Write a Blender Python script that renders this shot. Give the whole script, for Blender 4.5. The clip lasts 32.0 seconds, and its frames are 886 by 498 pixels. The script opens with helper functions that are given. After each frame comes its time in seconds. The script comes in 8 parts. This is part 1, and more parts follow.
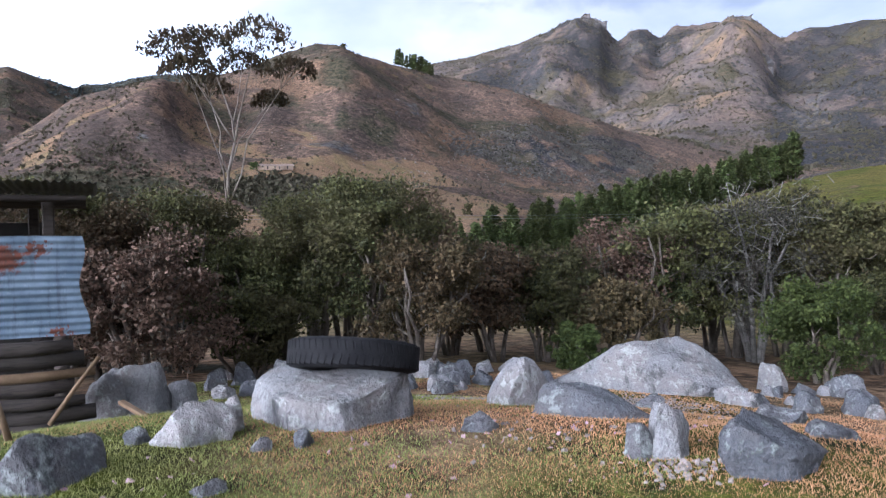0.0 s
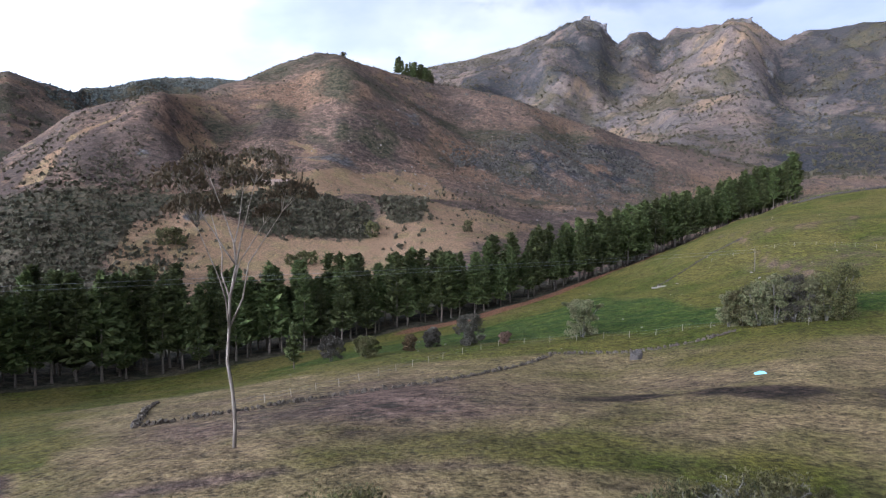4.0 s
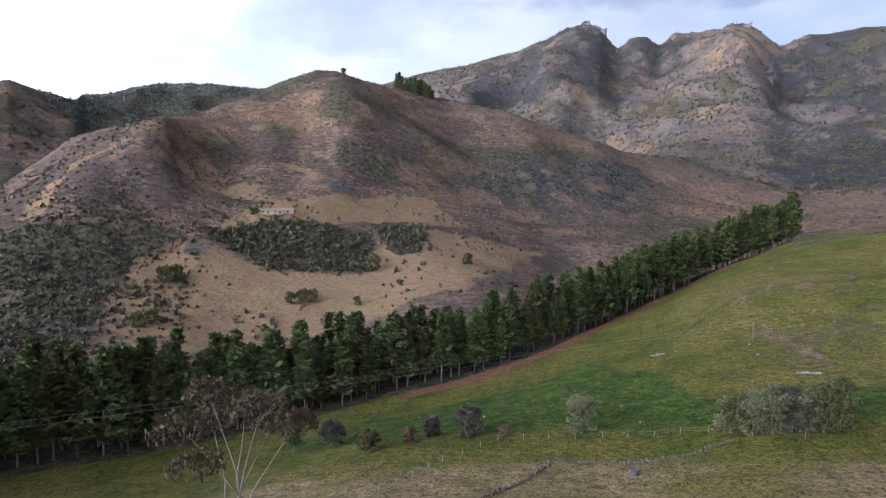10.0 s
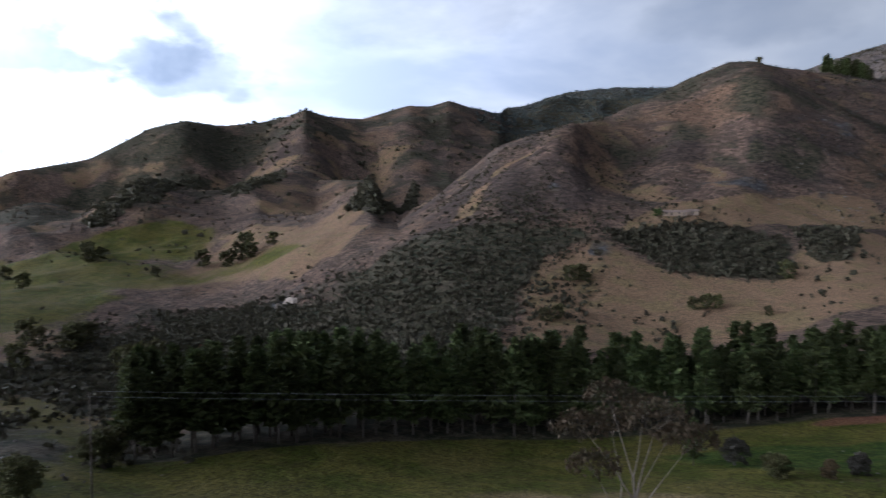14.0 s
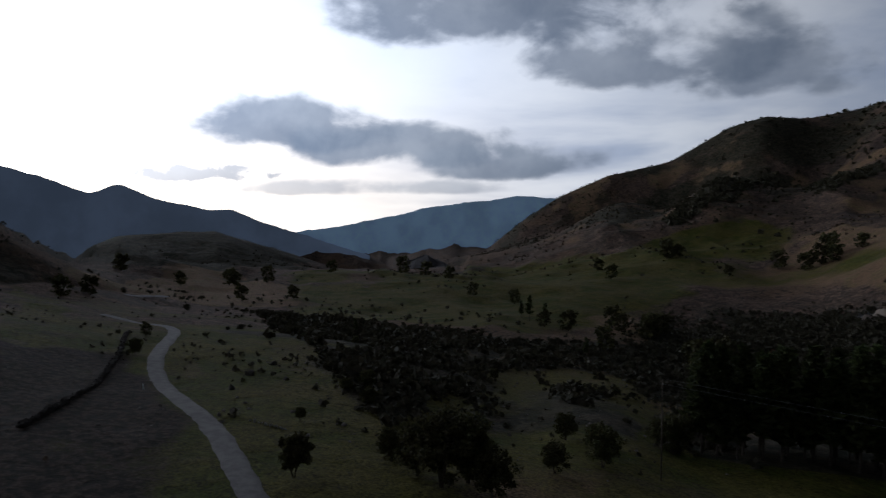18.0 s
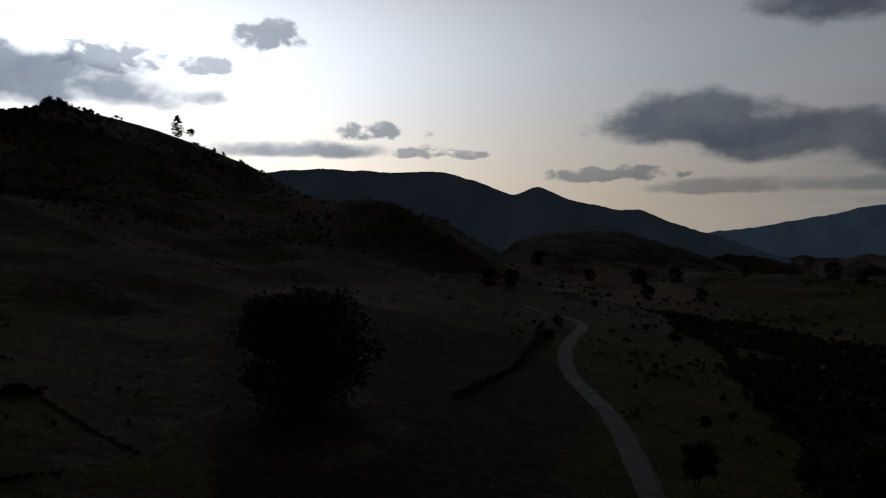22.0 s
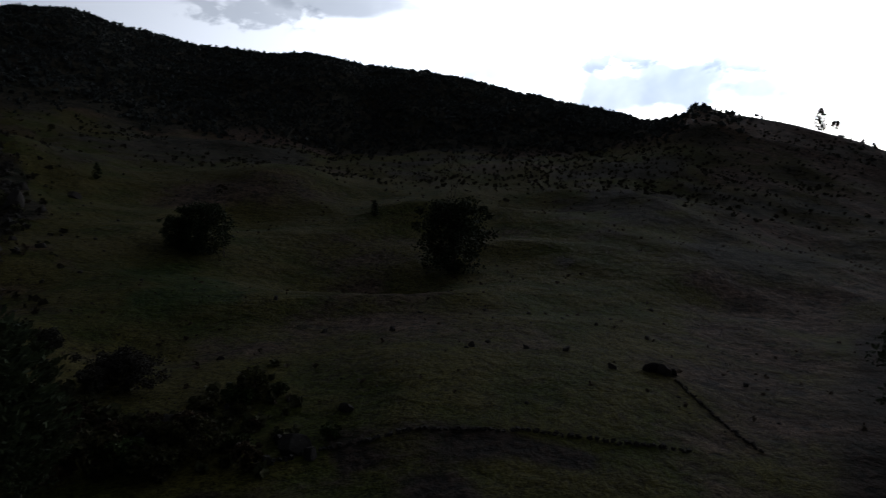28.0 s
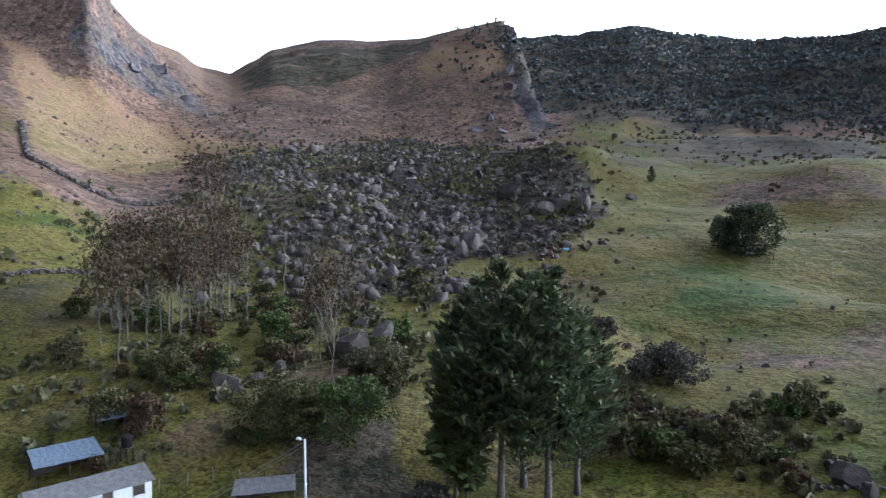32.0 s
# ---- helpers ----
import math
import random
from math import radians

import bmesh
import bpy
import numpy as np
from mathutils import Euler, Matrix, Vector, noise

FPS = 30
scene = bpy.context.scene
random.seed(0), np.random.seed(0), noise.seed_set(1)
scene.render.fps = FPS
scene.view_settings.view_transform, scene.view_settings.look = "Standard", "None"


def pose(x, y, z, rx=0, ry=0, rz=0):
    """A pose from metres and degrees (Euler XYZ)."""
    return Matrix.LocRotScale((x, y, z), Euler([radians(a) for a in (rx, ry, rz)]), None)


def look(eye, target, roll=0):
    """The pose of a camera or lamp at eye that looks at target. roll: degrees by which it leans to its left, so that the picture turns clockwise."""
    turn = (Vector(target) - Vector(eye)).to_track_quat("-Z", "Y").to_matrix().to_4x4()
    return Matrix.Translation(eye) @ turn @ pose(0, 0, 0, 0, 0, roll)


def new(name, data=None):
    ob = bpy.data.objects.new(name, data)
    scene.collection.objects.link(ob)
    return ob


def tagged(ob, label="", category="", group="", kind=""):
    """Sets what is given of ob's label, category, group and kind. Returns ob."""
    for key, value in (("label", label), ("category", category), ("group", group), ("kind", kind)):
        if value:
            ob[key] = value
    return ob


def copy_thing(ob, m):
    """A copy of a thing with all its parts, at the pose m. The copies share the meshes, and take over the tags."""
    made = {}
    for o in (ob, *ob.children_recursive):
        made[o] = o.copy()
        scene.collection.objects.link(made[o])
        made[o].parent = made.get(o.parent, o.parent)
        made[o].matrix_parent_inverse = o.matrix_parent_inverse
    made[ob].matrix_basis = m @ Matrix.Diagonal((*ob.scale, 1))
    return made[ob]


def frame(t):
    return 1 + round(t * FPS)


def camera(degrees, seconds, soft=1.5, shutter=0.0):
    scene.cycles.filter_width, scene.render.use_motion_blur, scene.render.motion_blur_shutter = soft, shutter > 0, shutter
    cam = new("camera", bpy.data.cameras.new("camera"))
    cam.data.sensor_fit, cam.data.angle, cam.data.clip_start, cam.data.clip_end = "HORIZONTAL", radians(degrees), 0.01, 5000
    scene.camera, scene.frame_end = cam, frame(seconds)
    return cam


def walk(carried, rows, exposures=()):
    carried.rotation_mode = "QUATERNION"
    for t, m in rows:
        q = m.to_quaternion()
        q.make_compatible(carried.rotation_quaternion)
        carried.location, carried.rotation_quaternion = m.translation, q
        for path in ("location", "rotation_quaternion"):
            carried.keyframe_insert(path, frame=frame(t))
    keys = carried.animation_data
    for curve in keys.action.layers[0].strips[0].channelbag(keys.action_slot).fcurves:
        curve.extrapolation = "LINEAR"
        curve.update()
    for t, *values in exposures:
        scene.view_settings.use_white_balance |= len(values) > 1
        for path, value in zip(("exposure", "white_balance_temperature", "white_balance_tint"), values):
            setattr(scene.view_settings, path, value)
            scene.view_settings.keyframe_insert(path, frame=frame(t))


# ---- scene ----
cam = camera(64.5, 32.0, soft=1.2, shutter=0.42)
PATH = [
    (0, pose(0, 0, 1.50, 87.07, -0.12, 0.00)),
    (0.5, pose(0, 0, 1.96, 87.07, -0.12, 0.00)),
    (1, pose(0, 0, 2.70, 87.07, -0.12, 0.00)),
    (1.5, pose(0, 0, 3.51, 87.07, -0.12, 0.00)),
    (2, pose(0, 0, 4.94, 87.07, -0.12, 0.00)),
    (2.5, pose(0, 0, 6.45, 87.07, -0.12, 0.00)),
    (3, pose(0, 0, 7.98, 87.07, -0.12, 0.00)),
    (3.5, pose(0, 0, 9.50, 87.07, -0.12, 0.00)),
    (4.5, pose(0, 0, 12.55, 87.07, -0.12, 0.00)),
    (5.5, pose(0, 0, 15.60, 87.07, -0.12, 0.00)),
    (7, pose(0, 0, 20.18, 87.07, -0.12, 0.00)),
    (8.5, pose(0, 0, 24.77, 87.07, -0.12, 0.00)),
    (9.5, pose(0, 0, 27.82, 87.07, -0.12, 0.00)),
    (10, pose(0, 0, 29.35, 87.07, -0.12, 0.00)),
    (10.5, pose(0, 0, 29.80, 87.07, -0.15, 1.00)),
    (11, pose(0, 0, 29.80, 87.07, -0.14, 3.72)),
    (11.5, pose(0, 0, 29.80, 87.07, -0.11, 6.97)),
    (12, pose(0, 0, 29.80, 87.05, -0.08, 10.90)),
    (12.5, pose(0, 0, 29.80, 87.06, -0.05, 14.01)),
    (13, pose(0, 0, 29.80, 87.07, -0.03, 18.96)),
    (13.5, pose(0, 0, 29.80, 87.09, 0.00, 25.12)),
    (14, pose(0, 0, 29.80, 87.11, 0.03, 31.99)),
    (14.5, pose(0, 0, 29.80, 87.11, 0.04, 38.87)),
    (15, pose(0, 0, 29.80, 87.10, 0.05, 45.60)),
    (15.5, pose(0, 0, 29.80, 87.08, 0.06, 52.11)),
    (17.5, pose(0, 0, 29.80, 87.07, 0.06, 72.57)),
    (18, pose(0, 0, 29.80, 87.06, 0.06, 76.53)),
    (18.5, pose(0, 0, 29.80, 87.06, 0.06, 80.62)),
    (19, pose(0, 0, 29.80, 87.07, 0.07, 84.68)),
    (19.5, pose(0, 0, 29.80, 87.06, 0.07, 88.78)),
    (20, pose(0, 0, 29.80, 87.05, 0.06, 92.81)),
    (20.5, pose(0, 0, 29.80, 87.04, 0.06, 96.89)),
    (21, pose(0, 0, 29.80, 87.06, 0.08, 100.93)),
    (21.5, pose(0, 0, 29.80, 87.08, 0.10, 104.93)),
    (22, pose(0, 0, 29.80, 87.10, 0.13, 108.93)),
    (22.5, pose(0, 0, 29.80, 87.12, 0.13, 112.90)),
    (23, pose(0, 0, 29.80, 87.13, 0.07, 116.91)),
    (23.5, pose(0, 0, 29.80, 87.13, 0.00, 120.93)),
    (24, pose(0, 0, 29.80, 87.13, -0.07, 125.12)),
    (24.5, pose(0, 0, 29.80, 87.12, -0.12, 129.18)),
    (25, pose(0, 0, 29.80, 87.10, -0.15, 133.51)),
    (25.5, pose(0, 0, 29.80, 87.08, -0.17, 137.81)),
    (26, pose(0, 0, 29.80, 87.05, -0.17, 142.11)),
    (26.5, pose(0, 0, 29.80, 87.03, -0.17, 146.36)),
    (28.5, pose(0, 0, 29.80, 87.00, -0.01, 162.20)),
    (29, pose(0, 0, 29.80, 87.00, -0.00, 167.76)),
    (29.5, pose(0, 0, 29.80, 87.00, 0.02, 173.50)),
    (30, pose(0, 0, 29.80, 86.99, 0.05, 179.32)),
    (30.5, pose(0, 0, 29.80, 87.00, 0.09, 185.13)),
    (31, pose(0, 0, 29.80, 87.01, 0.14, 190.94)),
    (31.5, pose(0, 0, 29.80, 87.04, 0.16, 196.66)),
    (32, pose(0, 0, 29.80, 87.07, 0.16, 200.19)),
]
walk(cam, PATH, exposures=[(0, -0.25, 5700, 17), (3, -0.3, 5700, 17), (9, -0.42, 5700, 17), (10.5, -0.5, 5750, 17), (12, -0.8, 5700, 16), (13, -1.1, 5700, 15), (14, -1.5, 5700, 14), (15, -1.85, 5750, 13), (17.5, -3.3, 5850, 12), (19, -4.15, 6000, 12), (21, -5.1, 6250, 10), (23, -5.75, 6350, 9), (26.5, -5.2, 6350, 9), (28.5, -3.6, 6000, 12), (29.5, -2.4, 5850, 13), (30, -1.75, 5800, 14), (30.5, -1.0, 5700, 15), (31, -0.4, 5600, 15), (32, 0.12, 5600, 15)])

# ---- world and light: dusk under broken cloud, the last glow behind the south-west ridge ----
SUN_BEARING, SUN_HEIGHT = 132.5, 9.0


def heading(bearing, height=0.0):
    """Unit vector for a bearing in degrees to the left of north (+Y) and a height in degrees."""
    b, h = radians(bearing), radians(height)
    return Vector((-math.sin(b) * math.cos(h), math.cos(b) * math.cos(h), math.sin(h)))


class Nodes:
    """Small helper to write node trees."""

    def __init__(self, tree):
        self.t = tree
        tree.nodes.clear()

    def n(self, kind, **sets):
        nd = self.t.nodes.new(kind)
        for k, v in sets.items():
            if k == "op":
                nd.operation = v
            elif k == "dims":
                nd.noise_dimensions = v
            elif k == "data":
                nd.data_type = v
        return nd

    def link(self, a, b):
        self.t.links.new(a, b)

    def put(self, sock, v):
        if hasattr(v, "is_linked"):
            self.t.links.new(v, sock)
        else:
            sock.default_value = v

    def math(self, op, a, b=0.0, c=0.0, clamp=False):
        nd = self.t.nodes.new("ShaderNodeMath")
        nd.operation, nd.use_clamp = op, clamp
        for i, v in enumerate((a, b, c)):
            self.put(nd.inputs[i], v)
        return nd.outputs[0]

    def mix(self, f, a, b):
        nd = self.t.nodes.new("ShaderNodeMix")
        nd.data_type = "RGBA"
        self.put(nd.inputs[0], f)
        self.put(nd.inputs[6], a if hasattr(a, "is_linked") else (*a, 1))
        self.put(nd.inputs[7], b if hasattr(b, "is_linked") else (*b, 1))
        return nd.outputs[2]

    def noise(self, vec, scale, detail=4.0, rough=0.55, dist=0.0):
        nd = self.t.nodes.new("ShaderNodeTexNoise")
        self.put(nd.inputs["Vector"], vec)
        nd.inputs["Scale"].default_value = scale
        nd.inputs["Detail"].default_value = detail
        nd.inputs["Roughness"].default_value = rough
        nd.inputs["Distortion"].default_value = dist
        return nd.outputs["Fac"]

    def step(self, v, lo, hi):
        nd = self.t.nodes.new("ShaderNodeMapRange")
        nd.interpolation_type = "SMOOTHSTEP"
        self.put(nd.inputs[0], v)
        nd.inputs[1].default_value, nd.inputs[2].default_value = lo, hi
        return nd.outputs[0]

    def vmath(self, op, a, b=(0, 0, 0)):
        nd = self.t.nodes.new("ShaderNodeVectorMath")
        nd.operation = op
        self.put(nd.inputs[0], a)
        self.put(nd.inputs[1], b)
        return nd.outputs[1] if op in ("DOT_PRODUCT", "LENGTH", "DISTANCE") else nd.outputs[0]


world = bpy.data.worlds.new("dusk_sky")
scene.world = world
world.use_nodes = True
w = Nodes(world.node_tree)
co = w.n("ShaderNodeTexCoord").outputs["Generated"]
xyz = w.n("ShaderNodeSeparateXYZ")
w.link(co, xyz.inputs[0])
sky = w.n("ShaderNodeTexSky")
sky.sky_type, sky.sun_disc = "NISHITA", False
sky.sun_elevation, sky.sun_rotation = radians(SUN_HEIGHT), radians(-SUN_BEARING)
sky.air_density, sky.dust_density, sky.altitude = 1.0, 2.0, 2600
up = w.math("MAXIMUM", xyz.outputs[2], 0.0)
# angle to the glow
facing = w.vmath("DOT_PRODUCT", co, tuple(heading(SUN_BEARING, 5)))
halo = w.math("POWER", w.math("MAXIMUM", w.math("MULTIPLY_ADD", facing, 0.5, 0.5), 0.0), 6.0)
core = w.math("POWER", w.math("MAXIMUM", facing, 0.0), 15.0)
glow = w.math("ADD", w.math("MULTIPLY", halo, 30.0), w.math("MULTIPLY", core, 36.0))
# thin high veil of cloud
flat = w.n("ShaderNodeCombineXYZ")
lift = w.math("ADD", up, 0.12)
w.link(w.math("DIVIDE", xyz.outputs[0], lift), flat.inputs[0])
w.link(w.math("DIVIDE", xyz.outputs[1], lift), flat.inputs[1])
veil = w.noise(flat.outputs[0], 0.55, 7, 0.55, 0.3)
veil_tone = w.mix(w.step(veil, 0.36, 0.66), (0.50, 0.57, 0.70), (0.96, 0.98, 1.0))
clear_tone = w.mix(w.step(xyz.outputs[2], 0.0, 0.22), (1.0, 0.86, 0.69), (0.90, 0.94, 1.0))
west = w.step(facing, -0.75, 0.5)
tone = w.mix(w.step(facing, 0.25, 0.85), veil_tone, clear_tone)
bright = w.math("ADD", w.math("ADD", w.math("MULTIPLY", west, 4.7), 1.45), glow)
# sky overhead, mostly out of view, is dimmed to darken the land; skyline stays bright
bright = w.math("MULTIPLY", bright, w.math("SUBTRACT", 1.0, w.math("MULTIPLY", w.step(xyz.outputs[2], 0.2, 0.55), 0.82)))
sc = w.n("ShaderNodeVectorMath", op="SCALE")
w.link(tone, sc.inputs[0])
w.link(bright, sc.inputs[3])
open_sky = sc.outputs[0]
# banks of grey cumulus: bearing, height, half width, half height in degrees, and how dense
azim = w.math("MULTIPLY", w.math("ARCTAN2", w.math("MULTIPLY", xyz.outputs[0], -1.0), xyz.outputs[1]), 57.29578)
elev = w.math("MULTIPLY", w.math("ARCSINE", xyz.outputs[2]), 57.29578)
tall = w.vmath("MULTIPLY", co, (1.0, 1.0, 1.7))
billow = w.math("MULTIPLY", w.math("SUBTRACT", w.noise(tall, 9.0, 7, 0.52, 0.15), 0.5), 3.6)
shred = w.math("MULTIPLY", w.math("SUBTRACT", w.noise(tall, 30.0, 7, 0.58, 0.3), 0.5), 5.0)
BANKS = [(72, 15.5, 17, 4.6, 0.85), (60, 11.5, 11, 4.0, 0.8), (51, 10, 6.5, 3.2, 0.7), (88.5, 6.4, 8.5, 2.9, 0.9), (80, 5.0, 11, 2.5, 0.9), (71.5, 3.7, 8, 2.0, 0.85), (95, 2.9, 5.5, 0.8, 0.7), (82, 1.9, 11, 0.9, 0.55), (66, 17, 9, 5, 0.5),
         (139, 9.0, 11.5, 2.7, 0.92), (144.1, 11.6, 3.2, 1.3, 0.8), (134, 11.0, 4.0, 1.5, 0.75), (127.3, 11, 2.2, 0.9, 0.7), (122.5, 13.3, 2.9, 1.7, 0.75), (120.5, 4.9, 8.0, 1.1, 0.85), (114.3, 6.3, 3.6, 0.9, 0.75), (110.7, 4.8, 2.6, 0.7, 0.7), (106.8, 4.6, 2.0, 0.5, 0.65),
         (154, 11, 2.6, 1.1, 0.6), (165.6, 16, 6.5, 1.7, 0.55), (172.6, 15, 5, 2.2, 0.5), (8, 14, 11, 4, 0.3), (34, 15, 9, 4, 0.25), (-22, 16.5, 16, 3.0, 0.55)]
grain = w.noise(co, 13.0, 6, 0.55, 0.2)
dim = w.math("ADD", w.math("MULTIPLY", bright, 0.36), 0.5)
cloudy = open_sky
for az, el, wd, ht, dens in BANKS:
    dx = w.math("DIVIDE", w.math("SUBTRACT", azim, az), wd)
    dy = w.math("DIVIDE", w.math("SUBTRACT", elev, el), ht)
    low = w.math("MULTIPLY", w.math("MINIMUM", dy, 0.0), 1.5)
    q = w.math("ADD", w.math("MULTIPLY", dx, dx), w.math("ADD", w.math("MULTIPLY", dy, dy), w.math("MULTIPLY", low, low)))
    m = w.math("MULTIPLY", w.step(w.math("ADD", w.math("SUBTRACT", 1.0, q), billow if wd > 6 else shred), -0.15, 0.75), dens)
    lit = w.step(w.math("ADD", w.math("MULTIPLY", dy, 0.5), w.math("MULTIPLY_ADD", grain, 3.0, -1.5)), -0.6, 0.9)
    sc2 = w.n("ShaderNodeVectorMath", op="SCALE")
    w.link(w.mix(lit, (0.36, 0.45, 0.60), (0.70, 0.79, 0.92)), sc2.inputs[0])
    w.link(dim, sc2.inputs[3])
    cloudy = w.mix(m, cloudy, sc2.outputs[0])
bg_sky, bg_cloud, add = w.n("ShaderNodeBackground"), w.n("ShaderNodeBackground"), w.n("ShaderNodeAddShader")
w.link(sky.outputs[0], bg_sky.inputs[0])
bg_sky.inputs[1].default_value = 0.05
w.link(cloudy, bg_cloud.inputs[0])
bg_cloud.inputs[1].default_value = 0.9
w.link(bg_sky.outputs[0], add.inputs[0])
w.link(bg_cloud.outputs[0], add.inputs[1])
w.link(add.outputs[0], w.n("ShaderNodeOutputWorld").inputs[0])

sun = new("sun", bpy.data.lights.new("sun", "SUN"))
sun.data.energy, sun.data.angle, sun.data.color = 1.0, radians(18), (1.0, 0.87, 0.74)
sun.matrix_world = look(heading(SUN_BEARING, 9.5) * 50, (0, 0, 0))

# ---- materials ----
def material(name, tones, scale=1.0, rough=0.9, bump=0.3, fine=8.0, metal=0.0, spread=0.0, coords="Object", spec=0.3, stretch=(1, 1, 1), depth=0.05):
    """Two or three tones broken up at two scales, with relief. spread: how far each object differs from the next."""
    m = bpy.data.materials.new(name)
    m.use_nodes = True
    k = Nodes(m.node_tree)
    vec = k.n("ShaderNodeTexCoord").outputs[coords]
    if stretch != (1, 1, 1):
        vec = k.vmath("MULTIPLY", vec, stretch)
    big = k.noise(vec, scale, 4, 0.6)
    small = k.noise(vec, scale * fine, 3, 0.6)
    col = k.mix(k.step(big, 0.35, 0.65), tones[0], tones[1])
    if len(tones) > 2:
        col = k.mix(k.step(small, 0.5, 0.72), col, tones[2])
    else:
        col = k.mix(k.math("MULTIPLY", k.step(small, 0.3, 0.75), 0.35), col, tuple(c * 0.6 for c in tones[0]))
    b = k.n("ShaderNodeBsdfPrincipled")
    if spread:
        hsv = k.n("ShaderNodeHueSaturation")
        k.link(col, hsv.inputs["Color"])
        rnd = k.n("ShaderNodeObjectInfo").outputs["Random"]
        k.link(k.math("MULTIPLY_ADD", rnd, 2 * spread, 1 - spread), hsv.inputs["Value"])
        k.link(k.math("MULTIPLY_ADD", rnd, -0.06 * spread, 0.5 + 0.03 * spread), hsv.inputs["Hue"])
        col = hsv.outputs[0]
    k.link(col, b.inputs["Base Color"])
    b.inputs["Roughness"].default_value, b.inputs["Metallic"].default_value = rough, metal
    b.inputs["Specular IOR Level"].default_value = spec
    if bump:
        bp = k.n("ShaderNodeBump")
        bp.inputs["Strength"].default_value, bp.inputs["Distance"].default_value = bump, depth
        k.link(k.math("ADD", big, small), bp.inputs["Height"])
        k.link(bp.outputs[0], b.inputs["Normal"])
    k.link(b.outputs[0], k.n("ShaderNodeOutputMaterial").inputs[0])
    return m


def leaf_material(name, tones, spread=0.15):
    """Foliage: every leaf island differs a little, some light passes through."""
    m = bpy.data.materials.new(name)
    m.use_nodes = True
    k = Nodes(m.node_tree)
    rnd = k.n("ShaderNodeNewGeometry").outputs["Random Per Island"]
    obj = k.n("ShaderNodeObjectInfo").outputs["Random"]
    pos = k.n("ShaderNodeTexCoord").outputs["Object"]
    patch = k.step(k.noise(pos, 0.6, 2), 0.35, 0.65)
    col = k.mix(rnd, tones[0], tones[1])
    col = k.mix(k.math("MULTIPLY", patch, 0.55), col, tones[2])
    hsv = k.n("ShaderNodeHueSaturation")
    k.link(col, hsv.inputs["Color"])
    k.link(k.math("MULTIPLY_ADD", obj, 2 * spread, 1 - spread), hsv.inputs["Value"])
    k.link(k.math("MULTIPLY_ADD", obj, 0.03, 0.485), hsv.inputs["Hue"])
    d, tr, mx = k.n("ShaderNodeBsdfPrincipled"), k.n("ShaderNodeBsdfTranslucent"), k.n("ShaderNodeMixShader")
    k.link(hsv.outputs[0], d.inputs["Base Color"])
    k.link(hsv.outputs[0], tr.inputs[0])
    d.inputs["Roughness"].default_value, d.inputs["Specular IOR Level"].default_value = 0.75, 0.2
    mx.inputs[0].default_value = 0.2
    k.link(d.outputs[0], mx.inputs[1])
    k.link(tr.outputs[0], mx.inputs[2])
    k.link(mx.outputs[0], k.n("ShaderNodeOutputMaterial").inputs[0])
    return m


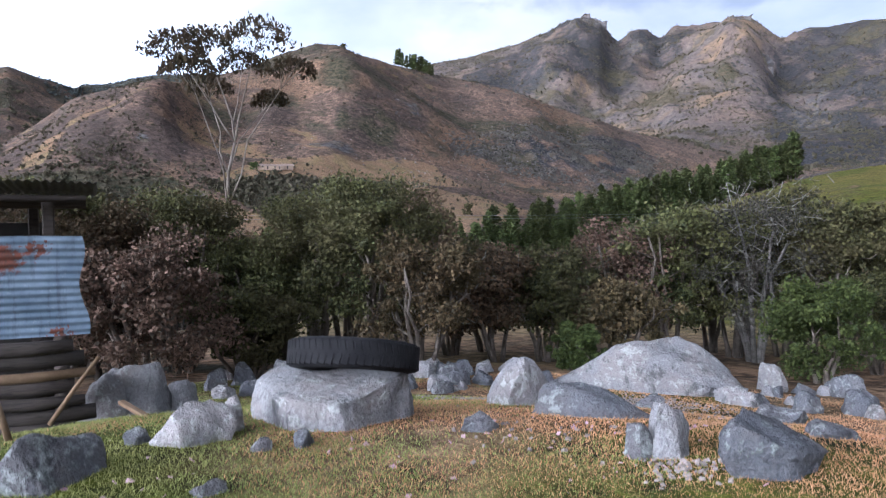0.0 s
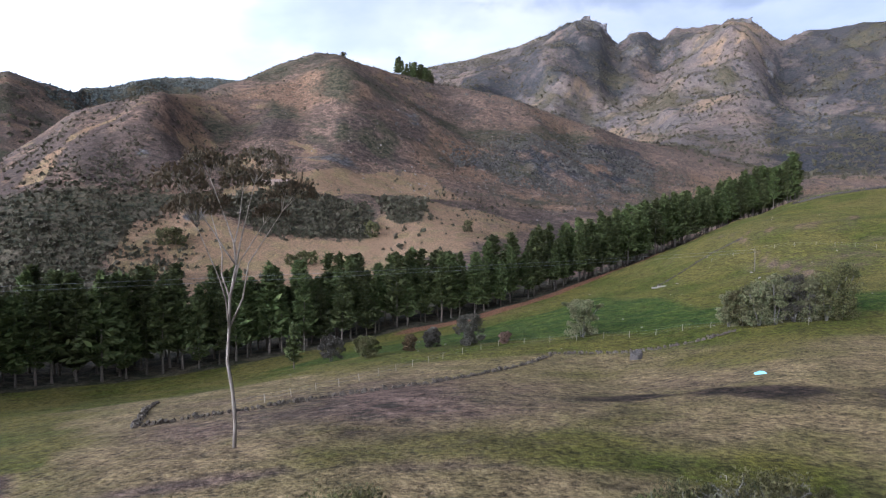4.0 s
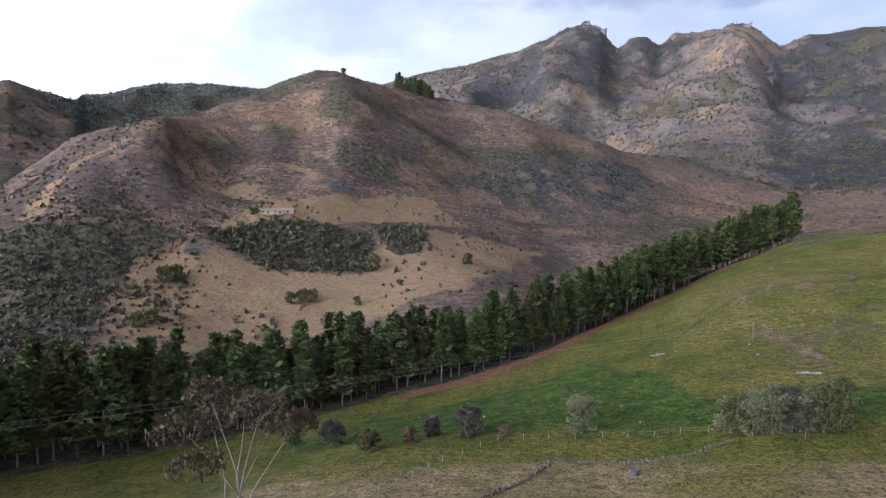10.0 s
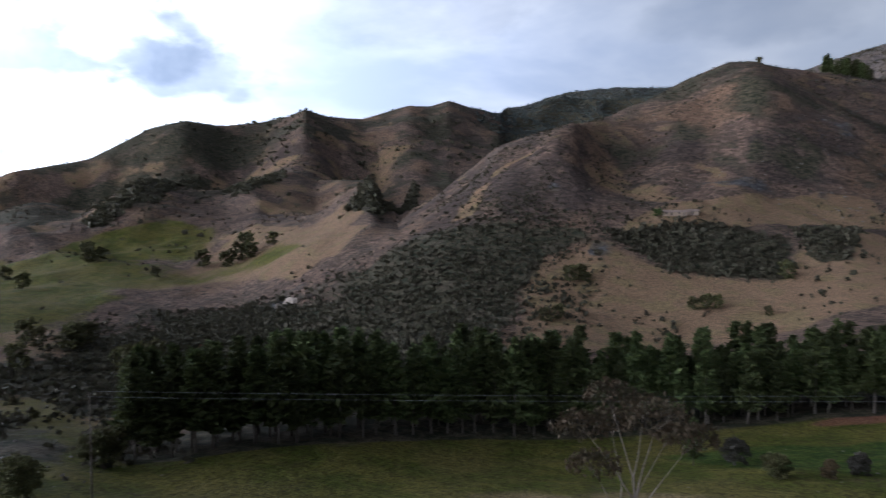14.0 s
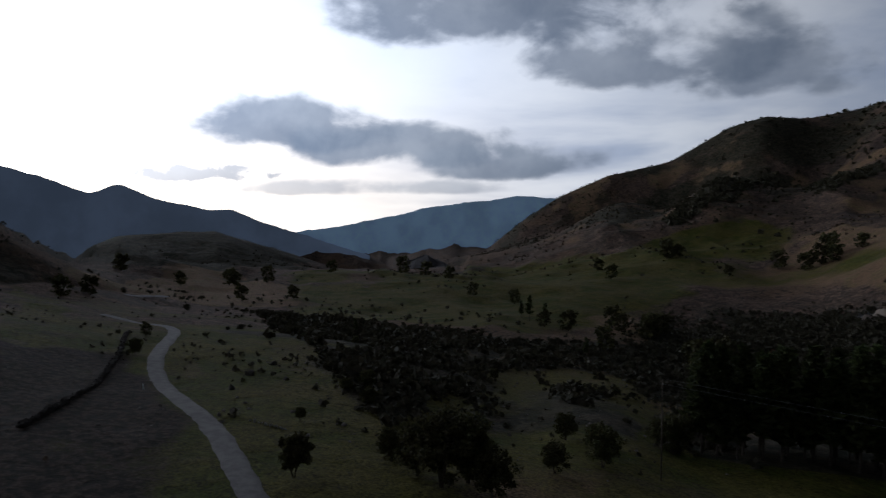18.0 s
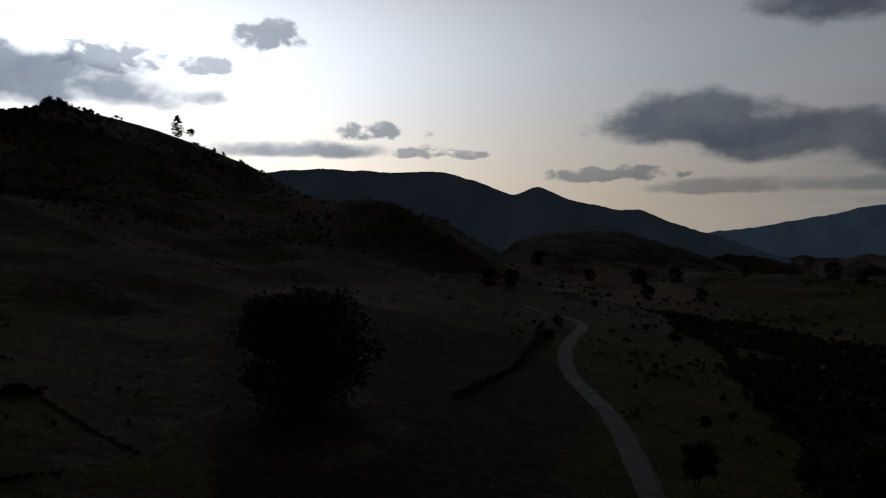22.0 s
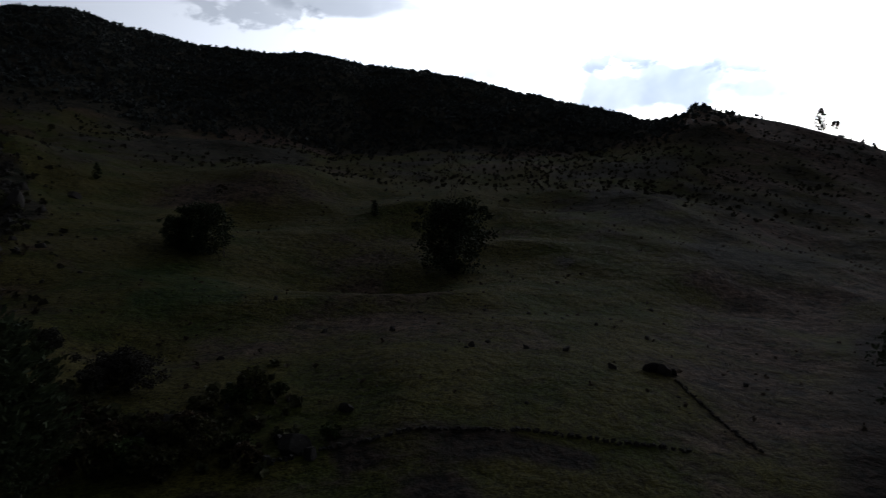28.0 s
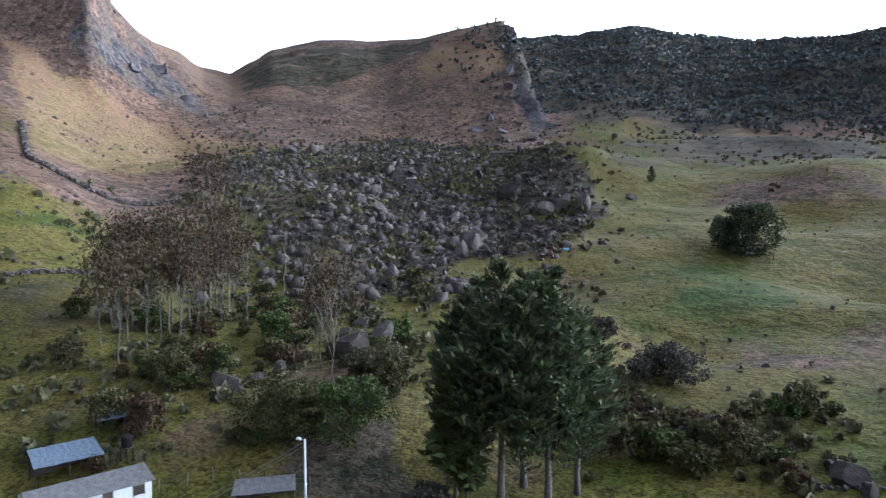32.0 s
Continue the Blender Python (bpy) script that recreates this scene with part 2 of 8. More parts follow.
def land_material():
    """Open hill land: brown heath, straw, pasture, scrub, red soil and bare rock, by the cover layers of the ground."""
    m = bpy.data.materials.new("land")
    m.use_nodes = True
    k = Nodes(m.node_tree)
    pos = k.n("ShaderNodeTexCoord").outputs["Object"]
    n1 = k.noise(pos, 0.010, 3, 0.5)
    n15 = k.noise(pos, 0.032, 3, 0.5)
    n2 = k.noise(pos, 0.085, 3, 0.5)
    n25 = k.noise(pos, 0.25, 2, 0.5)
    n3 = k.noise(pos, 0.7, 3, 0.55)
    n35 = k.noise(pos, 2.1, 4, 0.65)
    n4 = k.noise(pos, 7.0, 4, 0.6)
    n5 = k.noise(pos, 45.0, 3, 0.6)

    def bushes(scale, size, density):
        """Round dots, one to a cell, more of them where the density is high."""
        nd = k.n("ShaderNodeTexVoronoi")
        k.link(k.vmath("ADD", pos, k.vmath("MULTIPLY", k.n("ShaderNodeTexNoise").outputs["Color"], (0.6, 0.6, 0.6))), nd.inputs["Vector"])
        nd.inputs["Scale"].default_value = scale
        sep = k.n("ShaderNodeSeparateXYZ")
        k.link(nd.outputs["Color"], sep.inputs[0])
        dot = k.step(k.math("ADD", nd.outputs["Distance"], k.math("MULTIPLY", sep.outputs[1], 0.2)), size + 0.1, size - 0.06)
        return k.math("MULTIPLY", dot, k.step(k.math("ADD", sep.outputs[0], density), 0.95, 1.05))

    def layer(name):
        a = k.n("ShaderNodeAttribute")
        a.attribute_name = name
        return a.outputs["Fac"]

    def edge(name, wob=0.5):
        return k.step(k.math("ADD", layer(name), k.math("MULTIPLY", k.math("SUBTRACT", k.math("MULTIPLY_ADD", n15, 0.4, k.math("MULTIPLY_ADD", n2, 0.35, k.math("MULTIPLY", n3, 0.25))), 0.5), wob * 2)), 0.35, 0.65)

    dens = k.math("MULTIPLY_ADD", n15, 1.6, k.math("MULTIPLY_ADD", n2, 0.9, -0.75))
    small, mid, large = bushes(0.42, 0.42, dens), bushes(0.2, 0.42, k.math("SUBTRACT", dens, 0.12)), bushes(0.075, 0.42, k.math("SUBTRACT", dens, 0.05))
    brown = k.mix(k.step(n25, 0.36, 0.64), (0.115, 0.080, 0.062), (0.215, 0.150, 0.118))
    brown = k.mix(k.math("MULTIPLY", k.step(n2, 0.44, 0.62), 0.75), brown, (0.10, 0.074, 0.058))
    brown = k.mix(k.math("MULTIPLY", k.step(n15, 0.5, 0.64), 0.6), brown, (0.10, 0.076, 0.056))
    brown = k.mix(k.math("MULTIPLY", k.step(n1, 0.5, 0.6), 0.5), brown, (0.215, 0.138, 0.088))
    brown = k.mix(k.math("MULTIPLY", k.math("MAXIMUM", small, mid), 0.85), brown, (0.045, 0.041, 0.032))
    brown = k.mix(k.math("MULTIPLY", k.step(n3, 0.62, 0.7), 0.6), brown, (0.27, 0.205, 0.165))
    straw = k.mix(k.step(n3, 0.35, 0.65), (0.295, 0.20, 0.132), (0.23, 0.155, 0.10))
    straw = k.mix(k.math("MULTIPLY", k.step(n2, 0.48, 0.62), 0.6), straw, (0.215, 0.175, 0.09))
    straw = k.mix(k.math("MULTIPLY", k.step(n25, 0.55, 0.68), 0.55), straw, (0.17, 0.13, 0.085))
    straw = k.mix(k.math("MULTIPLY", layer("near"), 0.75), straw, k.mix(k.step(n25, 0.38, 0.62), (0.265, 0.208, 0.115), (0.165, 0.138, 0.066)))
    straw = k.mix(k.math("MULTIPLY", layer("grey"), 0.8), straw, k.mix(k.step(n2, 0.38, 0.62), (0.175, 0.138, 0.108), (0.115, 0.092, 0.078)))
    green = k.mix(k.step(n2, 0.38, 0.62), (0.074, 0.086, 0.018), (0.132, 0.120, 0.034))
    green = k.mix(k.math("MULTIPLY", k.step(n15, 0.46, 0.6), 0.65), green, (0.152, 0.128, 0.046))
    green = k.mix(k.math("MULTIPLY", k.step(n25, 0.5, 0.66), 0.6), green, (0.105, 0.092, 0.030))
    green = k.mix(k.math("MULTIPLY", k.step(n3, 0.58, 0.72), 0.5), green, (0.05, 0.056, 0.02))
    lush = k.mix(k.step(n25, 0.36, 0.64), (0.036, 0.066, 0.014), (0.075, 0.10, 0.024))
    lush = k.mix(k.math("MULTIPLY", k.step(n3, 0.55, 0.7), 0.5), lush, (0.095, 0.095, 0.036))
    burn = k.mix(k.step(n3, 0.4, 0.62), (0.026, 0.019, 0.014), (0.062, 0.045, 0.034))
    scrub = k.mix(k.step(n25, 0.4, 0.6), (0.034, 0.036, 0.023), (0.085, 0.074, 0.05))
    scrub = k.mix(k.math("MULTIPLY", k.step(n2, 0.52, 0.66), 0.55), scrub, (0.115, 0.092, 0.068))
    soil = k.mix(k.step(n3, 0.4, 0.6), (0.24, 0.125, 0.08), (0.16, 0.085, 0.058))
    rock = k.mix(k.step(n25, 0.4, 0.6), (0.12, 0.116, 0.116), (0.046, 0.045, 0.047))
    rock = k.mix(k.math("MULTIPLY", k.step(n2, 0.5, 0.62), 0.75), rock, (0.14, 0.112, 0.08))
    # far mountain tones, greyed to put the haze of range into the colour
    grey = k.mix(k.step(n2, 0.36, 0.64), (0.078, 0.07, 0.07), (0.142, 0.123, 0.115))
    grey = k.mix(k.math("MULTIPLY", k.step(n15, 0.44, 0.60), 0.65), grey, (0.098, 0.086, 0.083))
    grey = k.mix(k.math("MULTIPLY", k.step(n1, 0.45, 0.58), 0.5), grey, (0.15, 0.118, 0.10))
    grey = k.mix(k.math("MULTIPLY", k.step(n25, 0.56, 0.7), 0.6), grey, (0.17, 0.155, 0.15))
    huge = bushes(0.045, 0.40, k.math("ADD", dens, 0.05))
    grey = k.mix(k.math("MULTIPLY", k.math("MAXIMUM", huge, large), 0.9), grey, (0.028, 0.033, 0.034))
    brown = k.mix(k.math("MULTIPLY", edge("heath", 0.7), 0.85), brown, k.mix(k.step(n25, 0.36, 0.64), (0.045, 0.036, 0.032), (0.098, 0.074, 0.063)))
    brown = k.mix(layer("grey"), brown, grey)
    slate = k.mix(k.step(n25, 0.4, 0.62), (0.022, 0.024, 0.028), (0.058, 0.056, 0.058))
    slate = k.mix(k.math("MULTIPLY", k.step(n2, 0.5, 0.62), 0.6), slate, (0.034, 0.035, 0.039))
    slate = k.mix(k.math("MULTIPLY", k.step(n15, 0.55, 0.66), 0.5), slate, (0.082, 0.072, 0.066))
    slate = k.mix(k.math("MULTIPLY", k.step(n3, 0.62, 0.7), 0.55), slate, (0.17, 0.165, 0.165))
    brown = k.mix(edge("slate", 0.8), brown, slate)
    col = k.mix(edge("straw"), brown, straw)
    col = k.mix(edge("green"), col, green)
    col = k.mix(edge("lush"), col, lush)
    col = k.mix(edge("burn", 0.8), col, burn)
    col = k.mix(edge("scrub", 0.9), col, scrub)
    col = k.mix(edge("soil"), col, soil)
    col = k.mix(edge("rock", 1.0), col, rock)
    tuft = k.math("MULTIPLY_ADD", k.step(n4, 0.3, 0.7), 0.5, k.math("MULTIPLY", n5, 0.5))
    hsv = k.n("ShaderNodeHueSaturation")
    k.link(col, hsv.inputs["Color"])
    hsv.inputs["Saturation"].default_value = 1.1
    k.link(k.math("MULTIPLY_ADD", tuft, 0.5, k.math("MULTIPLY_ADD", k.step(n3, 0.3, 0.7), 0.35, k.math("MULTIPLY_ADD", k.step(n35, 0.36, 0.66), 0.55, -0.12))), hsv.inputs["Value"])
    b, bp = k.n("ShaderNodeBsdfPrincipled"), k.n("ShaderNodeBump")
    k.link(hsv.outputs[0], b.inputs["Base Color"])
    b.inputs["Roughness"].default_value, b.inputs["Specular IOR Level"].default_value = 0.95, 0.1
    bp.inputs["Strength"].default_value, bp.inputs["Distance"].default_value = 0.9, 0.4
    k.link(k.math("ADD", k.math("MULTIPLY", n3, 1.0), k.math("ADD", k.math("MULTIPLY", n4, 0.12), k.math("ADD", k.math("MULTIPLY", n2, 4.0), k.math("MULTIPLY_ADD", n25, 2.0, k.math("MULTIPLY", n35, 0.6))))), bp.inputs["Height"])
    k.link(bp.outputs[0], b.inputs["Normal"])
    k.link(b.outputs[0], k.n("ShaderNodeOutputMaterial").inputs[0])
    return m


M_LAND = land_material()


def rock_material(name, body, pale, dark, share=0.5, spread=0.12):
    """Weathered stone: mottled body, crusts of pale lichen, dark weather stains, pits."""
    m = bpy.data.materials.new(name)
    m.use_nodes = True
    k = Nodes(m.node_tree)
    pos = k.n("ShaderNodeTexCoord").outputs["Object"]
    info = k.n("ShaderNodeObjectInfo").outputs["Random"]
    off = k.n("ShaderNodeCombineXYZ")
    for i in range(3):
        k.link(k.math("MULTIPLY", info, 40.0 + 13 * i), off.inputs[i])
    pos = k.vmath("ADD", pos, off.outputs[0])
    a, b, c = k.noise(pos, 1.6, 5, 0.6), k.noise(pos, 9.0, 6, 0.7, 0.1), k.noise(pos, 30.0, 4, 0.65)
    streak = k.noise(k.vmath("MULTIPLY", pos, (1.0, 1.0, 0.35)), 4.0, 6, 0.7, 0.15)
    col = k.mix(k.step(c, 0.3, 0.7), tuple(v * 0.78 for v in body), tuple(v * 1.15 for v in body))
    col = k.mix(k.math("MULTIPLY", k.step(a, 0.42, 0.6), 0.55), col, (body[0] * 1.1, body[1] * 0.98, body[2] * 0.9))
    col = k.mix(k.math("MULTIPLY", k.step(k.math("ADD", b, k.math("MULTIPLY", a, 0.5)), 0.93 - share * 0.3, 1.03 - share * 0.3), 0.8), col, pale)
    col = k.mix(k.math("MULTIPLY", k.step(streak, 0.54, 0.64), 0.75), col, dark)
    hsv = k.n("ShaderNodeHueSaturation")
    k.link(col, hsv.inputs["Color"])
    k.link(k.math("MULTIPLY_ADD", info, 2 * spread, 1 - spread), hsv.inputs["Value"])
    bs, bp = k.n("ShaderNodeBsdfPrincipled"), k.n("ShaderNodeBump")
    k.link(hsv.outputs[0], bs.inputs["Base Color"])
    bs.inputs["Roughness"].default_value, bs.inputs["Specular IOR Level"].default_value = 0.95, 0.15
    bp.inputs["Strength"].default_value, bp.inputs["Distance"].default_value = 1.0, 0.1
    k.link(k.math("ADD", k.math("MULTIPLY", b, 0.9), k.math("ADD", k.math("MULTIPLY", c, 0.35), a)), bp.inputs["Height"])
    k.link(bp.outputs[0], bs.inputs["Normal"])
    k.link(bs.outputs[0], k.n("ShaderNodeOutputMaterial").inputs[0])
    return m


M_CRAG = rock_material("crag_rock", (0.075, 0.074, 0.078), (0.13, 0.128, 0.125), (0.03, 0.03, 0.032), 0.3, 0.2)
M_ROCK = rock_material("lichen_rock", (0.27, 0.267, 0.268), (0.44, 0.445, 0.42), (0.10, 0.10, 0.10), 0.45)
M_SLAB = rock_material("dark_lichen_rock", (0.125, 0.13, 0.14), (0.30, 0.325, 0.31), (0.05, 0.05, 0.054), 0.45)
M_DARKROCK = rock_material("weathered_rock", (0.055, 0.05, 0.046), (0.125, 0.118, 0.108), (0.02, 0.019, 0.018), 0.25, 0.4)
M_EARTH = material("dark_earth_bank", [(0.04, 0.033, 0.025), (0.075, 0.06, 0.045), (0.028, 0.026, 0.018)], 1.5, 0.95, 0.4, 6)
M_CLIFF = rock_material("pale_cliff_rock", (0.20, 0.17, 0.145), (0.28, 0.25, 0.22), (0.09, 0.075, 0.06), 0.4)
M_SCREE = rock_material("scree_rock", (0.125, 0.115, 0.11), (0.21, 0.20, 0.185), (0.06, 0.056, 0.052), 0.3, 0.3)
M_BARK = material("bark", [(0.07, 0.056, 0.043), (0.13, 0.11, 0.09)], 3.0, 0.95, 0.6, 9)
M_PALEBARK = material("pale_bark", [(0.095, 0.08, 0.065), (0.175, 0.15, 0.125), (0.065, 0.05, 0.04)], 2.0, 0.9, 0.3, 6, stretch=(1, 1, 0.25))
M_TWIG = material("pale_lichen_twig", [(0.075, 0.07, 0.058), (0.15, 0.142, 0.122)], 6.0, 0.95, 0.2, 5)
M_GREYBARK = material("lichened_bark", [(0.055, 0.05, 0.043), (0.125, 0.118, 0.104)], 5.0, 0.95, 0.5, 6)
M_PINEBARK = material("pine_bark", [(0.06, 0.05, 0.04), (0.11, 0.09, 0.075)], 3.0, 0.95, 0.6, 9)
M_PINE = leaf_material("pine_needles", [(0.016, 0.026, 0.008), (0.058, 0.074, 0.022), (0.075, 0.082, 0.028)], 0.35)
M_DARKPINE = leaf_material("old_conifer_needles", [(0.018, 0.03, 0.014), (0.075, 0.092, 0.042), (0.052, 0.066, 0.03)], 0.2)
M_CYPRESS = leaf_material("cypress_needles", [(0.018, 0.03, 0.014), (0.048, 0.062, 0.028), (0.036, 0.05, 0.024)], 0.2)
M_EUC = leaf_material("eucalyptus_leaves", [(0.02, 0.02, 0.01), (0.058, 0.046, 0.022), (0.06, 0.036, 0.02)])
M_SHRUB = leaf_material("shrub_leaves", [(0.011, 0.016, 0.006), (0.088, 0.088, 0.03), (0.064, 0.05, 0.022)])
M_OLIVE = leaf_material("olive_bush_leaves", [(0.045, 0.052, 0.022), (0.10, 0.10, 0.045), (0.095, 0.082, 0.05)], 0.25)
M_FLOWER = leaf_material("spent_flower_heads", [(0.022, 0.019, 0.011), (0.185, 0.12, 0.083), (0.10, 0.066, 0.043)])
M_BROWNLEAF = leaf_material("brown_leaves", [(0.02, 0.016, 0.009), (0.125, 0.084, 0.043), (0.05, 0.042, 0.016)])
M_LICHEN = leaf_material("lichened_twigs", [(0.018, 0.016, 0.012), (0.078, 0.071, 0.056), (0.03, 0.026, 0.018)])
M_BRIGHT = leaf_material("fresh_leaves", [(0.016, 0.028, 0.007), (0.072, 0.092, 0.022), (0.036, 0.05, 0.013)])
M_HEATH = leaf_material("heath_scrub", [(0.026, 0.03, 0.016), (0.06, 0.058, 0.032), (0.07, 0.056, 0.038)])
M_BELT = leaf_material("belt_scrub", [(0.028, 0.029, 0.026), (0.088, 0.08, 0.072), (0.06, 0.05, 0.045)])
M_SLOPE = leaf_material("slope_scrub", [(0.055, 0.046, 0.03), (0.14, 0.105, 0.073), (0.09, 0.07, 0.05)])
# wood of the distant ridges; haze is put into these grey-blue leaf tones
M_HAZY_WOOD = leaf_material("far_wood", [(0.045, 0.055, 0.053), (0.08, 0.09, 0.085), (0.065, 0.07, 0.068)])
M_ROAD = material("gravel_road", [(0.125, 0.118, 0.115), (0.185, 0.175, 0.17)], 0.5, 0.95, 0.4, 12)
M_RUBBER = material("black_rubber", [(0.008, 0.008, 0.009), (0.016, 0.016, 0.017)], 6.0, 0.8, 0.25, 6, depth=0.01, spec=0.12)
M_ZINC = material("galvanised_sheet", [(0.085, 0.122, 0.158), (0.155, 0.202, 0.25), (0.06, 0.078, 0.10)], 2.5, 0.6, 0.05, 5, metal=0.15, depth=0.01)


def stained_sheet():
    """Old galvanised sheet: streaked blue-grey zinc with ragged blotches of rust."""
    m = bpy.data.materials.new("stained_zinc")
    m.use_nodes = True
    k = Nodes(m.node_tree)
    pos = k.n("ShaderNodeTexCoord").outputs["Object"]
    big, fine, run = k.noise(pos, 2.2, 4, 0.6), k.noise(pos, 16.0, 5, 0.65), k.noise(k.vmath("MULTIPLY", pos, (6.0, 6.0, 0.7)), 2.0, 4, 0.6)
    col = k.mix(k.step(big, 0.35, 0.65), (0.085, 0.122, 0.158), (0.15, 0.195, 0.24))
    col = k.mix(k.math("MULTIPLY", k.step(run, 0.5, 0.68), 0.6), col, (0.05, 0.066, 0.085))
    col = k.mix(k.math("MULTIPLY", k.step(fine, 0.58, 0.7), 0.4), col, (0.21, 0.25, 0.28))
    rust = None
    for place, size in (((-0.74, 0.0, 0.80), 0.17), ((-0.40, 0.0, 0.90), 0.07), ((-0.95, 0.0, 0.72), 0.14), ((-0.2, 0.0, 0.03), 0.06)):
        far = k.vmath("DISTANCE", k.vmath("MULTIPLY", pos, (0.6, 0.0, 1.0)), (place[0] * 0.6, 0.0, place[2]))
        spot_ = k.step(k.math("ADD", far, k.math("MULTIPLY", k.math("SUBTRACT", fine, 0.5), 0.35)), size, size * 0.55)
        rust = spot_ if rust is None else k.math("MAXIMUM", rust, spot_)
    col = k.mix(rust, col, k.mix(k.step(fine, 0.4, 0.6), (0.13, 0.045, 0.028), (0.07, 0.035, 0.025)))
    b = k.n("ShaderNodeBsdfPrincipled")
    k.link(col, b.inputs["Base Color"])
    k.link(k.math("MULTIPLY_ADD", rust, 0.3, 0.6), b.inputs["Roughness"])
    b.inputs["Metallic"].default_value, b.inputs["Specular IOR Level"].default_value = 0.12, 0.3
    k.link(b.outputs[0], k.n("ShaderNodeOutputMaterial").inputs[0])
    return m


M_STAINED = stained_sheet()
M_LOG = material("weathered_wood", [(0.03, 0.024, 0.02), (0.062, 0.05, 0.041), (0.018, 0.016, 0.015)], 2.5, 0.9, 0.5, 7, stretch=(0.3, 3, 3), spread=0.3, depth=0.02)
M_STICK = material("split_wood", [(0.11, 0.07, 0.038), (0.17, 0.112, 0.065)], 3.0, 0.85, 0.3, 7, depth=0.01)
M_WHITE = material("white_paint", [(0.52, 0.58, 0.56), (0.60, 0.64, 0.62)], 1.5, 0.7, 0.1, 6)
M_FIBRE = material("fibre_cement_sheet", [(0.10, 0.102, 0.103), (0.155, 0.155, 0.153), (0.07, 0.07, 0.068)], 1.5, 0.9, 0.2, 6)
M_TARP = material("blue_plastic", [(0.16, 0.42, 0.52), (0.25, 0.52, 0.60)], 2.0, 0.5, 0.2, 5)
M_DARK = material("ash_and_inner_shade", [(0.02, 0.018, 0.016), (0.035, 0.03, 0.026)], 2.0, 0.95, 0.1, 5)
M_POST = material("fence_wood", [(0.12, 0.108, 0.092), (0.19, 0.172, 0.148)], 3.0, 0.95, 0.3, 6)
M_CABLE = material("cable", [(0.10, 0.10, 0.11), (0.16, 0.16, 0.17)], 1.0, 0.6, 0.0, 4)
M_PETAL = material("fallen_petals", [(0.36, 0.21, 0.25), (0.42, 0.30, 0.30)], 3.0, 0.8, 0.0, 4)
M_STRAWBLADE = leaf_material("dry_grass", [(0.40, 0.195, 0.085), (0.56, 0.33, 0.17), (0.36, 0.235, 0.11)])
M_GRASSBLADE = leaf_material("green_grass", [(0.10, 0.15, 0.035), (0.24, 0.27, 0.08), (0.24, 0.22, 0.08)])

M_CHIPS = material("stone_chips", [(0.17, 0.14, 0.125), (0.28, 0.24, 0.215)], 6.0, 0.95, 0.2, 5)

# ---- mesh helpers ----
def mesh_np(name, verts, faces, mat, smooth=False):
    """A mesh from arrays of vertices and equal-sided faces."""
    verts, faces = np.asarray(verts, np.float32), np.asarray(faces, np.int32)
    me = bpy.data.meshes.new(name)
    n, s = faces.shape
    me.vertices.add(len(verts))
    me.vertices.foreach_set("co", verts.ravel())
    me.loops.add(n * s)
    me.loops.foreach_set("vertex_index", faces.ravel())
    me.polygons.add(n)
    me.polygons.foreach_set("loop_start", np.arange(0, n * s, s, dtype=np.int32))
    me.polygons.foreach_set("loop_total", np.full(n, s, np.int32))
    if smooth:
        me.polygons.foreach_set("use_smooth", np.ones(n, bool))
    me.update()
    me.validate()
    me.materials.append(mat)
    return me


def part(name, me, parent, label="", at=None):
    ob = new(name, me)
    ob.parent = parent
    if at is not None:
        ob.matrix_basis = at
    if label:
        ob["label"] = label
    return ob


class Shape:
    """Collects tubes, boxes and quads and turns them into one mesh."""

    def __init__(self):
        self.v, self.f = [], []

    def tube(self, pts, radii, sides=7, cap=True):
        pts = [Vector(p) for p in pts]
        base = len(self.v)
        for i, p in enumerate(pts):
            d = (pts[min(i + 1, len(pts) - 1)] - pts[max(i - 1, 0)]).normalized()
            a = d.orthogonal().normalized() if i == 0 else (a - d * a.dot(d)).normalized()
            c = d.cross(a)
            for j in range(sides):
                t = 2 * math.pi * j / sides
                self.v.append(p + (a * math.cos(t) + c * math.sin(t)) * radii[i])
        for i in range(len(pts) - 1):
            for j in range(sides):
                k = (j + 1) % sides
                self.f.append((base + i * sides + j, base + i * sides + k, base + (i + 1) * sides + k, base + (i + 1) * sides + j))
        if cap:
            self.f.append(tuple(base + j for j in reversed(range(sides))))
            self.f.append(tuple(base + (len(pts) - 1) * sides + j for j in range(sides)))
        return self

    def box(self, m, x, y, z):
        base = len(self.v)
        for sx in (-.5, .5):
            for sy in (-.5, .5):
                for sz in (-.5, .5):
                    self.v.append(m @ Vector((sx * x, sy * y, sz * z)))
        for q in ((0, 1, 3, 2), (4, 6, 7, 5), (0, 4, 5, 1), (2, 3, 7, 6), (0, 2, 6, 4), (1, 5, 7, 3)):
            self.f.append(tuple(base + i for i in q))
        return self

    def mesh(self, name, mat, smooth=False, bevel=0.0):
        me = bpy.data.meshes.new(name)
        me.from_pydata([tuple(v) for v in self.v], [], self.f)
        if bevel:
            bm = bmesh.new()
            bm.from_mesh(me)
            bmesh.ops.bevel(bm, geom=bm.edges[:], offset=bevel, segments=1, affect="EDGES")
            bm.to_mesh(me)
            bm.free()
        me.materials.append(mat)
        if smooth:
            me.polygons.foreach_set("use_smooth", np.ones(len(me.polygons), bool))
        me.update()
        return me


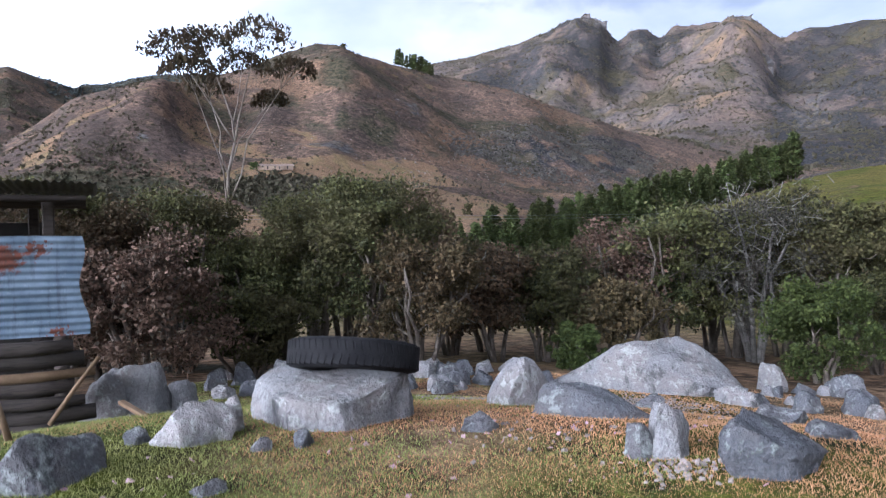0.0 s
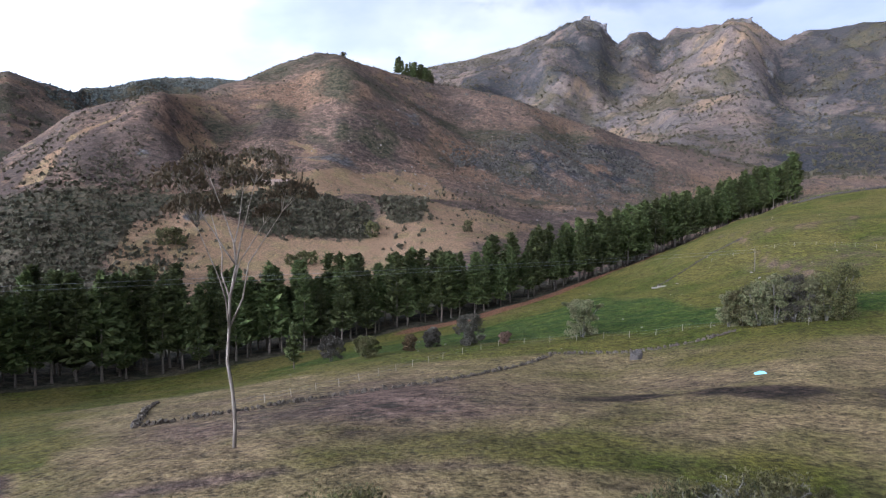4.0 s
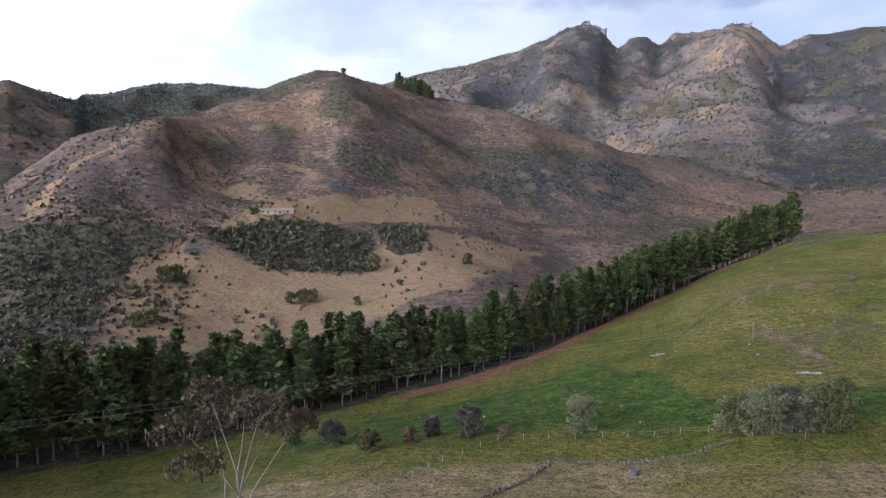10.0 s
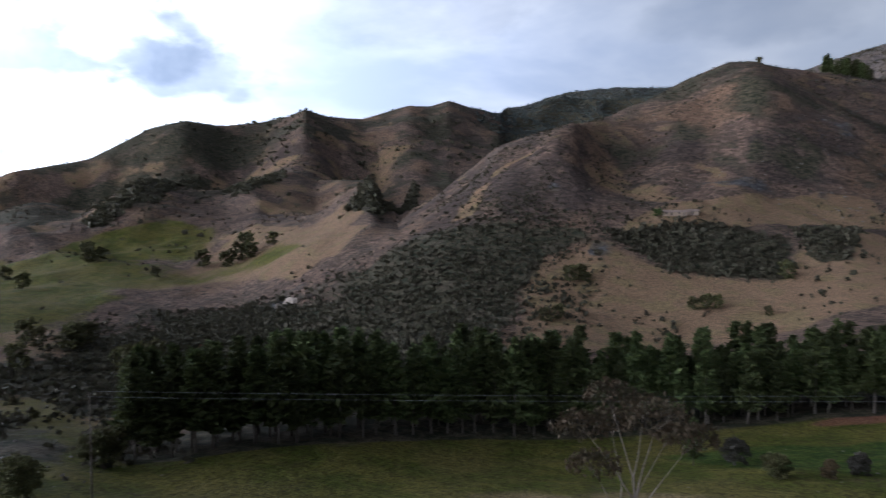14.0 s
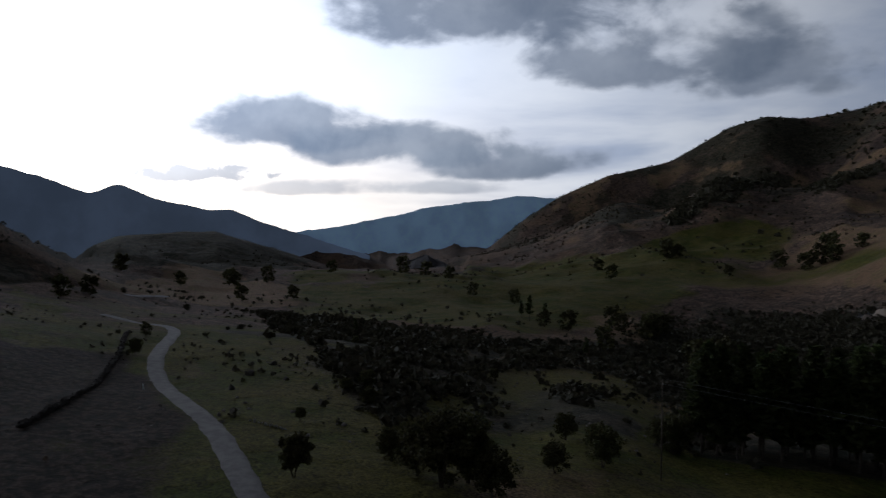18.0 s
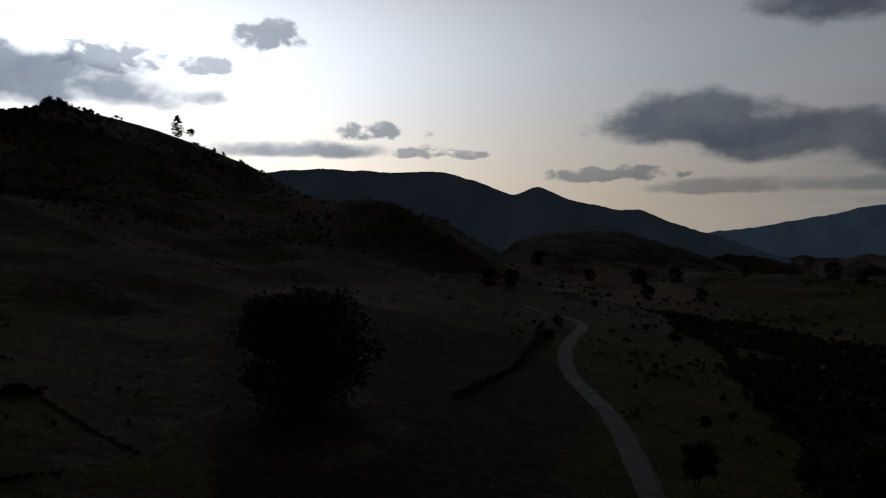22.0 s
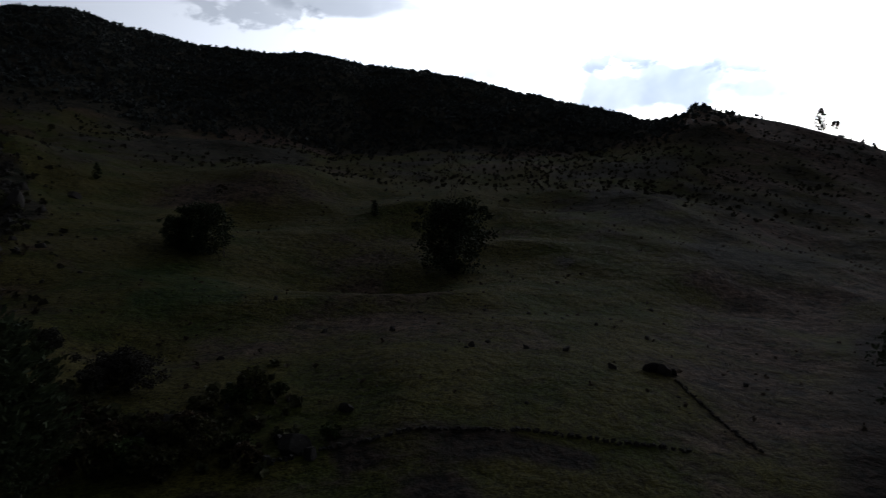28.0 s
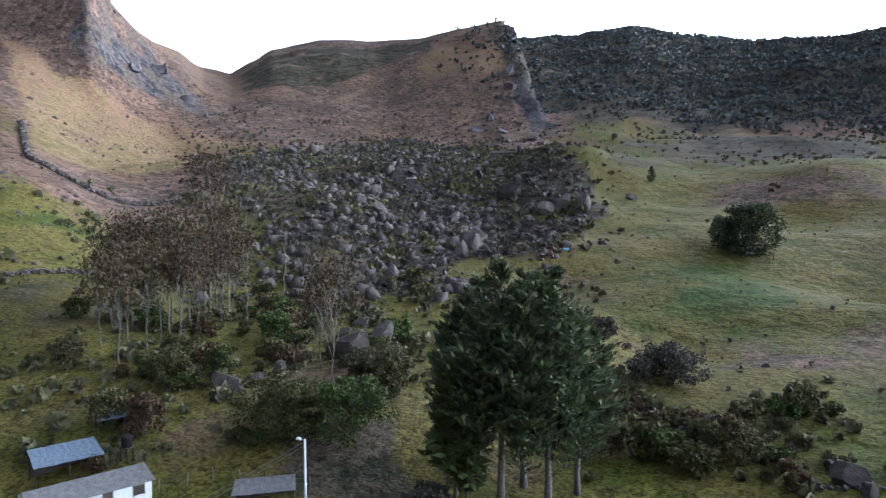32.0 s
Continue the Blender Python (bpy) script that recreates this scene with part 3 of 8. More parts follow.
def leaves(rng, centres, radii, count, size, squash=0.8, shell=0.55, droop=0.0, long=1.6):
    """Quads for leaves or sprays scattered through clumps. Returns vertices and faces."""
    centres, radii = np.asarray(centres, float), np.asarray(radii, float)
    n = len(centres) * count
    c, r = np.repeat(centres, count, 0), np.repeat(radii, count)
    d = rng.normal(size=(n, 3))
    d /= np.linalg.norm(d, axis=1)[:, None]
    rad = r * (shell + (1 - shell) * rng.random(n)) * (0.75 + 0.5 * rng.random(n))
    p = c + d * rad[:, None] * np.array((1, 1, squash))
    u = d * 0.7 + rng.normal(size=(n, 3)) * 0.7
    u[:, 2] -= droop
    u /= np.linalg.norm(u, axis=1)[:, None]
    v = np.cross(u, rng.normal(size=(n, 3)))
    v /= np.linalg.norm(v, axis=1)[:, None] + 1e-9
    s = (size * (0.6 + 0.8 * rng.random(n)))[:, None] if np.isscalar(size) else (np.repeat(size, count) * (0.6 + 0.8 * rng.random(n)))[:, None]
    a, b = u * s * long * 0.5, v * s * 0.5
    verts = np.stack((p - a * 0.9, p + b, p + a, p - b), 1).reshape(-1, 3)
    return verts, np.arange(n * 4).reshape(-1, 4)


# ---- lie of the land: lines round the valley, each (bearing to the left of north, range, height) ----
L_YARD = [(-60, 11, -0.6), (-40, 11, -1.3), (-30, 11, -1.45), (0, 11, -1.45), (29.3, 10, -1.2), (58.7, 10, -0.9), (87.5, 11, -0.5), (124.7, 12, -0.1), (171, 14, 0), (230.6, 14, 0)]
L_BANK = [(-60, 50, -3), (-30, 52, -5.2), (0, 50, -6), (16.6, 48, -6.1), (39.2, 50, -7), (58.7, 50, -6), (87.5, 50, -4), (120.1, 50, -1), (143.3, 50, 0), (171, 52, 0), (200.6, 56, -1), (230.6, 56, -1), (270.6, 50, -2)]
L_FIELD = [(-60, 110, -2), (-26.7, 125, -6.4), (-15.3, 112, -12.1), (-8.6, 113, -12.4), (5, 118, -15), (16.6, 112, -17), (29.3, 112, -18), (41.1, 105, -17), (51, 100, -14.5), (62.5, 100, -11), (76, 100, -8), (87.5, 100, -6), (98.6, 145, -6.2), (111.5, 110, 0.9), (134.3, 105, 1.7), (142.3, 110, 6.2), (163.6, 105, 8), (163.6, 125, 7.4), (181.5, 115, 6.4), (182, 115, 5.4), (204.1, 92, 5.5), (216.7, 98, 5.7), (225.6, 95, 5.7), (230.6, 95, 4), (270.6, 100, 2)]
L_EDGE = [(-60, 330, 18), (-32, 360, 24.2), (-26.4, 372, 21.4), (-19.8, 320, 1.2), (-11.7, 245, -15.2), (-4.5, 214, -19.4), (1.6, 204, -21.5), (9.9, 194, -25.9), (21.6, 184, -30.1), (29.2, 182, -29.4), (36.4, 170, -25.7), (48.2, 160, -22.7), (56, 150, -22.1), (65.9, 170, -15.3), (69.5, 150, -19.8), (83.9, 180, -10.2), (97.6, 230, -9), (108.1, 170, -1.1), (111.5, 170, 4.6), (129.9, 170, 5.1), (146, 180, 11.8), (156.8, 190, 14.7), (167.4, 180, 13.5), (174.6, 200, 21.1), (181.7, 200, 21.6), (192.8, 190, 17.7), (199.4, 170, 12.8), (213.1, 170, 13.2), (225.4, 180, 18.8), (230.6, 190, 30), (270.6, 200, 14)]
L_FOOT = [(-60, 460, 10), (-30, 470, 8), (-20, 450, 2), (-12, 430, -6), (0, 310, -4.6), (4.4, 305, -18.8), (14.7, 300, -23.9), (23.4, 300, -21.3), (30.4, 310, -19.9), (42.4, 320, -33), (56, 330, -37.9), (69.4, 350, -30.7), (70.3, 360, -24.7), (77.4, 360, -26.4), (83.9, 370, -25), (96.7, 400, -17), (108, 330, 2.1), (113.9, 300, 6), (129.8, 290, 15.4), (136.8, 300, 31.4), (157.1, 310, 41), (168.2, 310, 38.9), (169, 300, 44), (186.3, 310, 41.1), (190.4, 320, 56.7), (201.8, 300, 41), (215.2, 310, 50.5), (227.2, 290, 37.3), (230.6, 320, 70), (270.6, 330, 22)]
L_BENCH = [(-60, 700, 40), (-29.9, 760, 35.3), (-22.5, 720, 35.4), (-14.2, 640, 29.8), (-7.6, 580, 29.5), (0, 520, 29.2), (8.4, 470, 34.5), (12.9, 455, 31.6), (17.5, 460, 37.5), (25.1, 430, 30), (31.2, 430, 23.9), (38.2, 480, 14.1), (46, 560, 8.5), (46.8, 600, -15), (60.5, 640, -7.4), (70.4, 600, -23.2), (73.5, 620, -22.8), (81.6, 640, -23.3), (96.7, 640, -22.2), (107, 430, 11.7), (108, 420, -2.3), (116.2, 400, 27.2), (129.7, 420, 45.2), (132.3, 430, 55.8), (146, 460, 69), (151.1, 480, 74.7), (163.3, 480, 78.7), (168.2, 480, 83.9), (186, 480, 95.4), (186.3, 470, 94.4), (197.2, 430, 78.4), (208.6, 430, 76.3), (218.1, 430, 87.5), (227, 400, 82.9), (230.6, 460, 140), (275.6, 600, 60)]
L_CREST_NORTH = [(-60, 1000, 120), (-32.2, 980, 57.6), (-26.3, 960, 58.8), (-20.5, 930, 80.1), (-14.2, 920, 108.3), (-12.4, 915, 120.5), (-9.8, 910, 135.1), (-6.6, 905, 148.2), (-3.9, 900, 160.1), (-0.7, 900, 173.2), (0.6, 900, 178.2), (3.8, 890, 185.3), (5.6, 870, 187.9), (8.1, 835, 188.6), (10.1, 820, 184.5), (12.7, 790, 168.3), (15.3, 760, 150.7), (18.7, 700, 124), (21.5, 600, 105), (24.2, 590, 97), (27.6, 600, 86.5), (30, 610, 66.8), (31.8, 590, 51.6), (33.5, 570, 37.4), (35.6, 560, 23)]
L_CREST_WEST = [(36.9, 900, 55.3), (37.9, 1000, 97.4), (42.2, 1000, 60.8), (46.8, 1000, 67.4), (56, 1000, 43.5), (64.1, 1000, 11.8), (69.3, 1000, -14.7), (74.6, 1000, -31.9), (74.8, 1000, -43.9), (80.3, 1000, -48.8), (84.9, 1000, -49.1), (89.4, 1050, -24), (94.5, 1050, 5), (98.2, 1050, 4), (101.5, 1050, 0), (102.8, 1050, -10), (104.4, 640, -6.9), (104.8, 900, -13), (107, 560, 12.9), (108.9, 540, 26.3), (111.6, 530, 30.2), (114.8, 530, 30.2), (117.1, 540, 31.9), (120.8, 560, 48.6), (124.4, 580, 70.8), (127.1, 590, 84.2), (129.7, 600, 92.7), (133.1, 610, 103.6), (135.2, 620, 108.7), (138, 630, 119.4), (139, 640, 112.9)]
L_CREST_SOUTH = [(141.4, 700, 114.4), (144.1, 740, 128.8), (148.2, 780, 146.4), (152.2, 800, 160.4), (159.1, 830, 197.5), (163.8, 870, 212.6), (165.1, 850, 212.6), (170.5, 870, 215.7), (177.3, 880, 226.7), (181.8, 880, 236.4), (185.3, 880, 248.2), (189.2, 880, 237.5), (192.7, 860, 232.8), (194.6, 860, 236.2), (195.1, 650, 197.5), (195.5, 640, 202.4), (198.6, 650, 198.4), (201.7, 670, 198), (208.5, 720, 204.0), (211.2, 740, 200.5), (213.8, 760, 195.8), (215.9, 780, 178.7), (216.8, 780, 172.8), (218.8, 740, 171.4), (220.4, 620, 163.1), (222.4, 560, 158.0), (223.5, 540, 160.6), (225, 520, 170.9), (226.6, 500, 210.5), (235.6, 600, 230), (260.6, 800, 200), (280.6, 900, 140)]
L_DIP = [(-60, 1700, 260), (-33, 1700, 230), (-22, 1600, 200), (-14, 1400, 130), (-9, 1200, 105), (-3, 1200, 130), (5, 1150, 150), (11.9, 1100, 110), (19.5, 1000, 60), (27.3, 900, 50), (33.2, 1000, 40), (41.1, 1130, 90), (49, 1150, 60), (60.6, 1200, 10), (72.2, 1150, -20), (81.8, 1700, -110), (86, 1950, -100), (96.8, 1950, -90), (106.1, 1950, -70), (115.4, 1950, -40), (122, 1900, 0), (127, 850, 60), (138.7, 1000, 100), (157.1, 1100, 120), (175.7, 1150, 180), (197.7, 1000, 120), (210.6, 1000, 160), (230.6, 1100, 200), (280.6, 1400, 220)]
L_FAR_NORTH = [(-60, 3300, 800), (-31.9, 3300, 766.7), (-30.6, 3300, 772.8), (-28.6, 3300, 758.9), (-27.1, 3300, 769.8), (-25.5, 3250, 719.6), (-24, 3000, 731.3), (-23.1, 3000, 768.7), (-21.7, 3000, 778.2), (-20.8, 3000, 750.9), (-18.2, 2950, 739.7), (-17.6, 2950, 737.9), (-17.1, 2950, 715.4), (-16.6, 2950, 717.2), (-16.0, 2950, 736.9), (-15.2, 2950, 748.6), (-14.6, 2950, 741.6), (-14.0, 2950, 716.5), (-12.8, 2950, 751.2), (-12.5, 2950, 792.6), (-12.0, 2950, 798.5), (-11.4, 2950, 799.9), (-9.1, 2850, 736.3), (-5.3, 2800, 661.3), (-2.1, 2750, 608.6), (2, 2700, 559.8), (7.4, 2600, 472), (14.7, 2500, 455.0), (19.9, 2500, 460.5), (22.3, 2500, 455.0), (24.6, 2400, 403.9)]
L_FAR_WEST = [(27.1, 2300, 368.2), (27.3, 2000, 314.8), (29.1, 1900, 305.8), (31.5, 1800, 315.8), (33, 1750, 295.4), (34.7, 1700, 287.5), (38.5, 1650, 248.7), (41.3, 1600, 243.3), (43, 1550, 249.1), (44.3, 1550, 235.9), (46.2, 1550, 226.3), (49.1, 1500, 207.7), (52.1, 1450, 201.0), (54.6, 1450, 185.9), (58.7, 1400, 125.1), (63.2, 1350, 101.1), (67.1, 1320, 62.2), (70.1, 1300, 16.1), (74.6, 1350, -67.0), (77.5, 1500, -87.5), (80.7, 1900, -119.5), (81.9, 2100, -106.5), (85.8, 2150, -61.4), (89, 2200, -23.2), (91.3, 2200, 2.7), (93.1, 2200, 35.2), (94.9, 2200, 37.5), (98.8, 2250, 70.8), (101.4, 2300, 112.8), (103.1, 2300, 86.8)]
L_FAR_SOUTH = [(101, 2300, 112.8), (103.5, 2300, 90.1), (106.6, 2300, 136.1), (108.9, 2300, 162.5), (113, 2300, 160.7), (118.9, 2300, 174.3), (122.6, 2300, 160.4), (129.7, 2200, 111.1), (134, 2000, 150), (152.5, 2000, 200), (180.7, 2000, 230), (205.6, 2000, 220), (230.6, 2000, 300), (255.6, 2600, 500)]
L_CREST = L_CREST_NORTH + L_CREST_WEST + L_CREST_SOUTH
L_FAR = L_FAR_NORTH + L_FAR_WEST + L_FAR_SOUTH
L_RIM = [(-60, 4700, 500), (0, 4700, 420), (39.15, 4700, 60), (87.45, 4700, -220), (134.01, 4700, 40), (190.68, 4700, 100), (260, 4700, 350)]
L_DOOR = [(0, 4.3, 0.0)]
LINES = [L_DOOR, L_YARD, L_BANK, L_FIELD, L_EDGE, L_FOOT, L_BENCH, L_CREST, L_DIP, L_FAR, L_RIM]


def table(line, soft):
    """Range and height of a line at every quarter degree, rounded off over soft degrees."""
    a = np.array(sorted(line), float)
    a = np.vstack((a[-1] - (360, 0, 0), a, a[0] + (360, 0, 0)))
    b = np.arange(-60, 300, 0.25)
    out = [np.interp(b, a[:, 0], a[:, i]) for i in (1, 2)]
    if soft:
        k = np.exp(-0.5 * (np.arange(-60, 61) * 0.25 / soft) ** 2)
        out = [np.convolve(np.concatenate((v[-60:], v, v[:60])), k / k.sum(), "valid") for v in out]
    return out


TABLES = {}


def around(line, b):
    """Range and height of a line at the bearings b."""
    key = id(line)
    if key not in TABLES:
        TABLES[key] = table(line, 0.12 if line is L_CREST or line is L_FAR else 3.0)
    g = np.arange(-60, 300.1, 0.25)
    q, v = TABLES[key]
    return np.interp(b, g, np.append(q, q[0])), np.interp(b, g, np.append(v, v[0]))


_lat = np.random.RandomState(5).rand(256, 256)


def vnoise(x, y, scale, seed=0):
    """Smooth value noise, -1 to 1."""
    x, y = np.asarray(x) / scale + seed * 17.3, np.asarray(y) / scale + seed * 9.1
    xi, yi = np.floor(x).astype(int), np.floor(y).astype(int)
    fx, fy = x - xi, y - yi
    fx, fy = fx * fx * (3 - 2 * fx), fy * fy * (3 - 2 * fy)
    g = lambda i, j: _lat[(xi + i) % 256, (yi + j) % 256]
    return 2 * ((g(0, 0) * (1 - fx) + g(1, 0) * fx) * (1 - fy) + (g(0, 1) * (1 - fx) + g(1, 1) * fx) * fy) - 1


def profile(b, r):
    """Height from the lines, smooth along each bearing."""
    rz = [around(ln, b) for ln in LINES]
    R, Z = np.array([q[0] for q in rz]), np.array([q[1] for q in rz])
    for k in range(1, len(R)):
        R[k] = np.maximum(R[k], R[k - 1] * 1.02)
    D = np.diff(Z, axis=0) / np.diff(R, axis=0)
    S = np.zeros_like(Z)
    same = D[1:] * D[:-1] > 0
    S[1:-1] = np.where(same, 2 * D[1:] * D[:-1] / np.where(same, D[1:] + D[:-1], 1), 0)
    S[0], S[-1] = 0, D[-1]
    out = np.where(r <= R[0], 0.0, Z[-1])
    for k in range(len(R) - 1):
        h = R[k + 1] - R[k]
        t = (r - R[k]) / h
        z = ((1 + 2 * t) * (1 - t) ** 2 * Z[k] + t * (1 - t) ** 2 * h * S[k] + t * t * (3 - 2 * t) * Z[k + 1] + t * t * (t - 1) * h * S[k + 1])
        out = np.where((t >= -1e-6) & (t <= 1 + 1e-6) & (r > R[0]), z, out)
    return out, R


# spurs and gullies on the slopes: from (bearing, range) to (bearing, range), height, half width
SPURS = [(117, 470, 104.5, 385, 21, 34), (-22.6, 2600, -25.2, 1350, 45, 110), (-25.8, 2500, -27.2, 1500, -35, 90), (-10, 2400, -8, 1500, 35, 130), (-17, 2400, -14, 1400, -25, 110), (-6, 2300, -5, 1400, -20, 90), (-19, 2300, -18.5, 1350, 28, 90), (-12, 2200, -12, 1500, -20, 80),
         (21.14, 585, 29.31, 435, 12, 26), (15.67, 640, 17.74, 475, -13, 34), (9, 800, 4.5, 540, 14, 50), (11.89, 700, 10.94, 520, -10, 32), (0, 850, -3, 620, -13, 36), (-5, 880, -8.5, 640, 12, 45), (-10, 890, -11, 680, -10, 30),
         (24.39, 560, 26.35, 430, -9, 22), (52.92, 1380, 56.77, 780, 34, 80), (48.01, 1400, 49.98, 820, -26, 60), (43.09, 1450, 45.06, 830, 34, 75), (60.61, 1280, 64.46, 760, 26, 70), (56.77, 1300, 60.61, 800, -22, 55), (37.18, 1450, 39.15, 760, -24, 60),
         (136.8, 600, 140.52, 360, 9, 40), (126.57, 570, 122.85, 330, -8, 35), (163.59, 800, 167.28, 420, -16, 60), (176.74, 820, 180.72, 430, -14, 50), (194, 345, 176, 300, 4, 22), (178, 262, 163, 262, -4, 20), (173, 292, 164, 372, 5, 20), (175, 152, 150, 162, 3.0, 12), (172, 178, 158, 185, -3.5, 14), (166, 268, 146, 262, 4, 16), (158, 215, 142, 225, 3.5, 14), (188, 140, 174.5, 118, -1.8, 9), (150, 330, 136, 300, 5, 20), (205.64, 680, 202.64, 420, -8, 40), (223.64, 500, 218.64, 330, -10, 30)]


def ground_z(x, y):
    """Height of the ground at places given in metres."""
    x, y = np.atleast_1d(np.asarray(x, float)), np.atleast_1d(np.asarray(y, float))
    b, r = np.degrees(np.arctan2(-x, y)), np.hypot(x, y)
    b = np.where(b < -60, b + 360, b)
    lean = np.clip((b - 187) / 3, 0, 1) * np.clip((203 - b) / 5, 0, 1)
    b = b + lean * (2.6 * np.clip((650 - r) / 170, 0, 1) + 0.45 * vnoise(x, y, 26, 33) + 0.3 * vnoise(x, y, 9, 34))
    z, R = profile(b, r)
    crest = np.minimum(1, np.abs(r - R[7]) / (0.12 * r)) * np.minimum(1, np.abs(r - R[9]) / (0.1 * r))
    crest = 0.25 + 0.75 * crest
    far = np.clip((r - 250) / 500, 0, 1) * crest
    mid = np.clip((r - 60) / 150, 0, 1) * crest
    z = z + 0.05 * vnoise(x, y, 1.3, 1) * np.clip(r / 6, 0.3, 1) + 0.10 * vnoise(x, y, 5, 2) * np.clip((r - 2) / 10, 0, 1)
    z = z + mid * (0.5 * vnoise(x, y, 14, 3) + 1.3 * vnoise(x, y, 38, 4))
    south = np.clip((b - 101) / 20, 0, 1) * np.clip((240 - b) / 20, 0, 1) * np.clip((r - 110) / 60, 0, 1) * np.clip((520 - r) / 120, 0, 1)
    z = z + south * (2.0 * vnoise(x, y, 30, 13) + 4.2 * (0.3 - np.abs(vnoise(x, y, 75, 14))) + 1.6 * (0.3 - np.abs(vnoise(x, y, 26, 20))))
    ridge = 1 - np.abs(vnoise(x, y, 170, 5))
    z = z + far * (13 * (ridge - 1.0) - 5 * np.abs(vnoise(x, y, 60, 6)) + 1.5 * vnoise(x, y, 22, 7) - 2.6 * np.abs(vnoise(x, y, 33, 16)) - 1.3 * np.abs(vnoise(x, y, 15, 17)))
    for b0, r0, b1, r1, up, wide in SPURS:
        a0, a1 = radians(b0), radians(b1)
        p0, p1 = np.array((-math.sin(a0) * r0, math.cos(a0) * r0)), np.array((-math.sin(a1) * r1, math.cos(a1) * r1))
        d = p1 - p0
        t = np.clip(((x - p0[0]) * d[0] + (y - p0[1]) * d[1]) / d.dot(d), 0, 1)
        q = np.hypot(x - p0[0] - t * d[0], y - p0[1] - t * d[1])
        q = q * (1 + 0.35 * vnoise(x, y, wide * 1.5, 15))
        z = z + up * np.sin(math.pi * np.clip(0.08 + 0.92 * t, 0, 1)) ** 0.7 * np.exp(-(q / wide) ** 1.6)
    high = np.clip((r - 1100) / 900, 0, 1) * crest
    high = np.clip(high - 0.22, 0, 1)
    z = z + high * (-90 * np.abs(vnoise(x, y, 420, 8)) - 42 * np.abs(vnoise(x, y, 160, 9)) + 8 * vnoise(x, y, 60, 10) - 20 * np.abs(vnoise(x, y, 75, 18)) - 9 * np.abs(vnoise(x, y, 34, 19)))
    crag = np.clip((r - 2300) / 400, 0, 1) * np.exp(-((b + 17) / 9.0) ** 2)
    z = z + crag * (40 * (0.16 - np.abs(vnoise(x, y, 110, 11))) + 24 * (0.16 - np.abs(vnoise(x, y, 45, 12))))
    return z


def spot(bearing, rng_m, up=0.0):
    """A place on the ground by bearing and range."""
    x, y = -math.sin(radians(bearing)) * rng_m, math.cos(radians(bearing)) * rng_m
    return Vector((x, y, float(ground_z(x, y)[0]) + up))


def bump_zone(b, r, b0, b1, r0, r1, soft_b=3.0, soft_r=0.12):
    """1 inside a sector of the compass and of range, fading at its edges."""
    s = lambda v: np.clip(v, 0, 1)
    return s((b - b0) / soft_b + 0.5) * s((b1 - b) / soft_b + 0.5) * s((r - r0) / (soft_r * r0 + 1e-6) + 0.5) * s((r1 - r) / (soft_r * r1) + 0.5)


def build_ground():
    b = np.concatenate((np.arange(-60, -36, 1.0), np.arange(-36, 238, 0.25), np.arange(238, 300, 1.0)))
    counts = [14, 26, 26, 30, 36, 44, 70, 30, 110, 6]
    rz = [around(ln, b)[0] for ln in LINES]
    for k in range(1, len(rz)):
        rz[k] = np.maximum(rz[k], rz[k - 1] * 1.02)
    rings = [np.full_like(b, 0.3), np.full_like(b, 1.0)]
    for k, n in enumerate(counts):
        for i in range(n):
            rings.append(rz[k] * (rz[k + 1] / rz[k]) ** (i / n))
    rings.append(rz[-1])
    Rg = np.array(rings)
    Bg = np.broadcast_to(b, Rg.shape)
    X, Y = -np.sin(np.radians(Bg)) * Rg, np.cos(np.radians(Bg)) * Rg
    Z = ground_z(X.ravel(), Y.ravel()).reshape(X.shape)
    verts = np.stack((X, Y, Z), -1).reshape(-1, 3)
    nr, nb = Rg.shape
    i, j = np.meshgrid(np.arange(nr - 1), np.arange(nb), indexing="ij")
    j2 = (j + 1) % nb
    faces = np.stack((i * nb + j, (i + 1) * nb + j, (i + 1) * nb + j2, i * nb + j2), -1).reshape(-1, 4)[:, ::-1]
    c = np.arange(nb // 2 - 1)
    faces = np.vstack((faces, np.stack((c, c + 1, nb - 2 - c, nb - 1 - c), -1)))
    me = mesh_np("ground", verts, faces, M_LAND, True)
    B, R, x, y, z = Bg.ravel(), Rg.ravel(), X.ravel(), Y.ravel(), Z.ravel()
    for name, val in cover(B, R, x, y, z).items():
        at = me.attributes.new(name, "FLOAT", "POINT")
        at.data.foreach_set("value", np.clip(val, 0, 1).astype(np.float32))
    return tagged(new("ground", me), "dry Andean hill land with pasture, heath and bare soil", "ground", kind="structure")


def path_zone(x, y, places, wide):
    """1 along a line of places (bearing, range), fading to 0 at the width."""
    P = [(-math.sin(radians(q[0])) * q[1], math.cos(radians(q[0])) * q[1]) for q in places]
    best = np.full(np.shape(x), 1e9)
    for (x0, y0), (x1, y1) in zip(P, P[1:]):
        dx, dy = x1 - x0, y1 - y0
        t = np.clip(((x - x0) * dx + (y - y0) * dy) / (dx * dx + dy * dy), 0, 1)
        best = np.minimum(best, np.hypot(x - x0 - t * dx, y - y0 - t * dy))
    return np.clip(1.5 - best / wide, 0, 1)


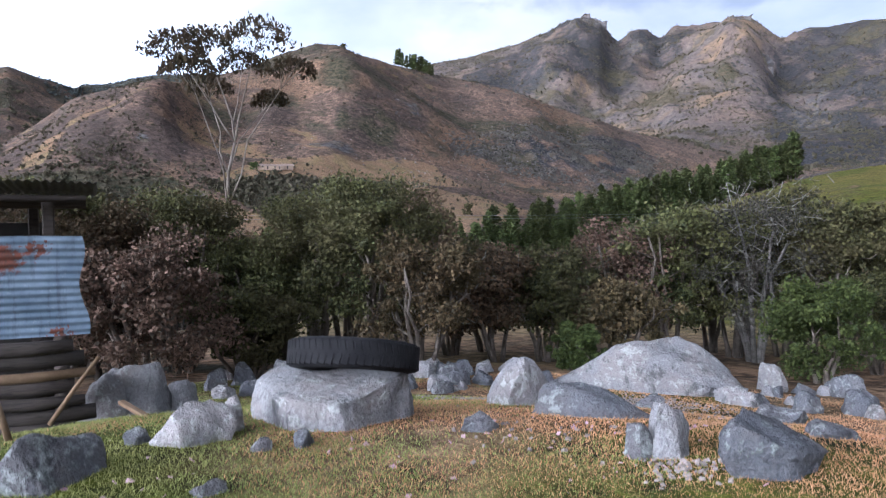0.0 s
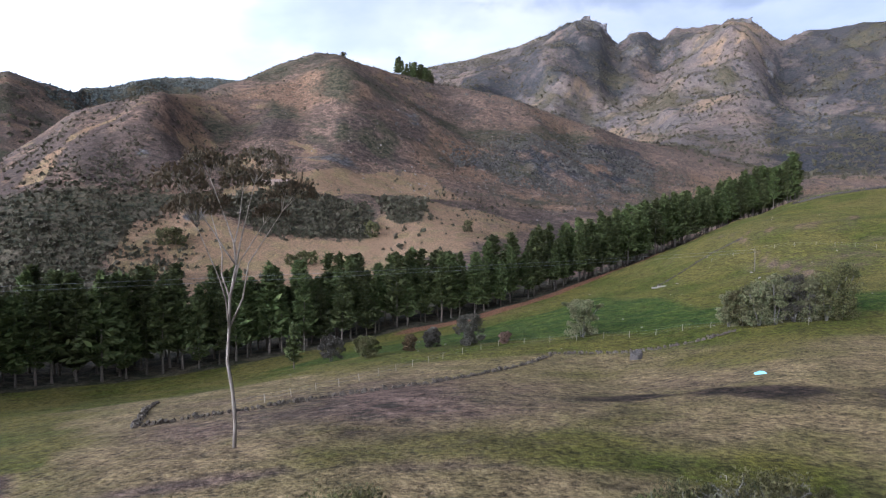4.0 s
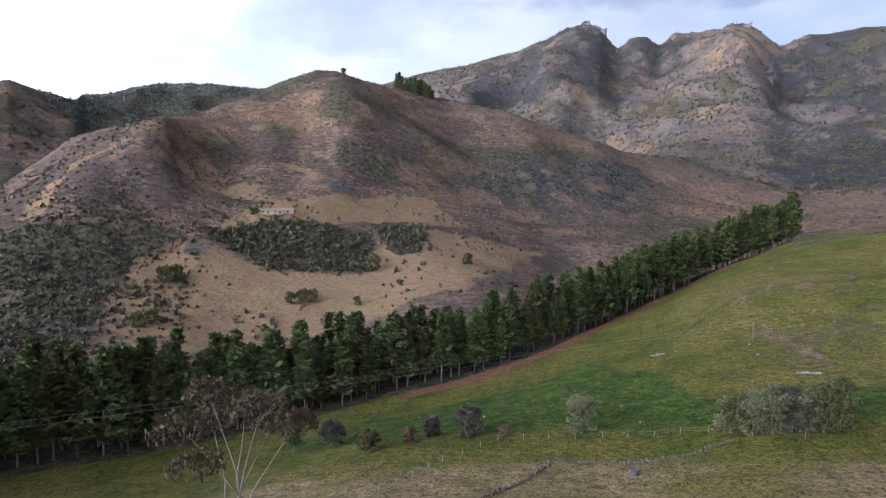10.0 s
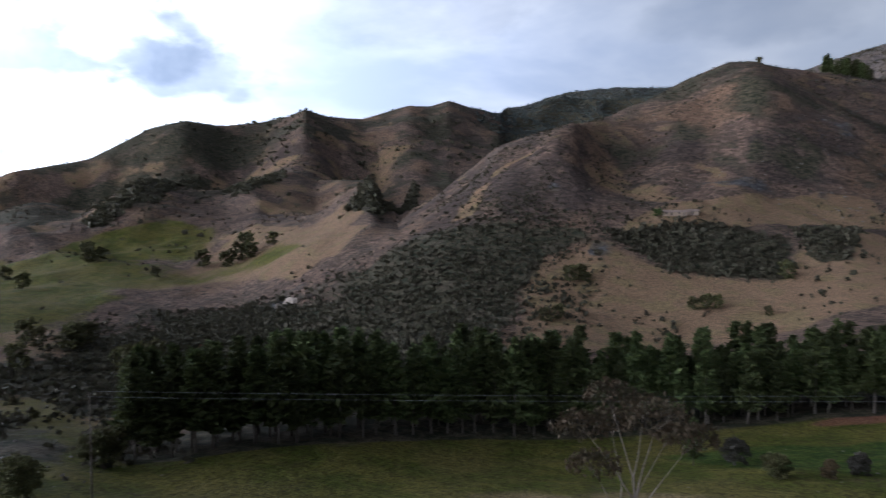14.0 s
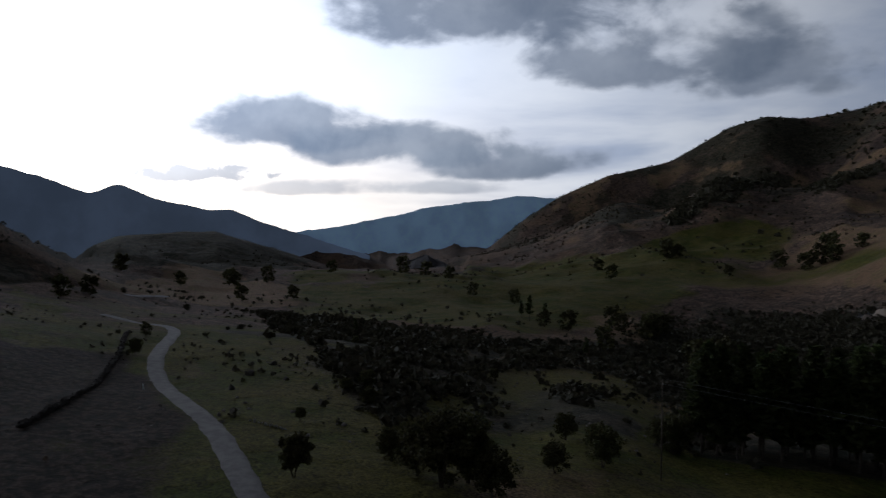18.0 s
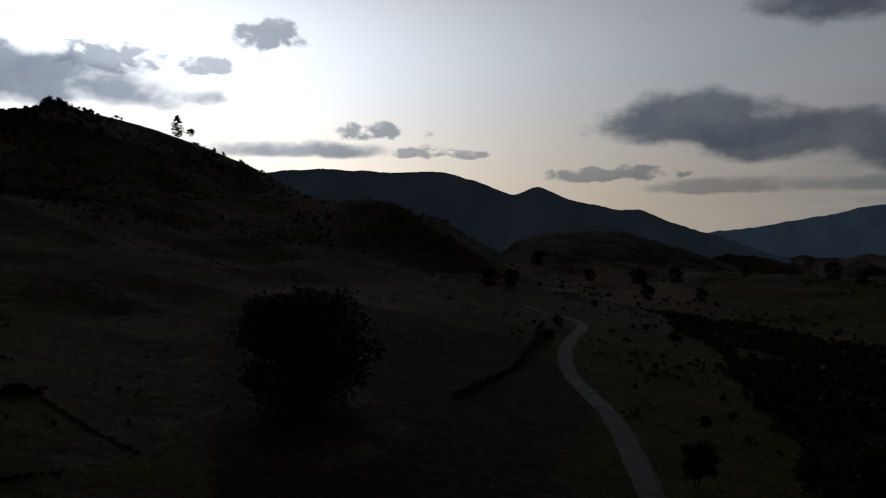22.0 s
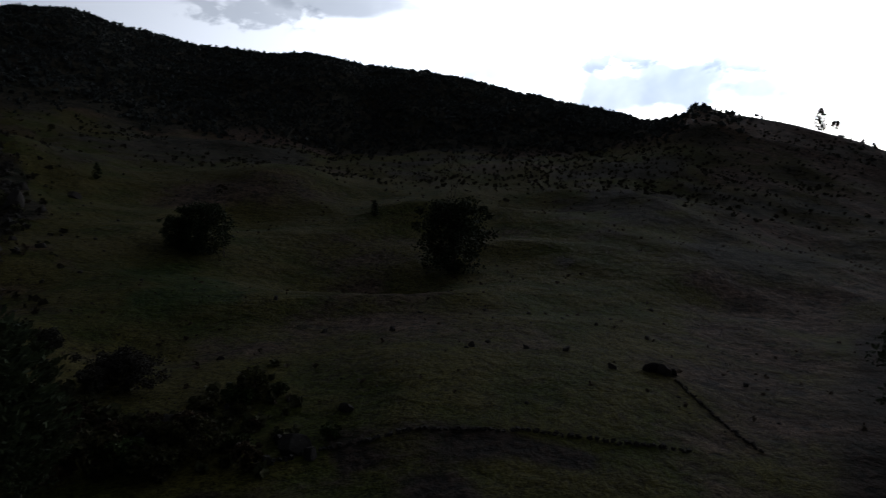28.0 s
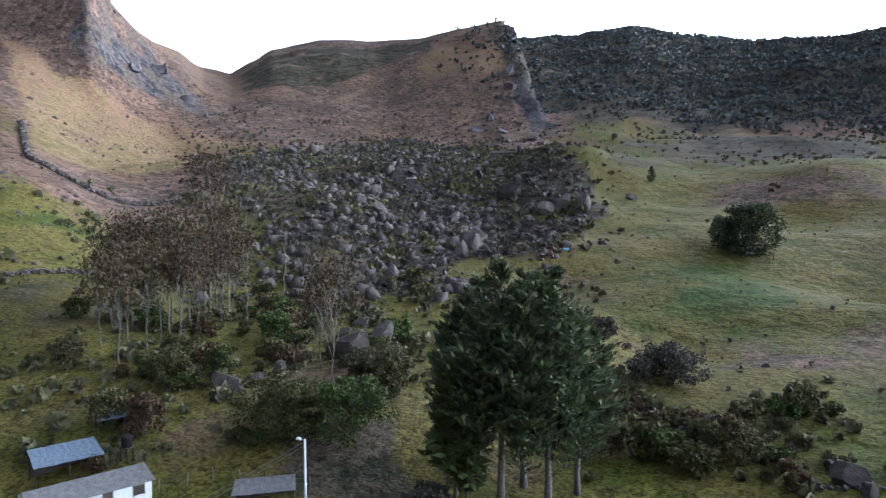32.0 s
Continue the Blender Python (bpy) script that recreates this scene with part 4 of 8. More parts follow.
def patch(x, y, soft, *corners):
    """1 inside a patch of land with corners (bearing, range), fading over soft metres at its edge."""
    P = [(-math.sin(radians(q[0])) * q[1], math.cos(radians(q[0])) * q[1]) for q in corners]
    best, inside = np.full(np.shape(x), 1e9), np.zeros(np.shape(x), bool)
    for (x0, y0), (x1, y1) in zip(P, P[1:] + P[:1]):
        dx, dy = x1 - x0, y1 - y0
        t = np.clip(((x - x0) * dx + (y - y0) * dy) / (dx * dx + dy * dy), 0, 1)
        best = np.minimum(best, np.hypot(x - x0 - t * dx, y - y0 - t * dy))
        inside ^= ((y0 > y) != (y1 > y)) & (x < (x1 - x0) * (y - y0) / (y1 - y0 + 1e-12) + x0)
    return np.clip(0.5 + np.where(inside, best, -best) / soft, 0, 1)


# named stretches of cover, corners as (bearing, range)
STREAM_WOOD = [(91.7, 404), (85, 395), (78.6, 359), (71.2, 322), (62.2, 366), (56.2, 362), (54.2, 333), (58.7, 264), (66.6, 252), (73.5, 220), (78.1, 149), (82.8, 148), (85, 191), (89.5, 257)]
GULLY_WOOD = [(54.7, 478), (44.4, 458), (44.3, 358), (48.1, 326), (49.9, 353), (53.8, 394)]
ROAD_WOOD = [(86.9, 188), (84.1, 220), (80.5, 193), (77.7, 139), (80.5, 123), (83.2, 138)]
CLUMPS = [[(75.8, 244), (73, 251), (72.5, 197), (71.1, 173), (73, 158), (75.8, 174)], [(68.4, 218), (63.9, 215), (64.3, 177), (67.5, 178)], [(59.9, 183), (54.1, 235), (53.7, 168), (59.5, 146)]]
STONE_BELT = [(-0.3, 653), (-5.3, 707), (-9.8, 773), (-14.2, 826), (-17, 848), (-16.4, 708), (-9.9, 622), (-4.4, 604), (-0.7, 615)]
STRIPS = [[(59.3, 839), (56.5, 954), (52.2, 1259), (50.1, 1259), (54, 879), (58.5, 803)], [(49.5, 959), (44.9, 1174), (44.5, 987), (47.6, 894)], [(40, 631), (37, 850), (34.4, 1196), (33.9, 1150), (36, 700), (37.5, 565)]]
SLIDE = [(218.1, 277), (214.7, 367), (204, 430), (192.6, 388), (188.6, 284), (188.1, 228), (192.1, 193), (199.5, 190), (202.2, 141), (208.7, 152), (213.1, 209)]
THICK_A, THICK_B = [(18, 426), (10.6, 453), (5.9, 445), (6.2, 386), (14.2, 384), (16.3, 400), (19.2, 418)], [(5.7, 462), (1.1, 488), (1.8, 408), (3.9, 410)]


def cover(b, r, x, y, z):
    n40, n120, n12, n4 = vnoise(x, y, 40, 21), vnoise(x, y, 120, 22), vnoise(x, y, 9, 23), vnoise(x, y, 3.5, 27)
    slope_n, n250 = vnoise(x, y, 25, 24), vnoise(x, y, 250, 28)
    wb, wr = b + 1.6 * n40 + 0.8 * n12, r * (1 + 0.05 * n40 + 0.04 * slope_n)
    zone = lambda *a, **k: bump_zone(wb, wr, *a, **k)
    edge_r = around(L_EDGE, b)[0]
    field = (r < edge_r * 1.02)
    green = zone(-60, 39.15, 118, 400) * field * (0.72 + 0.3 * n40 + 0.2 * n12)
    green = np.maximum(green, zone(-40, 33.25, 44, 130) * (0.42 + 0.45 * n40 + 0.2 * n12))
    green = np.maximum(green, zone(29.31, 64.46, 60, 175) * (0.75 + 0.3 * n40))
    green = np.maximum(green, zone(50, 110, 60, 330) * (0.72 + 0.35 * n40))
    green = np.maximum(green, patch(x + 6 * n40, y + 6 * slope_n, 25, (78, 954), (61.5, 724), (53.1, 817), (49.5, 791), (52.2, 608), (58.5, 498), (69, 405), (78, 394)) * (0.62 + 0.35 * n40))
    green = np.maximum(green, zone(56.77, 89.32, 370, 720) * (0.7 + 0.45 * n40))
    green = np.maximum(green, zone(44.08, 58.69, 430, 640) * (0.35 + 0.4 * n40))
    green = np.maximum(green, zone(96.77, 240.64, 45, 215) * (0.86 + 0.35 * n40 + 0.15 * n12))
    green = np.maximum(green, zone(110, 191, 190, 500) * (0.78 + 0.4 * n40))
    green = np.maximum(green, zone(191, 240.64, 190, 395) * (0.72 + 0.4 * n40))
    green = np.maximum(green, zone(-60, 300, 0.1, 14) * (0.5 + 0.55 * n4 + 0.25 * n12))
    green = np.maximum(green, zone(-60, 39.15, 118, 400) * field * 0.6)
    for corners in (((78, 921), (68.9, 776), (62.8, 696), (59.8, 772), (57.6, 793), (53.1, 807), (52.2, 796), (54, 717), (59.4, 608), (67, 552), (72.8, 477), (78, 422)), ((85, 504), (80.4, 614), (71.2, 834), (62.2, 602), (56.3, 507), (66.6, 408), (73.5, 350), (80.4, 386)),
                    ((96.5, 249), (91.7, 278), (87.5, 187), (85.5, 146), (88.7, 145), (92.2, 117), (93.9, 133), (96.6, 170)), ((108.9, 351), (103.7, 301), (103.7, 215), (107, 175), (109, 162))):
        green = np.maximum(green, patch(x + 6 * n40, y + 6 * slope_n, 14, *corners) * (0.95 + 0.35 * n40 + 0.2 * n12))
    green = green * (1 - 0.4 * bump_zone(b, r, 110, 140, 40, 900, 8.0))
    green = green * (1 - 0.5 * bump_zone(b, r, 217, 242, 235, 520, 6.0))
    straw = zone(-40, 33.25, 46, 130) * (0.7 + 0.4 * n40)
    straw = np.maximum(straw, zone(-19, -14, 195, 260) * 0.7)
    px, py = x + 4 * n40 + 2.5 * n12, y + 4 * slope_n - 2.5 * n12
    plot = lambda soft, *c: patch(px, py, soft, *c)
    bench = plot(9, (18.4, 426), (15, 472), (10.2, 496), (3.9, 542), (0.6, 556), (-1.8, 498), (3.9, 477), (10.2, 453), (15, 434))
    lower = plot(14, (25, 393), (19.2, 416), (14.2, 384), (6.6, 383), (5.5, 452), (1.1, 477), (-8.1, 483), (-2.1, 341), (3.9, 318), (12, 290), (27.2, 278))
    thick = np.maximum(plot(8, (18, 426), (10.6, 453), (5.9, 445), (6.2, 386), (14.2, 384), (16.3, 400), (19.2, 418)), plot(8, (5.7, 462), (1.1, 488), (1.8, 408), (3.9, 410)))
    straw = np.maximum(straw, bench * 1.3)
    straw = np.maximum(straw, plot(12, (21.2, 521), (19.2, 553), (17.3, 545), (15, 522), (12, 503), (13.7, 480), (17.1, 485), (19.6, 499), (20.8, 514)) * (0.62 + 0.4 * n12 + 0.2 * n40))
    for corners in (((49.9, 742), (46.7, 733), (40.3, 581), (38.4, 508), (42.1, 517), (48.6, 704)), ((49.5, 551), (46.7, 551), (41.2, 488), (43.5, 468)), ((53.1, 432), (49.3, 417), (50, 359), (52.3, 387)), ((46.7, 277), (43.5, 354), (43.4, 293)),
                    ((75.8, 288), (71.2, 282), (66.6, 279), (63, 282), (58.7, 252), (56.2, 253), (54.1, 213), (59.9, 183), (66.6, 162), (73.5, 162), (73.5, 194)), ((105.4, 387), (97.9, 727), (92.9, 686), (86.8, 522), (89.5, 431), (97.9, 423))):
        straw = np.maximum(straw, plot(9, *corners) * (0.8 + 0.35 * n12))
    high = lambda soft, *c: patch(x + 22 * n40 + 14 * slope_n + 40 * n120, y + 22 * slope_n - 14 * n40 + 40 * n120, soft, *c)
    for corners in (((68, 1000), (66.5, 1310), (62.7, 1345), (55.8, 1400), (53.4, 1405), (51.9, 1368), (55.8, 1340), (60.6, 1301), (65.7, 998)), ((43.9, 1194), (40.3, 1323), (35.8, 1374), (32.3, 1443), (35.8, 1298), (41.2, 1174)), ((46.7, 849), (43.9, 977), (38.9, 1296), (35.8, 1233), (40.3, 713)),
                    ((-5.3, 2025), (-9.7, 2040), (-10.8, 2103), (-12.4, 2060), (-11.5, 2025), (-6.6, 1966)), ((-11.1, 1919), (-14.6, 1889), (-18, 1730), (-18.4, 1559), (-15, 1300), (-13.5, 1300), (-12.4, 1850)),
                    ((-19.9, 2966), (-21.8, 2900), (-23.8, 2759), (-25.1, 2673), (-23.4, 2230), (-21.1, 2134), (-19.5, 2305)), ((-13.3, 2015), (-16.7, 2209), (-20.3, 2008), (-22.3, 1979), (-22, 1706), (-18.4, 1759), (-14.1, 1914))):
        straw = np.maximum(straw, high(40, *corners) * (0.55 + 0.35 * n40 + 0.3 * slope_n))
    straw = np.maximum(straw, lower * (0.78 + 0.3 * n40 - 0.1 * n12))
    straw = np.maximum(straw, plot(9, (31.6, 450), (29.7, 450), (26.9, 512), (21.9, 543), (23.9, 541), (27.3, 522), (30.2, 483)) * (0.62 + 0.4 * n12))
    straw = np.maximum(straw, plot(14, (13.7, 602), (11, 578), (8.4, 506), (11.5, 507)) * (0.6 + 0.45 * n12))
    straw = np.maximum(straw, plot(14, (49.5, 719), (46.7, 735), (38, 530), (40.3, 481), (46.7, 495), (52.2, 608)) * (0.8 + 0.3 * n40))
    straw = np.maximum(straw, plot(20, (210.3, 506), (204, 590), (195.3, 597), (194, 611), (197, 452), (204, 417)) * (0.55 + 0.4 * n40))
    straw = np.maximum(straw, plot(14, (232, 476), (228.7, 438), (220.1, 439), (212.1, 384), (220.6, 312), (230.3, 295), (231.2, 364)) * (0.7 + 0.4 * n40))
    straw = np.maximum(straw, plot(6, (224, 96), (216.3, 110), (207.8, 107), (204.2, 86), (221.8, 88)) * (0.5 + 0.4 * n12))
    straw = np.maximum(straw, plot(7, (22.4, 102), (16.5, 97), (6.7, 102), (1.1, 106), (-5.4, 120), (-8.2, 119), (-10, 131), (-21.2, 127), (-22.4, 130), (-36, 127), (-36, 87), (-20.8, 94), (-10, 95), (-3.6, 90), (6.7, 84), (17.4, 75), (24, 80)) * (0.72 + 0.4 * n40 + 0.3 * n12))
    straw = np.maximum(straw, zone(-24, -12, 190, 330) * field * (0.3 + 0.5 * n40))
    straw = np.maximum(straw, zone(-40, -20, 135, 175) * (0.3 + 0.5 * n40))
    straw = np.maximum(straw, path_zone(x, y, [(-12, 1750), (-15.5, 1690), (-14.5, 1350), (-17, 1150)], 30) * (0.7 + 0.4 * slope_n))
    straw = np.maximum(straw, zone(-60, 300, 0.1, 46) * (0.85 + 0.3 * n12))
    straw = np.maximum(straw, zone(58.69, 100, 60, 440) * (0.4 + 0.45 * n120))
    straw = np.maximum(straw, zone(39.15, 60.61, 480, 780) * (0.42 + 0.5 * n40))
    straw = np.maximum(straw, zone(-32, 34.23, 560, 1200) * (0.16 + 0.4 * n120 + 0.3 * n12))
    straw = np.maximum(straw, zone(35.22, 68.31, 780, 1700) * (0.3 + 0.5 * slope_n))
    straw = np.maximum(straw, zone(193.67, 224.64, 380, 700) * (0.3 + 0.35 * n120))
    scrub = zone(27.5, 60.61, 215, 430) * (0.85 + 0.3 * n40)
    scrub = np.maximum(scrub, plot(14, (32.2, 444), (24.8, 426), (19.2, 419), (24, 393), (26.8, 311), (32.4, 280), (40, 300), (40, 440)) * (0.9 + 0.25 * n12))
    scrub = np.maximum(scrub, plot(30, (0.6, 652), (-12.4, 892), (-10.3, 560), (-2.1, 518)) * (0.45 + 0.5 * n40 + 0.25 * n12))
    scrub = np.maximum(scrub, plot(18, (213.8, 363), (194.9, 399), (191.3, 304), (188.1, 268), (188.5, 219), (194.9, 187), (201.8, 184), (204.6, 133), (214, 137), (216.5, 218), (218.1, 267)) * (0.55 + 0.4 * n12 + 0.2 * n40))
    scrub = np.maximum(scrub, plot(18, (216.3, 645), (208.9, 669), (195.8, 594), (204, 590), (211.2, 530), (215.9, 546)) * (0.7 + 0.35 * n12))
    # ground below the thicket darkened: its shade put in as scrub cover
    scrub = np.maximum(scrub, bump_zone(b, r, -40, 36, 14.5, 24.5, 4.0, 0.1) * (0.5 + 0.5 * n4))
    # dark strip under the plantation pines, their shade painted into the cover
    scrub = np.maximum(scrub, bump_zone(b, r / edge_r, -27, 57, 1.0, 1.2, 1.0, 0.03) * 1.2)
    scrub = np.maximum(scrub, thick * (0.85 + 0.25 * n12))
    for corners in [STREAM_WOOD, GULLY_WOOD, ROAD_WOOD] + CLUMPS:
        scrub = np.maximum(scrub, plot(12, *corners) * (0.8 + 0.4 * n12 + 0.2 * n40))
    for corners in STRIPS:
        scrub = np.maximum(scrub, patch(x, y, 12, *corners))
    far_plot = lambda soft, *c: patch(x + 22 * n40 + 14 * slope_n, y + 22 * slope_n - 14 * n40, soft, *c)
    # next two: shaded slopes of the west mountain, the shade laid on as scrub
    scrub = np.maximum(scrub, far_plot(30, (64.9, 898), (60.6, 1301), (55.8, 1336), (53.1, 1307), (54, 1262), (58.5, 969), (61.9, 774)) * (0.75 + 0.3 * n40))
    scrub = np.maximum(scrub, far_plot(30, (54, 1393), (48.5, 1441), (44.4, 1420), (47.6, 1388), (50.4, 1302), (53.4, 1306)) * (0.8 + 0.3 * n40))
    scrub = np.maximum(scrub, far_plot(30, (43.9, 1363), (37.6, 1584), (38.5, 1463), (43, 1287)) * (0.75 + 0.3 * n40))
    scrub = np.maximum(scrub, far_plot(30, (35.8, 1599), (32.3, 1629), (31, 1449), (34.9, 1376)) * (0.75 + 0.3 * n40))
    scrub = np.maximum(scrub, zone(-40, 19.46, 560, 800) * (0.32 + 0.45 * n40 + 0.2 * n12))
    scrub = np.maximum(scrub, zone(13.78, 21.43, 520, 640) * (0.3 + 0.3 * n12 + 0.3 * n40))
    scrub = np.maximum(scrub, zone(139.59, 195.66, 500, 960) * (0.95 + 0.4 * n40))
    scrub = np.maximum(scrub, zone(115.41, 190.68, 330, 560) * (0.3 + 0.5 * n40))
    # backlit south-west slopes, made darker with scrub in place of their shade
    scrub = np.maximum(scrub, zone(98, 150, 190, 420) * (0.42 + 0.4 * n40 + 0.2 * n12))
    scrub = np.maximum(scrub, zone(220, 240, 80, 250) * (0.16 + 0.4 * n40 + 0.2 * n12))
    scrub = np.maximum(scrub, zone(202, 222, 58, 84) * (0.45 + 0.4 * n12))
    scrub = np.maximum(scrub, zone(60.61, 107.95, 150, 330) * (0.3 + 0.6 * n40))
    scrub = np.maximum(scrub, zone(87.45, 126.57, 700, 2600) * 1.1)
    scrub = np.maximum(scrub, zone(11.89, 27.34, 1300, 2700) * 1.1)
    scrub = np.maximum(scrub, zone(-60, 11.89, 1000, 3500) * (0.2 + 0.25 * n250 + 0.3 * n120 + 0.25 * n40))
    scrub = np.maximum(scrub, zone(-60, -25.5, 1000, 3500) * (0.3 + 0.3 * n120 + 0.2 * n40))
    scrub = np.maximum(scrub, zone(26.35, 87.45, 760, 1800) * (0.22 + 0.5 * n250 + 0.4 * n40))
    soil = np.clip(1 - np.abs(r / edge_r - 0.985) / 0.035, 0, 1) * bump_zone(b, r, -24, 4, 150, 400) * 1.1
    soil = np.maximum(soil, zone(-33, -18, 80, 94, soft_r=0.05) * (0.15 + 0.4 * n12))
    soil = np.maximum(soil, zone(-14, 8, 720, 900) * (0.18 + 0.4 * n120))
    soil = np.maximum(soil, path_zone(x, y, [(49.79, 375), (50.77, 372)], 7))
    rock = zone(-25, -9, 2500, 3100) * (0.5 + 0.6 * vnoise(x, y, 90, 26))
    rock = np.maximum(rock, plot(8, (195.4, 650), (194.4, 650), (191.2, 470), (193.2, 455)) * (0.2 + 0.5 * n12))
    rock = np.maximum(rock, plot(16, (228.2, 455), (225.3, 480), (222.4, 530), (216.4, 459), (221.3, 478), (226.5, 440)) * (0.75 + 0.35 * n12))
    rock = np.maximum(rock, zone(218.64, 236.64, 430, 640) * (0.3 + 0.5 * slope_n + 0.2 * n12))
    rock = np.maximum(rock, zone(-14, 6, 590, 720) * (0.2 + 0.5 * n12))
    rock = np.maximum(rock, zone(42.11, 45.55, 422, 450) * 1.0)
    # land to the north greys from 800 m out: haze painted as cover
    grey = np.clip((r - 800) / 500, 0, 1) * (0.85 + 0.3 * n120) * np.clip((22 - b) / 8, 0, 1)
    heath = 0 * x
    for corners in (((15.4, 643), (13.7, 633), (11.1, 584), (11.3, 563), (14.6, 558), (17.1, 577), (19.5, 595), (20.1, 603), (17.9, 642)), ((21.5, 545), (19.9, 597), (20, 520), (19.6, 469), (21.3, 440), (23.6, 459), (23.2, 497)), ((6.6, 646), (4.3, 674), (0.7, 654), (1.1, 615), (4.8, 583), (7.5, 587)),
                    ((8.8, 591), (6.6, 602), (3.9, 583), (2, 564), (6.6, 534), (8.4, 549)), ((27.3, 496), (25.1, 506), (23.5, 498), (23.2, 445), (25.5, 425), (28.1, 426), (28.4, 460))):
        heath = np.maximum(heath, plot(22, *corners) * (0.8 + 0.35 * n40 + 0.3 * n12))
    heath = np.maximum(heath, bump_zone(wb, wr, 25, 56, 720, 1900) * (0.42 + 0.4 * n40 + 0.3 * n120))
    heath = np.maximum(heath, bump_zone(wb, wr, 21, 36, 400, 640) * (0.55 + 0.4 * n40 + 0.3 * n12))
    heath = np.maximum(heath, bump_zone(wb, wr, -14, 30, 440, 900) * (0.28 + 0.45 * n40 + 0.25 * n120))
    cliff = plot(8, (196, 660), (194, 660), (191, 465), (193.5, 455)) * (0.9 + 0.3 * n12)
    straw, green = straw - cliff, green - cliff
    slate = patch(px + 14 * n40, py + 14 * slope_n, 70, *STONE_BELT) * (0.75 + 0.4 * n40 + 0.35 * n12)
    slate = np.maximum(slate, cliff)
    # second patch: dark scrub of the far face, with its shadow put into the slate
    for corners in (((-8, 2900), (-13, 3000), (-13.4, 2502), (-15, 2214), (-12.4, 2073), (-9.7, 2045), (-7.9, 2106)), ((-24, 2158), (-25.5, 2706), (-27.5, 3300), (-36, 3300), (-36, 2037), (-33, 1100), (-26.3, 1000), (-24.4, 1168), (-24.1, 1755)),
                    ((-13.4, 2742), (-18.2, 2926), (-19.9, 2834), (-18.3, 2377), (-15.4, 2225), (-13.7, 2252)), ((-1.6, 2533), (-6.6, 2699), (-7.9, 2783), (-8.8, 2052), (-5.3, 2050), (-0.7, 1500))):
        slate = np.maximum(slate, high(70, *corners) * (0.72 + 0.3 * n120 + 0.25 * n40))
    for corners in (((-26.1, 2374), (-28.6, 2300), (-29.7, 1721), (-27.7, 1251), (-26, 1426)), ((-9.8, 773), (-12.5, 800), (-13.4, 738), (-9.8, 666)), ((21.9, 408), (19.7, 409), (17.8, 403), (19.3, 383), (21.3, 384)), ((23.9, 486), (21.6, 493), (21.4, 457), (23.4, 462)), ((12, 531), (5.7, 543), (0.2, 568), (0.4, 552), (7.5, 517), (12.8, 514))):
        rock = np.maximum(rock, plot(20, *corners) * (0.42 + 0.5 * n12 + 0.3 * slope_n))
    heath = np.maximum(heath, high(30, (-22.1, 1986), (-24, 2252), (-24.4, 2119), (-23.7, 1751), (-22.4, 1747)) * 0.8)
    lush = plot(9, (13.9, 163), (3.9, 172), (-5.4, 185), (-12.7, 196), (-17.9, 180), (-21.2, 150), (-32.5, 160), (-36, 160), (-36, 141), (-22.9, 132), (-10, 136), (-0.8, 139), (8.5, 146)) * (0.68 + 0.45 * n40 + 0.3 * n12)
    for corners in (((187.7, 196), (182.5, 207), (177.6, 193), (174.5, 165), (175.5, 124), (181.5, 118), (186.7, 126), (188.1, 163)), ((236, 348), (228.2, 243), (220.2, 261), (225.4, 192), (236, 169))):
        lush = np.maximum(lush, plot(14, *corners) * (0.5 + 0.5 * n40 + 0.35 * n12))
    for corners in (((192.2, 369), (186, 344), (177.7, 315), (168.3, 316), (168.2, 242), (177.6, 214), (186, 277)), ((225.8, 83), (220.5, 94), (214.5, 107), (208.7, 108), (203.2, 104), (204.1, 94), (210.6, 98), (217.6, 90), (221.9, 81)),
                    ((230.1, 439), (221.3, 434), (214.3, 359), (217.3, 271), (225.2, 396)), ((175.3, 157), (158.7, 178), (149.2, 159), (149.7, 95), (158.5, 90), (171.6, 98), (174.9, 119))):
        pale = plot(12, *corners) * (0.6 + 0.4 * n40 + 0.3 * n12)
        straw, green = np.maximum(straw, pale), green - 0.15 * pale
    for corners in (((184.7, 506), (179.8, 576), (174.4, 536), (174, 419), (177.7, 393), (183.9, 463)), ((173.9, 411), (168.4, 530), (168.3, 360), (173.2, 362))):
        scrub = np.maximum(scrub, plot(20, *corners) * (0.75 + 0.4 * n40))
    scrub = np.maximum(scrub, plot(16, *SLIDE) * (0.68 + 0.4 * n12 + 0.2 * n40))
    lush = np.maximum(lush, zone(181, 193, 110, 160) * (0.35 + 0.5 * n40 + 0.2 * n12))
    burn = np.maximum(plot(5, (-18, 77), (-21.3, 80), (-26.8, 78), (-36, 80), (-36, 66), (-29.7, 67), (-26.1, 68), (-21.3, 72)), plot(5, (-7.1, 78), (-10.5, 82), (-15.4, 82), (-18.8, 77), (-15.4, 74), (-10.1, 74))) * (0.72 + 0.4 * n12 + 0.25 * n4)
    burn = np.maximum(burn, plot(5, (169.3, 88), (160.6, 86), (154.5, 85), (146.9, 82), (146.8, 76), (160.5, 72), (168.4, 75)) * (0.7 + 0.3 * n12))
    burn = np.maximum(burn, plot(5, (188.4, 95), (185.8, 101), (180.2, 99), (182.3, 85), (186.6, 83)) * (0.65 + 0.35 * n12))
    burn = np.maximum(burn, zone(98.5, 128, 40, 190, soft_b=6.0) * (0.8 + 0.4 * n40 + 0.25 * n12))
    burn = np.maximum(burn, zone(150, 180, 45, 78) * (0.5 + 0.4 * n12))
    burn = np.maximum(burn, zone(-34, 24, 40, 72) * (0.05 + 0.4 * n12 + 0.2 * n4))
